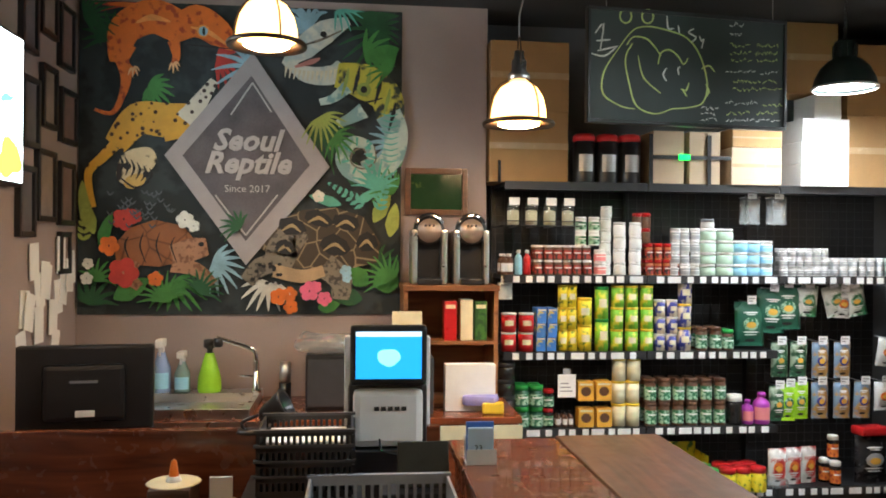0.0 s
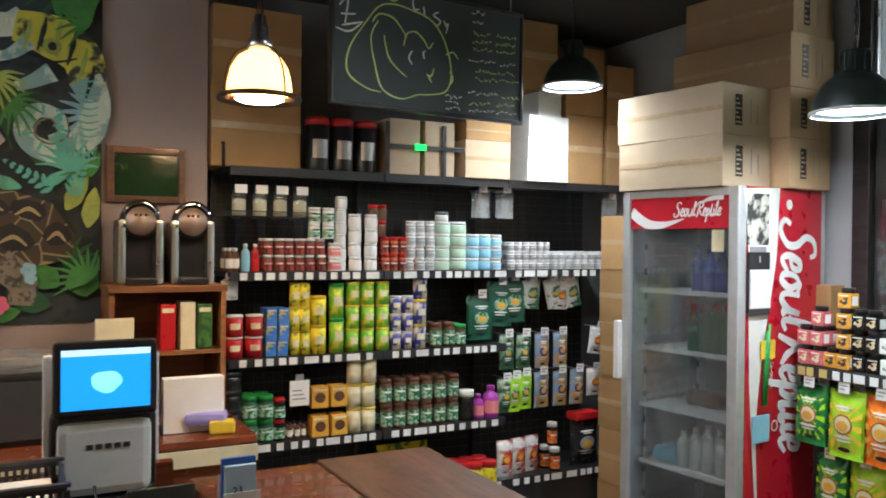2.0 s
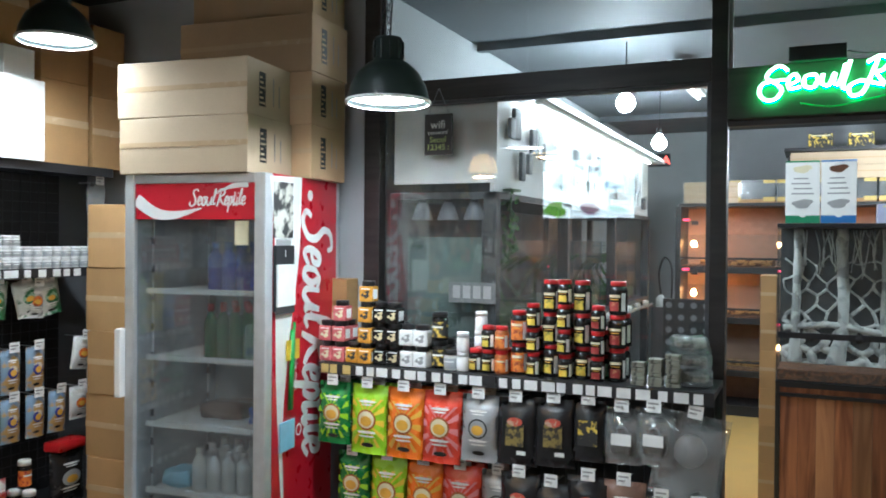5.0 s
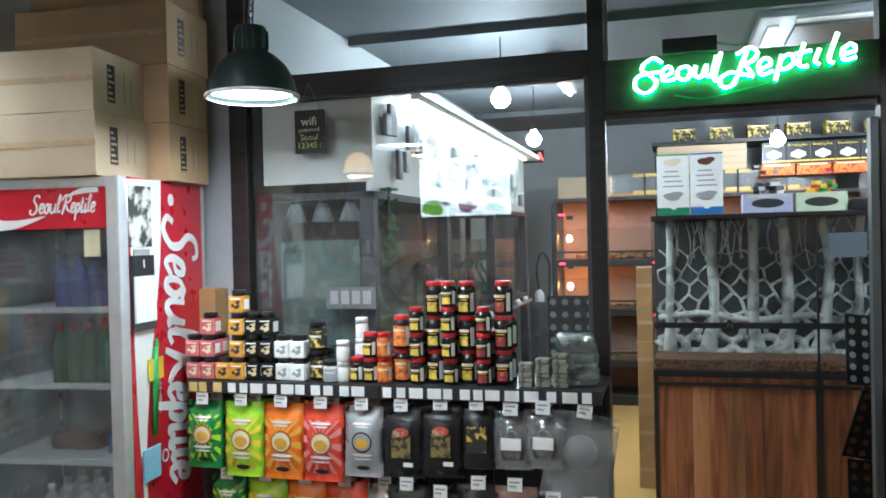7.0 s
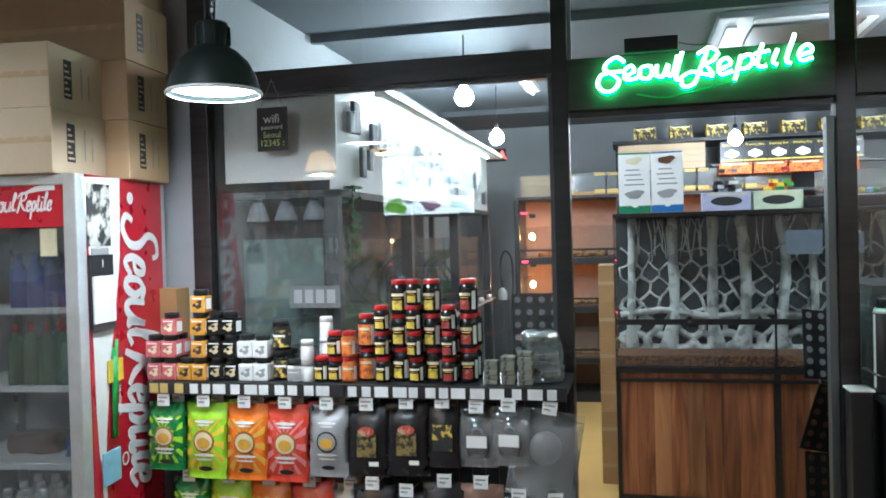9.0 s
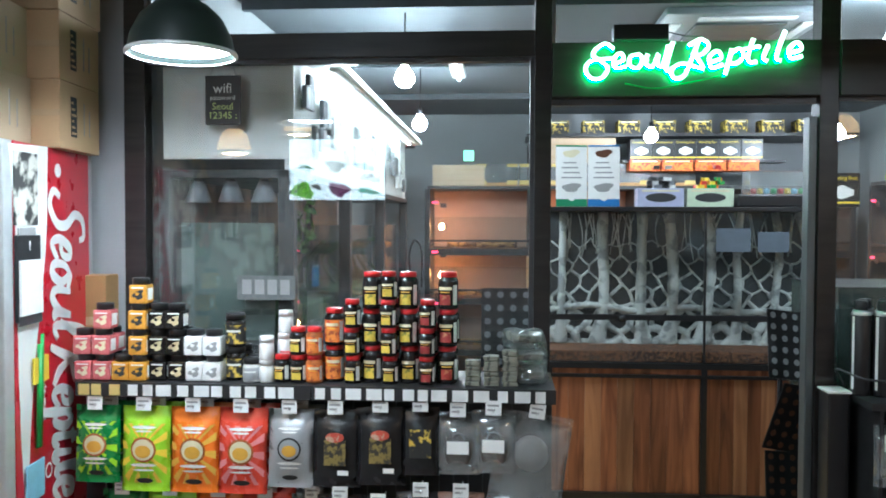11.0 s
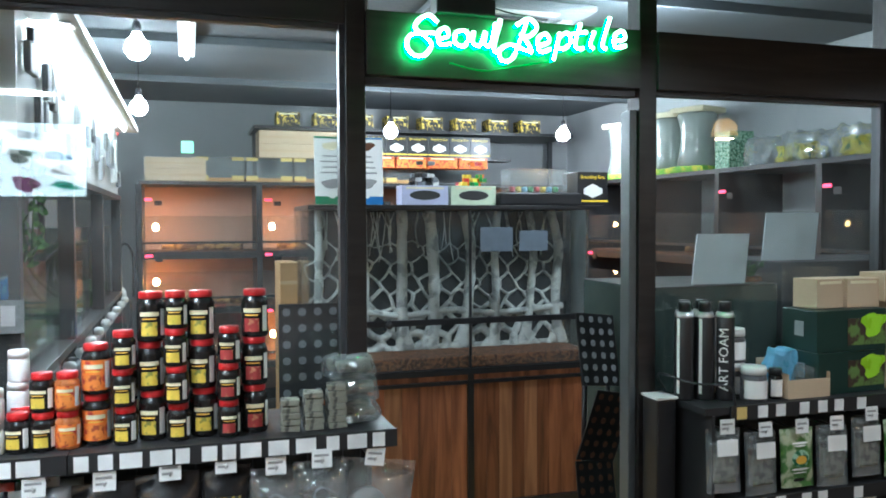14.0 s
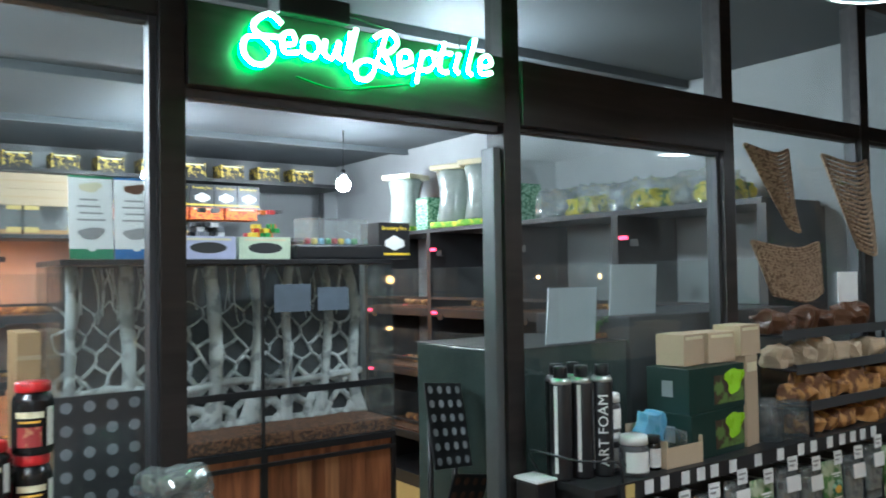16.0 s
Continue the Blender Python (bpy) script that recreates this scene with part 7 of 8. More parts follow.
part("carcass", bm_box(0, .031, 0, TW, .58, .83), BLACKP, tk)
for a, b in ((.027, .903), (.942, TW - .027)):
    n = 9
    for k in range(n):
        w = (b - a) / n
        part("plank", bm_box(a + k * w + .0008, .008, .052, a + (k + 1) * w - .0008, .026 + .0, .744), PLANKL if k in (2, 4) else PLANK, tk)
part("glass_front", bm_box(.01, 0.0, .836, .915, .006, 1.74), TGLASS, tk).visible_shadow = False
part("glass_front", bm_box(.925, 0.0, .836, TW - .01, .006, 1.74), TGLASS, tk).visible_shadow = False
part("glass_side", bm_box(0, .0, .836, .006, .58, 1.74), TGLASS, tk).visible_shadow = False
part("glass_side", bm_box(TW - .006, .0, .836, TW, .58, 1.74), TGLASS, tk).visible_shadow = False
part("mid_post", bm_box(.914, -.006, .836, .926, .012, 1.74), BLACKP, tk)
part("mid_rail", bm_box(0.01, -.012, 1.09, TW - .01, -.001, 1.125, .003), BLACKP, tk)
part("latch", moved(lathe([(0, 0), (.02, 0), (.02, .012), (0, .012)], 14), pose(.44, -.012, 1.1, 90)), BLACKP, tk)
part("lid", bm_box(0, -.01, 1.741, TW, .58, 1.765, .003), BLACKP, tk)
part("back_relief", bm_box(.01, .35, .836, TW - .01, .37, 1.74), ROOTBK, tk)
part("soil", bm_box(.01, .01, .836, TW - .01, .348, .905, .01), SOIL, tk)
r = random.Random(12)
for x in (.1, .37, .6, .8, 1.02, 1.2, 1.43, 1.6):
    bm = tube(smooth_line([(x + r.uniform(-.03, .03), .33, .9), (x, .32, 1.2), (x + r.uniform(-.03, .03), .33, 1.5), (x + r.uniform(-.03, .03), .34, 1.74)], 8), r.uniform(.024, .036), 12)
    for v in bm.verts:
        k = 1 + .9 * max(0, 1.08 - v.co.z) / .18 + .25 * noise.noise(v.co * 14)
        v.co.x = x + (v.co.x - x) * k
    part("root_trunk", bm, ROOT, tk)
def web(x0, x1, z0, z1, dx, dz, thick, thin):
    """A net of roots that join and part, with dark hollows between."""
    nx, nz = int((x1 - x0) / dx), int((z1 - z0) / dz)
    P = {(i, j): (x0 + dx * i + r.uniform(-.3, .3) * dx, .345, min(z0 + dz * (j + (.28 if (i + j) % 2 == 0 else -.28) + r.uniform(-.22, .22)), 1.735)) for i in range(nx + 1) for j in range(nz + 1)}
    for (i, j), p in P.items():
        for q in ([P.get((i + 1, j))] + ([P.get((i, j + 1))] if (i + j) % 2 == 0 else [])):
            if q:
                m = ((p[0] + q[0]) / 2 + r.uniform(-.006, .006), .336, (p[2] + q[2]) / 2 + r.uniform(-.01, .004))
                w0 = thick + (thin - thick) * j / max(nz, 1)
                bm = tube(smooth_line([p, m, q], 3), w0 * r.uniform(.7, 1.25), 7)
                part("root_branch", bm, ROOT, tk)
web(.04, 1.64, 1.15, 1.53, .062, .095, .012, .005)
web(.05, 1.63, .9, 1.1, .07, .1, .026, .018)
for k in range(46):
    x0 = r.uniform(.05, TW - .05)
    z0 = r.uniform(1.42, 1.55)
    part("root_strand", tube(smooth_line([(x0, .345, z0), (x0 + r.uniform(-.03, .03), .338, (z0 + 1.73) / 2), (x0 + r.uniform(-.05, .05), .345, 1.73)], 4), r.uniform(.003, .006), 6), ROOT, tk)
part("root_mound", bm_box(.02, .338, .9, TW - .02, .352, .93), ROOT, tk, "grey knobbly root base")
part("root_ledge", tube(smooth_line([(.03, .32, 1.12), (.3, .31, 1.15), (.6, .32, 1.11), (.9, .31, 1.14), (1.2, .32, 1.11), (TW - .03, .32, 1.14)], 6), .02, 8), ROOT, tk)
for x, w, h in ((.98, .2, .14), (1.22, .18, .12)):
    part("taped_note", bm_box(x, -.003, 1.5, x + w, -.001, 1.5 + h), mat("grey blue film sheet", (.12, .15, .19), .4), tk, "grey blue sheet on the glass")
for k, (x, c) in enumerate(((1.09, mat("deep green header", (.02, .22, .1), .5)), (1.28, mat("deep blue header", (.02, .15, .4), .5)))):
    e = thing("info_sheet", "white folded information sheet with animal pictures", "leaflet", "information sheets", pose(x, 2.0, 1.767, -4, 0, 4 - 8 * k))
    part("sheet", bm_box(-.093, 0, 0, .093, .003, .37), PAPER, e)
    part("band", bm_box(-.093, -.001, 0, .093, -.0002, .045), c, e)
    part("edge", bm_box(-.093, -.001, .36, .093, -.0002, .37), c, e)
    for cz, rx, rz, mm in ((.32, .05, .022, CREAM if k == 0 else BROWN), (.115, .055, .026, GREYINK), (.06, .025, .025, PAPER)):
        part("picture", moved(plate(ellipse(0, cz, rx, rz, 18, 8, .12), .001), Matrix.Translation((0, -.0012, 0))), mm, e)
    for j in range(4):
        part("text_bar", bm_box(-.06 + .012 * (j % 2), -.001, .17 + .03 * j, .06 - .01 * j, -.0002, .178 + .03 * j), GREYINK, e)
for k, (x, c) in enumerate(((1.62, mat("pale violet carton", (.5, .52, .7), .5)), (1.91, mat("pale green carton", (.6, .7, .52), .5)))):
    e = carton_small("pale printed toy carton on the terrarium", .275, .12, .11, c, "toy cartons", INK)
    e.matrix_basis = pose(x, 2.08, 1.767)
    t = thing("brick_toy", ("grey and black" if k == 0 else "red, orange and green") + " toy brick figure on its carton", "toy", "brick toys", pose(x + .01, 2.08, 1.878))
    cols = (GREYP, INK, DARK, PAPER) if k == 0 else (RED, ORANGE, GREEN, YELLOW)
    rr = random.Random(k)
    for j in range(26):
        part("brick", slab(.035, .03, .022, .002), cols[j % 4], t).matrix_basis = pose(rr.uniform(-.07, .07), rr.uniform(-.03, .03), (j // 9) * .023 + (.0 if j < 24 else .07), 0, 0, rr.choice((0, 90, 20)))
e = tagged(part("dark_case", bm_box(2.06, 1.98, 1.767, 2.58, 2.3, 1.84, .01), BLACKP), "long black case on the terrarium", "case")
e = thing("acrylic_box", "clear acrylic box with coloured capsules", "box", "", pose(2.32, 2.1, 1.842))
part("shell", slab(.36, .16, .14), CLEARBAG, e)
for k in range(8):
    part("capsule", lathe([(0, 0), (.018, .004), (.018, .03), (0, .036)], 10), (RED, YELLOW, SKY, GREEN)[k % 4], e).matrix_basis = pose(-.14 + .04 * k, 0, .004)
e = thing("breeding_carton", "black breeding box carton with a white tray picture", "box", "breeding cartons")
part("body", slab(.2, .2, .2, .002), BLACKP, e)
part("picture", moved(plate([(-.06, .07), (0, .045), (.065, .07), (.065, .1), (0, .13), (-.06, .1)], .001), Matrix.Translation((0, -.1, 0))), WHITE, e)
part("stripe", bm_box(-.1, -.102, .02, .1, -.1, .032), YELLOW, e)
words("Breeding Box", .03, YELLOW, e, pose(0, -.1015, .16))
place(e, [pose(2.66, 2.1, 1.767)] + [pose(1.98 + .205 * k, 5.0, 2.27) for k in range(6)])
for k in range(6):
    carton(.1, .3, .24, pose(.895, 2.5, .24 * k, 0, 0, 0), CARDO, False, "brown carton in a tall stack beside the terrarium", "cartons beside the terrarium")


# ---------- inner room: heated vivarium racks ----------
# Peach puts the heat bulbs' warm glow into the rear panel's colour.
PEACH = mat("vivarium lining with painted heat glow", (.55, .33, .24), .8, var=.15)
def vivarium_rack(m, bays, w, label, rows=(.42, .92, 1.4), lit=True, heat=True):
    e = thing("vivarium_rack", label, "rack", "vivarium racks", m)
    W = bays * w
    part("top", bm_box(0, 0, 2.0, W, .55, 2.03), BLACK, e)
    part("rear_panel", bm_box(0, .53, 0, W, .55, 2.0), PEACH if heat else GREYP, e)
    part("kick_plate", bm_box(0, .03, 0, W, .5, .1), BLACK, e)
    for k in range(bays + 1):
        part("upright", bm_box(k * w - .025, 0, 0, k * w + .025, .53, 2.0), BLACK, e)
    for z in rows:
        part("deck", bm_box(0, 0, z - .04, W, .53, z - .01), BLACK, e)
        part("substrate", bm_box(0.03, .03, z - .01, W - .03, .5, z + .03, .008), SOIL, e)
        for k in range(bays):
            x0, x1 = k * w + .026, (k + 1) * w - .026
            part("front_glass", bm_box(x0, .01, z + .02, x1, .016, z + .33), TGLASS, e).visible_shadow = False
            part("front_rail", bm_box(x0, -.008, z + .09, x1, .008, z + .11), BLACK, e)
            part("front_rail", bm_box(x0, -.008, z - .01, x1, .008, z + .02), BLACK, e)
            part("led_display", bm_box(x0 + .02, -.012, z + .46, x0 + .08, -.004, z + .48), LED, e)
            part("controller", bm_box(x0 + .1, -.01, z + .42, x0 + .16, .03, z + .46), BLACKP, e)
            if heat and (k + int(z * 10)) % 3 != 1:
                part("heat_bulb", lathe([(0, 0), (.02, .01), (.028, .035), (.015, .065), (0, .07)], 12), HEAT, e).matrix_basis = pose(x0 + .1, .2, z + .2)
            part("hide_log", tube([(x0 + .15, .3, z + .05), (x1 - .1, .25, z + .06)], .03, 8), BARK, e)
    return e
vivarium_rack(pose(-.05, 4.95, 0), 4, 1.0, "black rack of glass vivariums lit by orange heat bulbs")
vivarium_rack(pose(3.82, 4.3, 0, 0, 0, -90), 4, .95, "black rack of dim glass vivariums along the side wall", heat=False)
for k in range(5):
    b = thing("display_case", "clear plastic enclosure box with yellow corner labels", "enclosure", "plastic enclosures", pose(.62 + .42 * k, 5.1, 2.032))
    part("shell", slab(.4, .3, .21), CLEARBAG, b)
    part("base", slab(.402, .302, .03), CARDO, b)
    for sx in (-1, 1):
        part("label", bm_box(sx * .15 - .05, -.153, .012, sx * .15 + .05, -.151, .05), YTAG, b)
        part("label", bm_box(sx * .15 - .05, -.153, .18, sx * .15 + .05, -.151, .21), YTAG, b)
for k in range(2):
    carton(.8, .35, .12, pose(1.35, 5.12, 2.245 + .121 * k), CARD2, False, "long flat brown carton on the rack", "cartons on the rack")
    carton(.5, .35, .1, pose(.25, 5.12, 2.032 + .101 * k), CARD2, False, "flat brown carton on the rack", "cartons on the rack")
e = tagged(part("upper_shelf", bm_box(.9, 4.85, 2.49, 3.95, 5.5, 2.52), BLACK), "black upper shelf on the back rack", "shelf")
for x in (.92, 3.9):
    tagged(part("shelf_post", bm_box(x, 5.3, 2.03, x + .04, 5.34, 2.49), BLACK), "black shelf post on the rack", "post", "shelf posts")
b = carton_small("yellow and black printed carton on the upper shelf", .2, .2, .12, YLABEL, "upper shelf cartons")
place(b, [pose(1.2 + .33 * k, 4.97, 2.522) for k in range(8)])
place(carton_small("red and yellow printed carton behind the toys", .28, .2, .1, OLABEL, "printed cartons"), [pose(2.0 + .3 * k, 4.8 + .1, 2.245 - .08) for k in range(4)])
e = tagged(part("carton_riser", bm_box(1.8, 4.86, 2.245, 3.3, 5.05, 2.268), BLACK), "black riser board on the enclosures", "board")
e = thing("wall_clock", "red digital wall clock showing 9:37", "clock", "", pose(-.42, 5.8, 2.54))
part("case", bm_box(-.16, -.03, -.07, .16, 0, .07, .004), BLACKP, e)
words("937 A", .13, glow("red digits", (1, .08, .06), 6), e, pose(0, -.033, -.045))
e = thing("exit_sign", "small green exit light", "sign", "", pose(.35, 4.94, 2.27))
part("panel", slab(.1, .03, .1, .004), glow("pale green sign", (.3, 1, .6), 1.5), e)
e = thing("fogger_bottle", "white spray bottle with a black hose on the rack end", "bottle", "", pose(-.2, 4.9, 0))
part("stand", slab(.16, .16, 1.02, .005), DARK, e)
part("bottle", lathe([(0, 1.02), (.045, 1.02), (.045, 1.1), (.015, 1.14), (0, 1.14)], 16), WHITE, e)
part("hose", tube(smooth_line([(0, 0, 1.14), (-.02, 0, 1.35), (.03, 0, 1.5), (.1, 0, 1.4), (.1, 0, 1.05)], 6), .01, 8), BLACKP, e)
tb = thing("storage_tub", "large clear plastic storage tub with a yellow green base", "tub", "large storage tubs")
part("shell", lathe([(0, .04), (.14, .04), (.15, .06), (.125, .2), (.125, .32), (.15, .42), (.14, .44), (0, .44)], 8), mat("milky clear plastic", (.27, .31, .29), .2, coat=.5), tb)
part("base", slab(.29, .29, .045, .01), GYLABEL, tb, "yellow green base")
part("lid", slab(.29, .29, .04, .01, .44), CREAM, tb, "pale lid")
place(tb, [pose(3.98, y, 2.032, 0, 0, 20) for y in (3.9, 3.2, 2.85)])
place(carton_small("green and yellow printed carton on the side rack", .16, .2, .26, GLABEL, "side rack cartons"), [pose(4.0, 3.55, 2.032, 0, 0, -90), pose(4.0, 2.45, 2.032, 0, 0, -90)])
place(crumple("clear bag of moss on the side rack", .3, .3, .18, pose(4.0, 2.0, 2.032), CLEARBAG, .04, 5), [pose(4.0, 2.02 - .36 * k, 2.032, 0, 0, 30 * k) for k in range(4)])
place(crumple("yellow bag of substrate on the side rack", .22, .24, .12, pose(4.05, 2.0, 2.032), YGLABEL, .03, 6), [pose(4.1, 1.9 - .5 * k, 2.04, 0, 0, 40 * k) for k in range(3)])


# ---------- right display shelf before the window ----------
rs = thing("window_shelf", "black steel display shelf with price rail", "shelf")
s = part("shelf_board", join(bm_box(1.86, -.25, 1.065, 4.8, -.012, 1.088), bm_box(1.95, -.258, 1.045, 4.8, -.251, 1.092)), BLACK, rs)
x, r = 1.97, random.Random(4)
while x < 4.7:
    part("price_card", bm_box(x, -.2605, 1.049, x + .036, -.2585, 1.087), YTAG if x < 2.0 else tagm, s)
    x += r.uniform(.06, .14)
s2 = part("shelf_board", join(bm_box(1.9, -.27, .775, 4.8, -.032, .797), bm_box(1.9, -.277, .757, 4.8, -.271, .801)), BLACK, rs)
x = 1.93
while x < 4.7:
    part("price_card", bm_box(x, -.2795, .76, x + .036, -.2775, .798), tagm, s2)
    x += r.uniform(.055, .15)
part("end_panel", bm_box(1.885, -.25, .2, 1.897, -.03, 1.064), BLACK, rs)
part("guard_rail", tube(smooth_line([(1.87, -.02, 1.1), (1.84, -.02, 1.16), (1.85, -.2, 1.16), (1.95, -.25, 1.15), (1.97, -.25, 1.09)], 4), .004, 6), BLACK, rs)
part("back_panel", bm_box(1.88, -.03, 0, 4.8, -.016, 1.064), BLACK, rs)
part("base", bm_box(1.88, -.26, 0, 4.8, -.04, .2), BLACK, rs)
e = tagged(part("corner_cap", bm_box(1.78, -.11, 0, 1.85, -.02, 1.09, .006), BLACKP), "black corner post with a white cap", "post")
part("cap", bm_box(1.775, -.115, 1.091, 1.855, -.015, 1.1, .004), WHITE, e, "white plastic cap")
cn = thing("foam_can", "tall black spray can with white lettering", "can", "foam cans")
part("body", lathe([(0, 0), (.03, 0), (.031, .006), (.031, .27), (.024, .285), (0, .285)], 24), BLACKP, cn)
part("collar", lathe([(.0305, .268), (.0318, .27), (.026, .286), (.02, .286)], 24), STEEL, cn)
part("cap", lathe([(0, .318), (.018, .318), (.02, .312), (.02, .286), (0, .286)], 16), BLACKP, cn)
part("stripe", lathe([(.0316, .02), (.0316, .265)], 4, 195, 215), WHITE, cn)
cans = place(cn, [pose(1.885 + .063 * k, -.1 - .02 * k, 1.089, 0, 0, 12 * k - 6) for k in range(3)] + [pose(1.92 + .068 * k, -.045, 1.089, 0, 0, 10) for k in range(2)])
words("ART FOAM", .042, WHITE, cans[2], pose(.012, -.0325, .03) @ pose(0, 0, 0, 0, -90, 0), align="LEFT")
cans[2].matrix_basis = pose(2.011, -.14, 1.089, 0, 0, -38)
w = jar("grey tub with a white lid and label", .042, .112, mat("smoky grey tub", (.1, .1, .11), .3), WHITE, PAPER, "white lidded tubs", .026)
place(w, [pose(2.085, -.19, 1.089, 0, 0, 20), pose(2.07, -.1, 1.089, 0, 0, 20), pose(2.07, -.1, 1.202, 0, 0, 15), pose(2.1, -.1, 1.28, 0, 0, 25)][:3])
place(jar("small black bottle with a white label", .022, .1, JARBLACK, BLACKP, PAPER, "small black bottles", .02), [pose(2.17, -.19, 1.089, 0, 0, 25), pose(2.155, -.13, 1.089)])
e = tagged(part("card_tray", join(bm_box(2.2, -.22, 1.089, 2.36, -.216, 1.15), bm_box(2.2, -.06, 1.089, 2.36, -.056, 1.2), bm_box(2.196, -.22, 1.089, 2.2, -.056, 1.17), bm_box(2.36, -.22, 1.089, 2.364, -.056, 1.17), bm_box(2.2, -.216, 1.089, 2.36, -.06, 1.093)), CARD2), "open cardboard tray of small packs", "tray")
crumple("light blue plastic packet in the tray", .12, .06, .12, pose(2.25, -.09, 1.12, 10, 8, 10), mat("light blue film", (.2, .5, .75), .3), .015, 2)
crumple("clear wrapped packet on the shelf", .11, .08, .09, pose(2.33, -.16, 1.1, 0, 0, 20), CLEARBAG, .02, 3)
gb = thing("plant_lamp_carton", "dark green carton with a plant picture", "box", "dark green cartons")
part("body", slab(.3, .16, .14, .002), mat("dark green carton", (.012, .035, .028), .4), gb)
part("picture", bm_box(-.02, -.0815, .02, .145, -.08, .11), spotted("plant picture", (.12, .2, .05), (.05, .03, .02), 22, .5), gb)
part("foliage", moved(plate(ellipse(.09, .09, .05, .04, 18, 10, .2), .001), Matrix.Translation((0, -.0815, 0))), LIME, gb)
part("code_patch", bm_box(-.152, -.02, .05, -.15, .02, .1), SILVER, gb)
place(gb, [pose(2.47, -.12, 1.089, 0, 0, 4), pose(2.47, -.12, 1.23, 0, 0, 2)])
place(carton_small("tan kraft carton on the window shelf", .09, .1, .3, CARD2, "kraft cartons"), [pose(2.68, -.13, 1.089, 0, 0, 10), pose(2.5, -.06, 1.372), pose(2.62, -.05, 1.39, 0, 0, 5)][:1])
place(carton_small("small tan kraft carton on the green cartons", .13, .1, .1, CARD2, "kraft cartons"), [pose(2.42, -.1, 1.372, 0, 0, 8), pose(2.56, -.11, 1.372, 0, 0, -4), pose(2.68, -.13, 1.39, 0, 0, 6)])
place(jar("clear glass jar on the window shelf", .045, .13, JGLASS, JGLASS, None, "clear glass jars", .02), [pose(2.8, -.17, 1.089), pose(2.87, -.1, 1.089), pose(2.9, -.2, 1.089)])
st = thing("stepped_rack", "black stepped wire rack for bark pieces", "rack", "", pose(3.3, -.13, 1.089))
for k in range(3):
    part("tray", bm_box(-.35, -.1 + .05 * k, .1 + .12 * k, .6, 0.0 + .05 * k, .106 + .12 * k), BLACK, st)
    part("tray_lip", bm_box(-.35, -.104 + .05 * k, .09 + .12 * k, .6, -.101 + .05 * k, .125 + .12 * k), DARK, st)
for x in (-.34, .59):
    part("leg", bm_box(x, .1, 0, x + .012, .112, .35), BLACK, st)
    part("leg", bm_box(x, -.1, 0, x + .012, -.088, .1), BLACK, st)
r = random.Random(21)
for k in range(26):
    tier = k % 4
    h = r.uniform(.05, .1)
    bm = slab(r.uniform(.09, .17), .09, h, .02)
    bmesh.ops.subdivide_edges(bm, edges=bm.edges[:], cuts=2, use_grid_fill=True)
    for v in bm.verts:
        v.co += .022 * noise.noise_vector(v.co * 22 + Vector((k * 3, 0, 0)))
        v.co.z = max(v.co.z, 0)
    zz, ybase = ((1.09, -.17) if tier == 0 else (1.197 + .12 * (tier - 1), -.16 + .05 * tier - .03))
    tagged(part("bark_piece", bm, (BARK, BARK, CARD2, BROWN)[k % 4]), "piece of orange brown bark on the rack", "bark", "bark pieces").matrix_basis = pose(3.0 + .12 * (k // 4) + r.uniform(-.02, .02), ybase, zz, 0, 0, r.uniform(-30, 30))
p = pouch("clear packet of dried moss hanging under the shelf", .12, .2, CLEARBAG, None, "shelf packets", .05)
part("filling", slab(.08, .025, .12, .01, -.17), STONE, p)
part("label", bm_box(-.035, -.03, -.08, .035, -.027, -.03), PAPER, p)
place(p, [pose(1.93 + .14 * k, -.24, 1.02 - .02 * (k % 2), -3, 0, 4 * (k % 3 - 1)) for k in range(16) if k % 3 != 2])
p = pouch("green printed packet hanging under the shelf", .13, .19, spotted("pale green packet film", (.4, .45, .3), (.08, .2, .05), 18, .5, .3), GLABEL, "shelf packets", .04)
place(p, [pose(1.93 + .14 * k, -.24, 1.0, -3) for k in range(16) if k % 3 == 2])
p = pouch("brown packet hanging in the lower row", .14, .22, mat("brown film", (.16, .09, .06), .3, bump=.2), RLABEL, "shelf packets", .05)
place(p, [pose(1.98 + .17 * k, -.24, .72, -3) for k in range(14)])
# woven hammocks on the third window
def hammock(pts, m, label):
    """A woven jute piece: cords across an outline given by its two edges."""
    (a0, a1), (b0, b1) = pts
    e = thing("jute_hammock", label, "hammock", "jute hammocks", m)
    n = 20
    for k in range(n):
        t = k / (n - 1)
        p, q = Vector(a0).lerp(Vector(a1), t), Vector(b0).lerp(Vector(b1), t)
        mid = (p + q) / 2 + Vector((0, -.03, -.03))
        part("cord", tube(smooth_line([p, mid, q], 5), .0072, 6), JUTE, e)
    part("edge_rope", tube([a0, a1], .008, 6), JUTE, e)
    part("edge_rope", tube([b0, b1], .008, 6), JUTE, e)
    part("web", bm_box(-.002, -.002, -.002, .002, .002, .002), JUTE, e)
    return e
hammock((((2.92, -.02, 2.14), (3.2, -.02, 1.84)), ((3.2, -.02, 2.14), (3.24, -.02, 1.86))), pose(0, 0, 0), "triangular woven jute hammock on the window")
hammock((((3.45, -.02, 2.14), (3.72, -.02, 1.76)), ((3.8, -.02, 2.14), (3.86, -.02, 1.76))), pose(0, 0, 0), "woven jute hammock hanging on the window")
hammock((((2.95, -.02, 1.78), (3.08, -.02, 1.58)), ((3.4, -.02, 1.78), (3.42, -.02, 1.58))), pose(0, 0, 0), "sagging woven jute ladder hammock on the window")
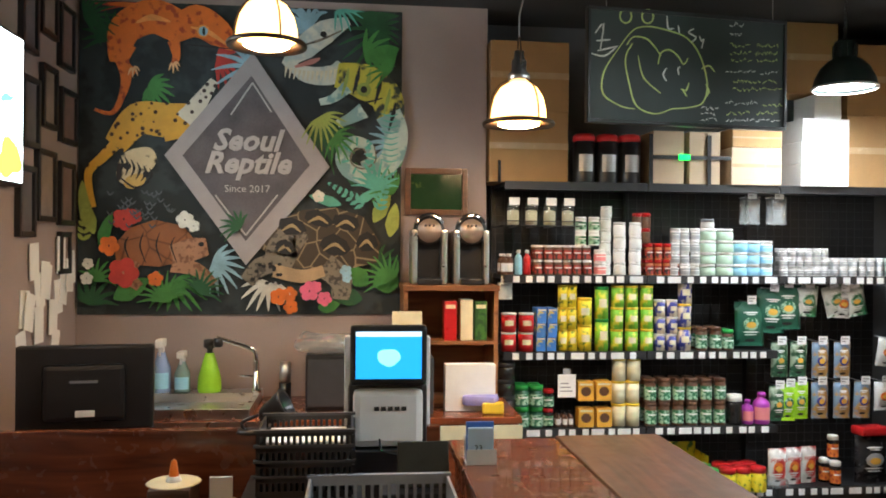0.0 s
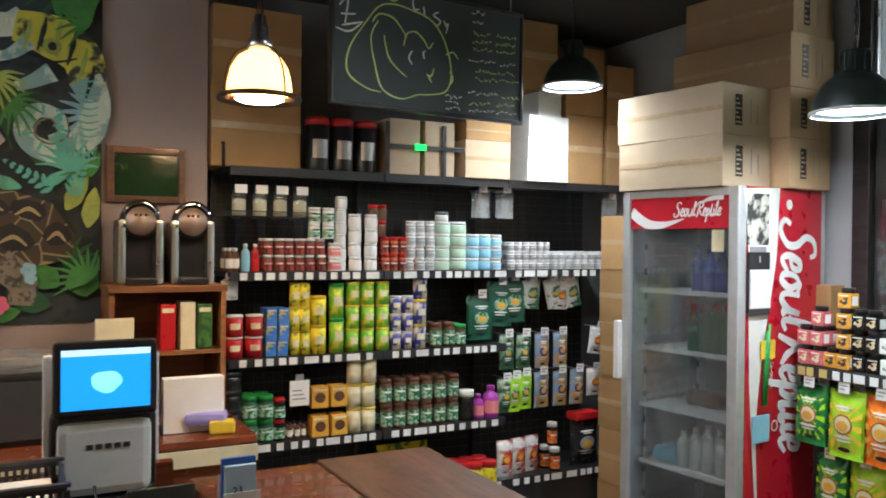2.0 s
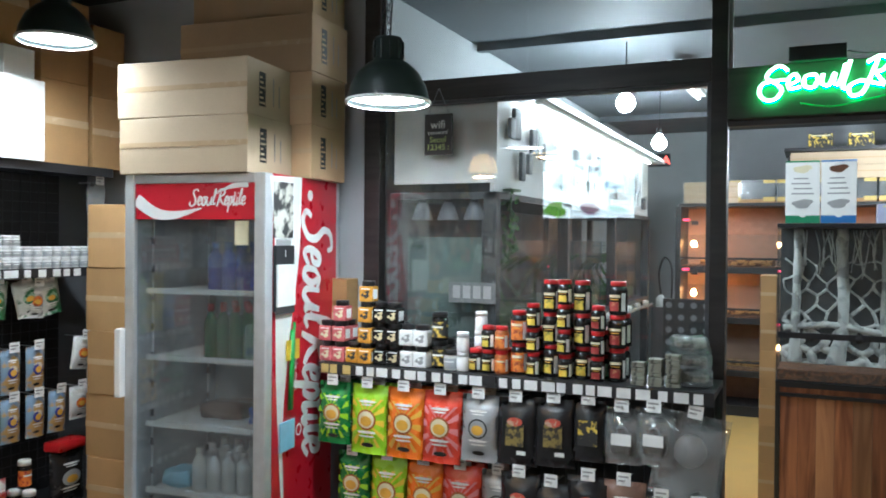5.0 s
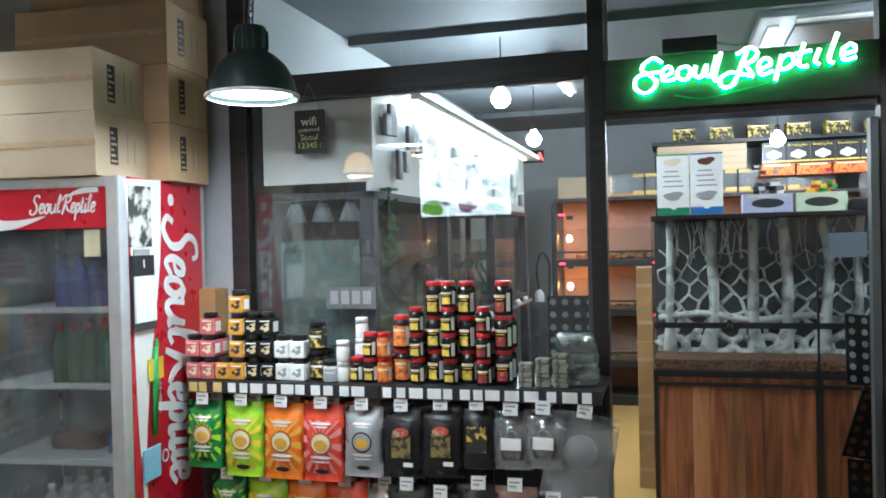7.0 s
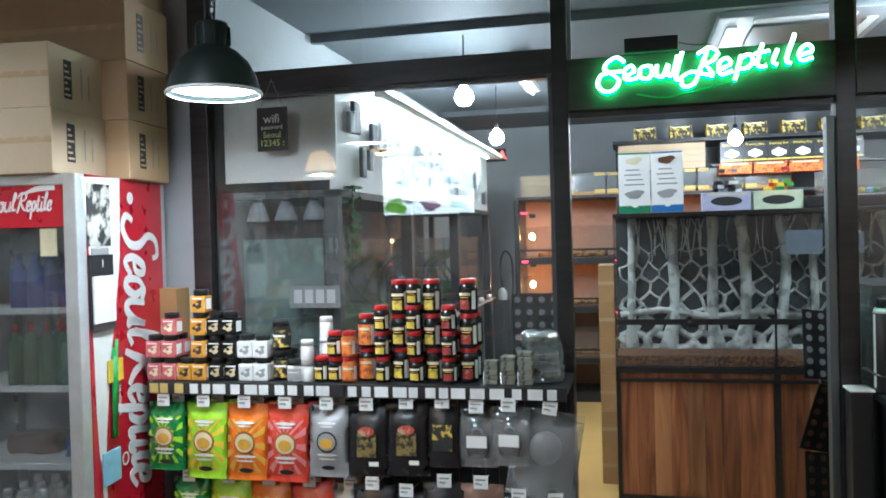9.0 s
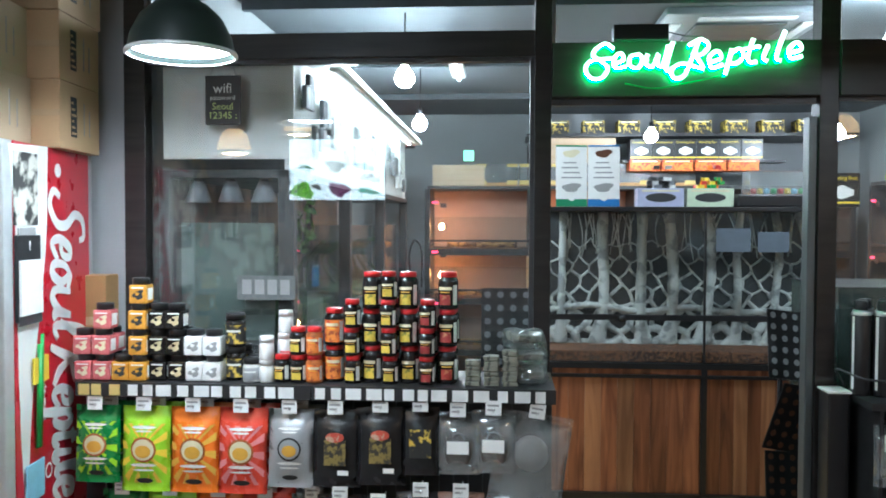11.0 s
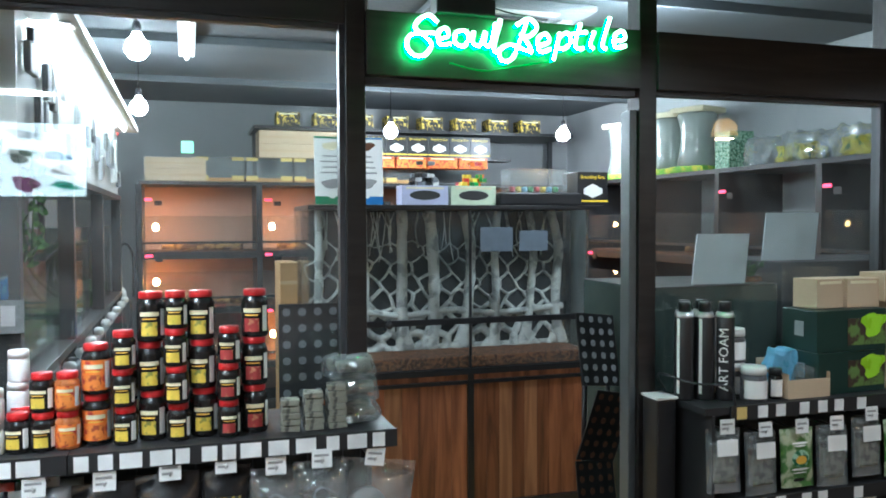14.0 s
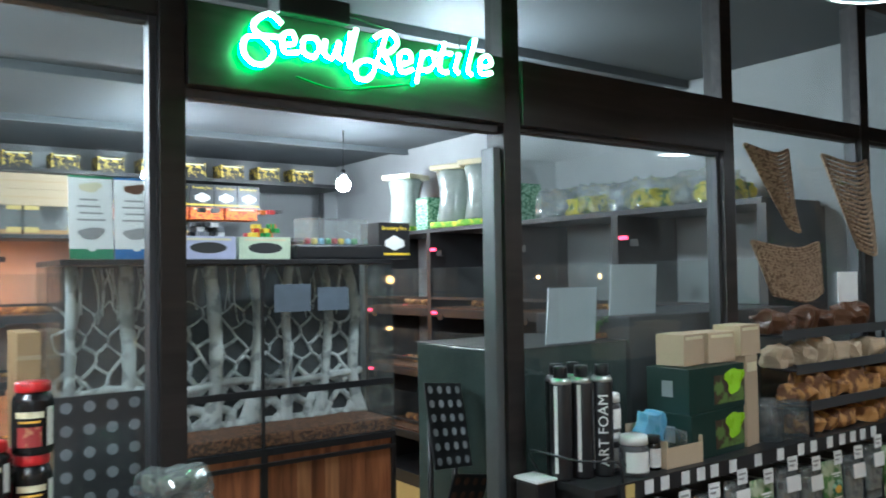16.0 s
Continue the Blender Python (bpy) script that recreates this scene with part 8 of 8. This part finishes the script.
e = tagged(part("window_notice", bm_box(3.63, .026, 1.53, 3.79, .03, 1.66), PAPER), "white paper notice on the window", "notice")
# white boards and tanks behind the second window
for k, (x, z, w, h) in enumerate(((2.28, 1.43, .235, .19), (2.6, 1.515, .25, .185))):
    e = tagged(part("white_board", plate([(-w / 2, 0), (w / 2, 0), (w / 2 + .035, h), (-w / 2 + .035, h)], .006), mat("pale grey board %d" % k, (.5, .57, .6), .3)), "pale grey board leaning behind the window", "board", "leaning boards")
    e.matrix_basis = pose(x - .02, .24, z + .002, -6, 0, 0)
e = tagged(part("green_tank", bm_box(1.93, .2, 0, 2.5, .7, 1.428, .006), mat("murky green tank glass", (.04, .06, .054), .2, var=.3, scale=4)), "dark murky green tank behind the window", "tank")
part("rim", bm_box(1.925, .195, 1.4285, 2.505, .705, 1.4295), BLACKP, e, "black rim")
e = tagged(part("black_cabinet", bm_box(2.52, .2, 0, 3.6, .7, 1.512, .008), DARK), "black equipment cabinet behind the window", "cabinet")
e = thing("potted_grass", "small green grass plant on the tank", "plant", "", pose(2.46, .35, 1.43))
part("pot", slab(.1, .1, .02, .004), SOIL, e)
for k in range(40):
    a = r.uniform(0, 6.28)
    part("blade", tube([(.03 * math.cos(a), .03 * math.sin(a), .015), (.06 * math.cos(a), .05 * math.sin(a), .06), (.09 * math.cos(a), .07 * math.sin(a), r.uniform(.05, .09))], .0025, 4), LEAF, e)
e = thing("potted_palm", "leafy green potted plant beside the windows", "plant", "", pose(4.2, -.5, 0))
part("pot", lathe([(0, 0), (.13, 0), (.17, .3), (.155, .3), (.14, .27), (0, .27)], 24), BROWN, e)
part("trunk", tube([(0, 0, .26), (.02, 0, .9), (0, .02, 1.5)], .02, 8), BARK, e)
for k in range(110):
    a, zz, l = r.uniform(0, 6.28), r.uniform(.8, 1.75), r.uniform(.1, .3)
    part("leaf", plate(ellipse(0, .06, .03, .07, 8), .001), LEAF, e).matrix_basis = pose(l * math.cos(a), l * math.sin(a), zz, r.uniform(-60, 60), r.uniform(-50, 50), r.uniform(0, 360))
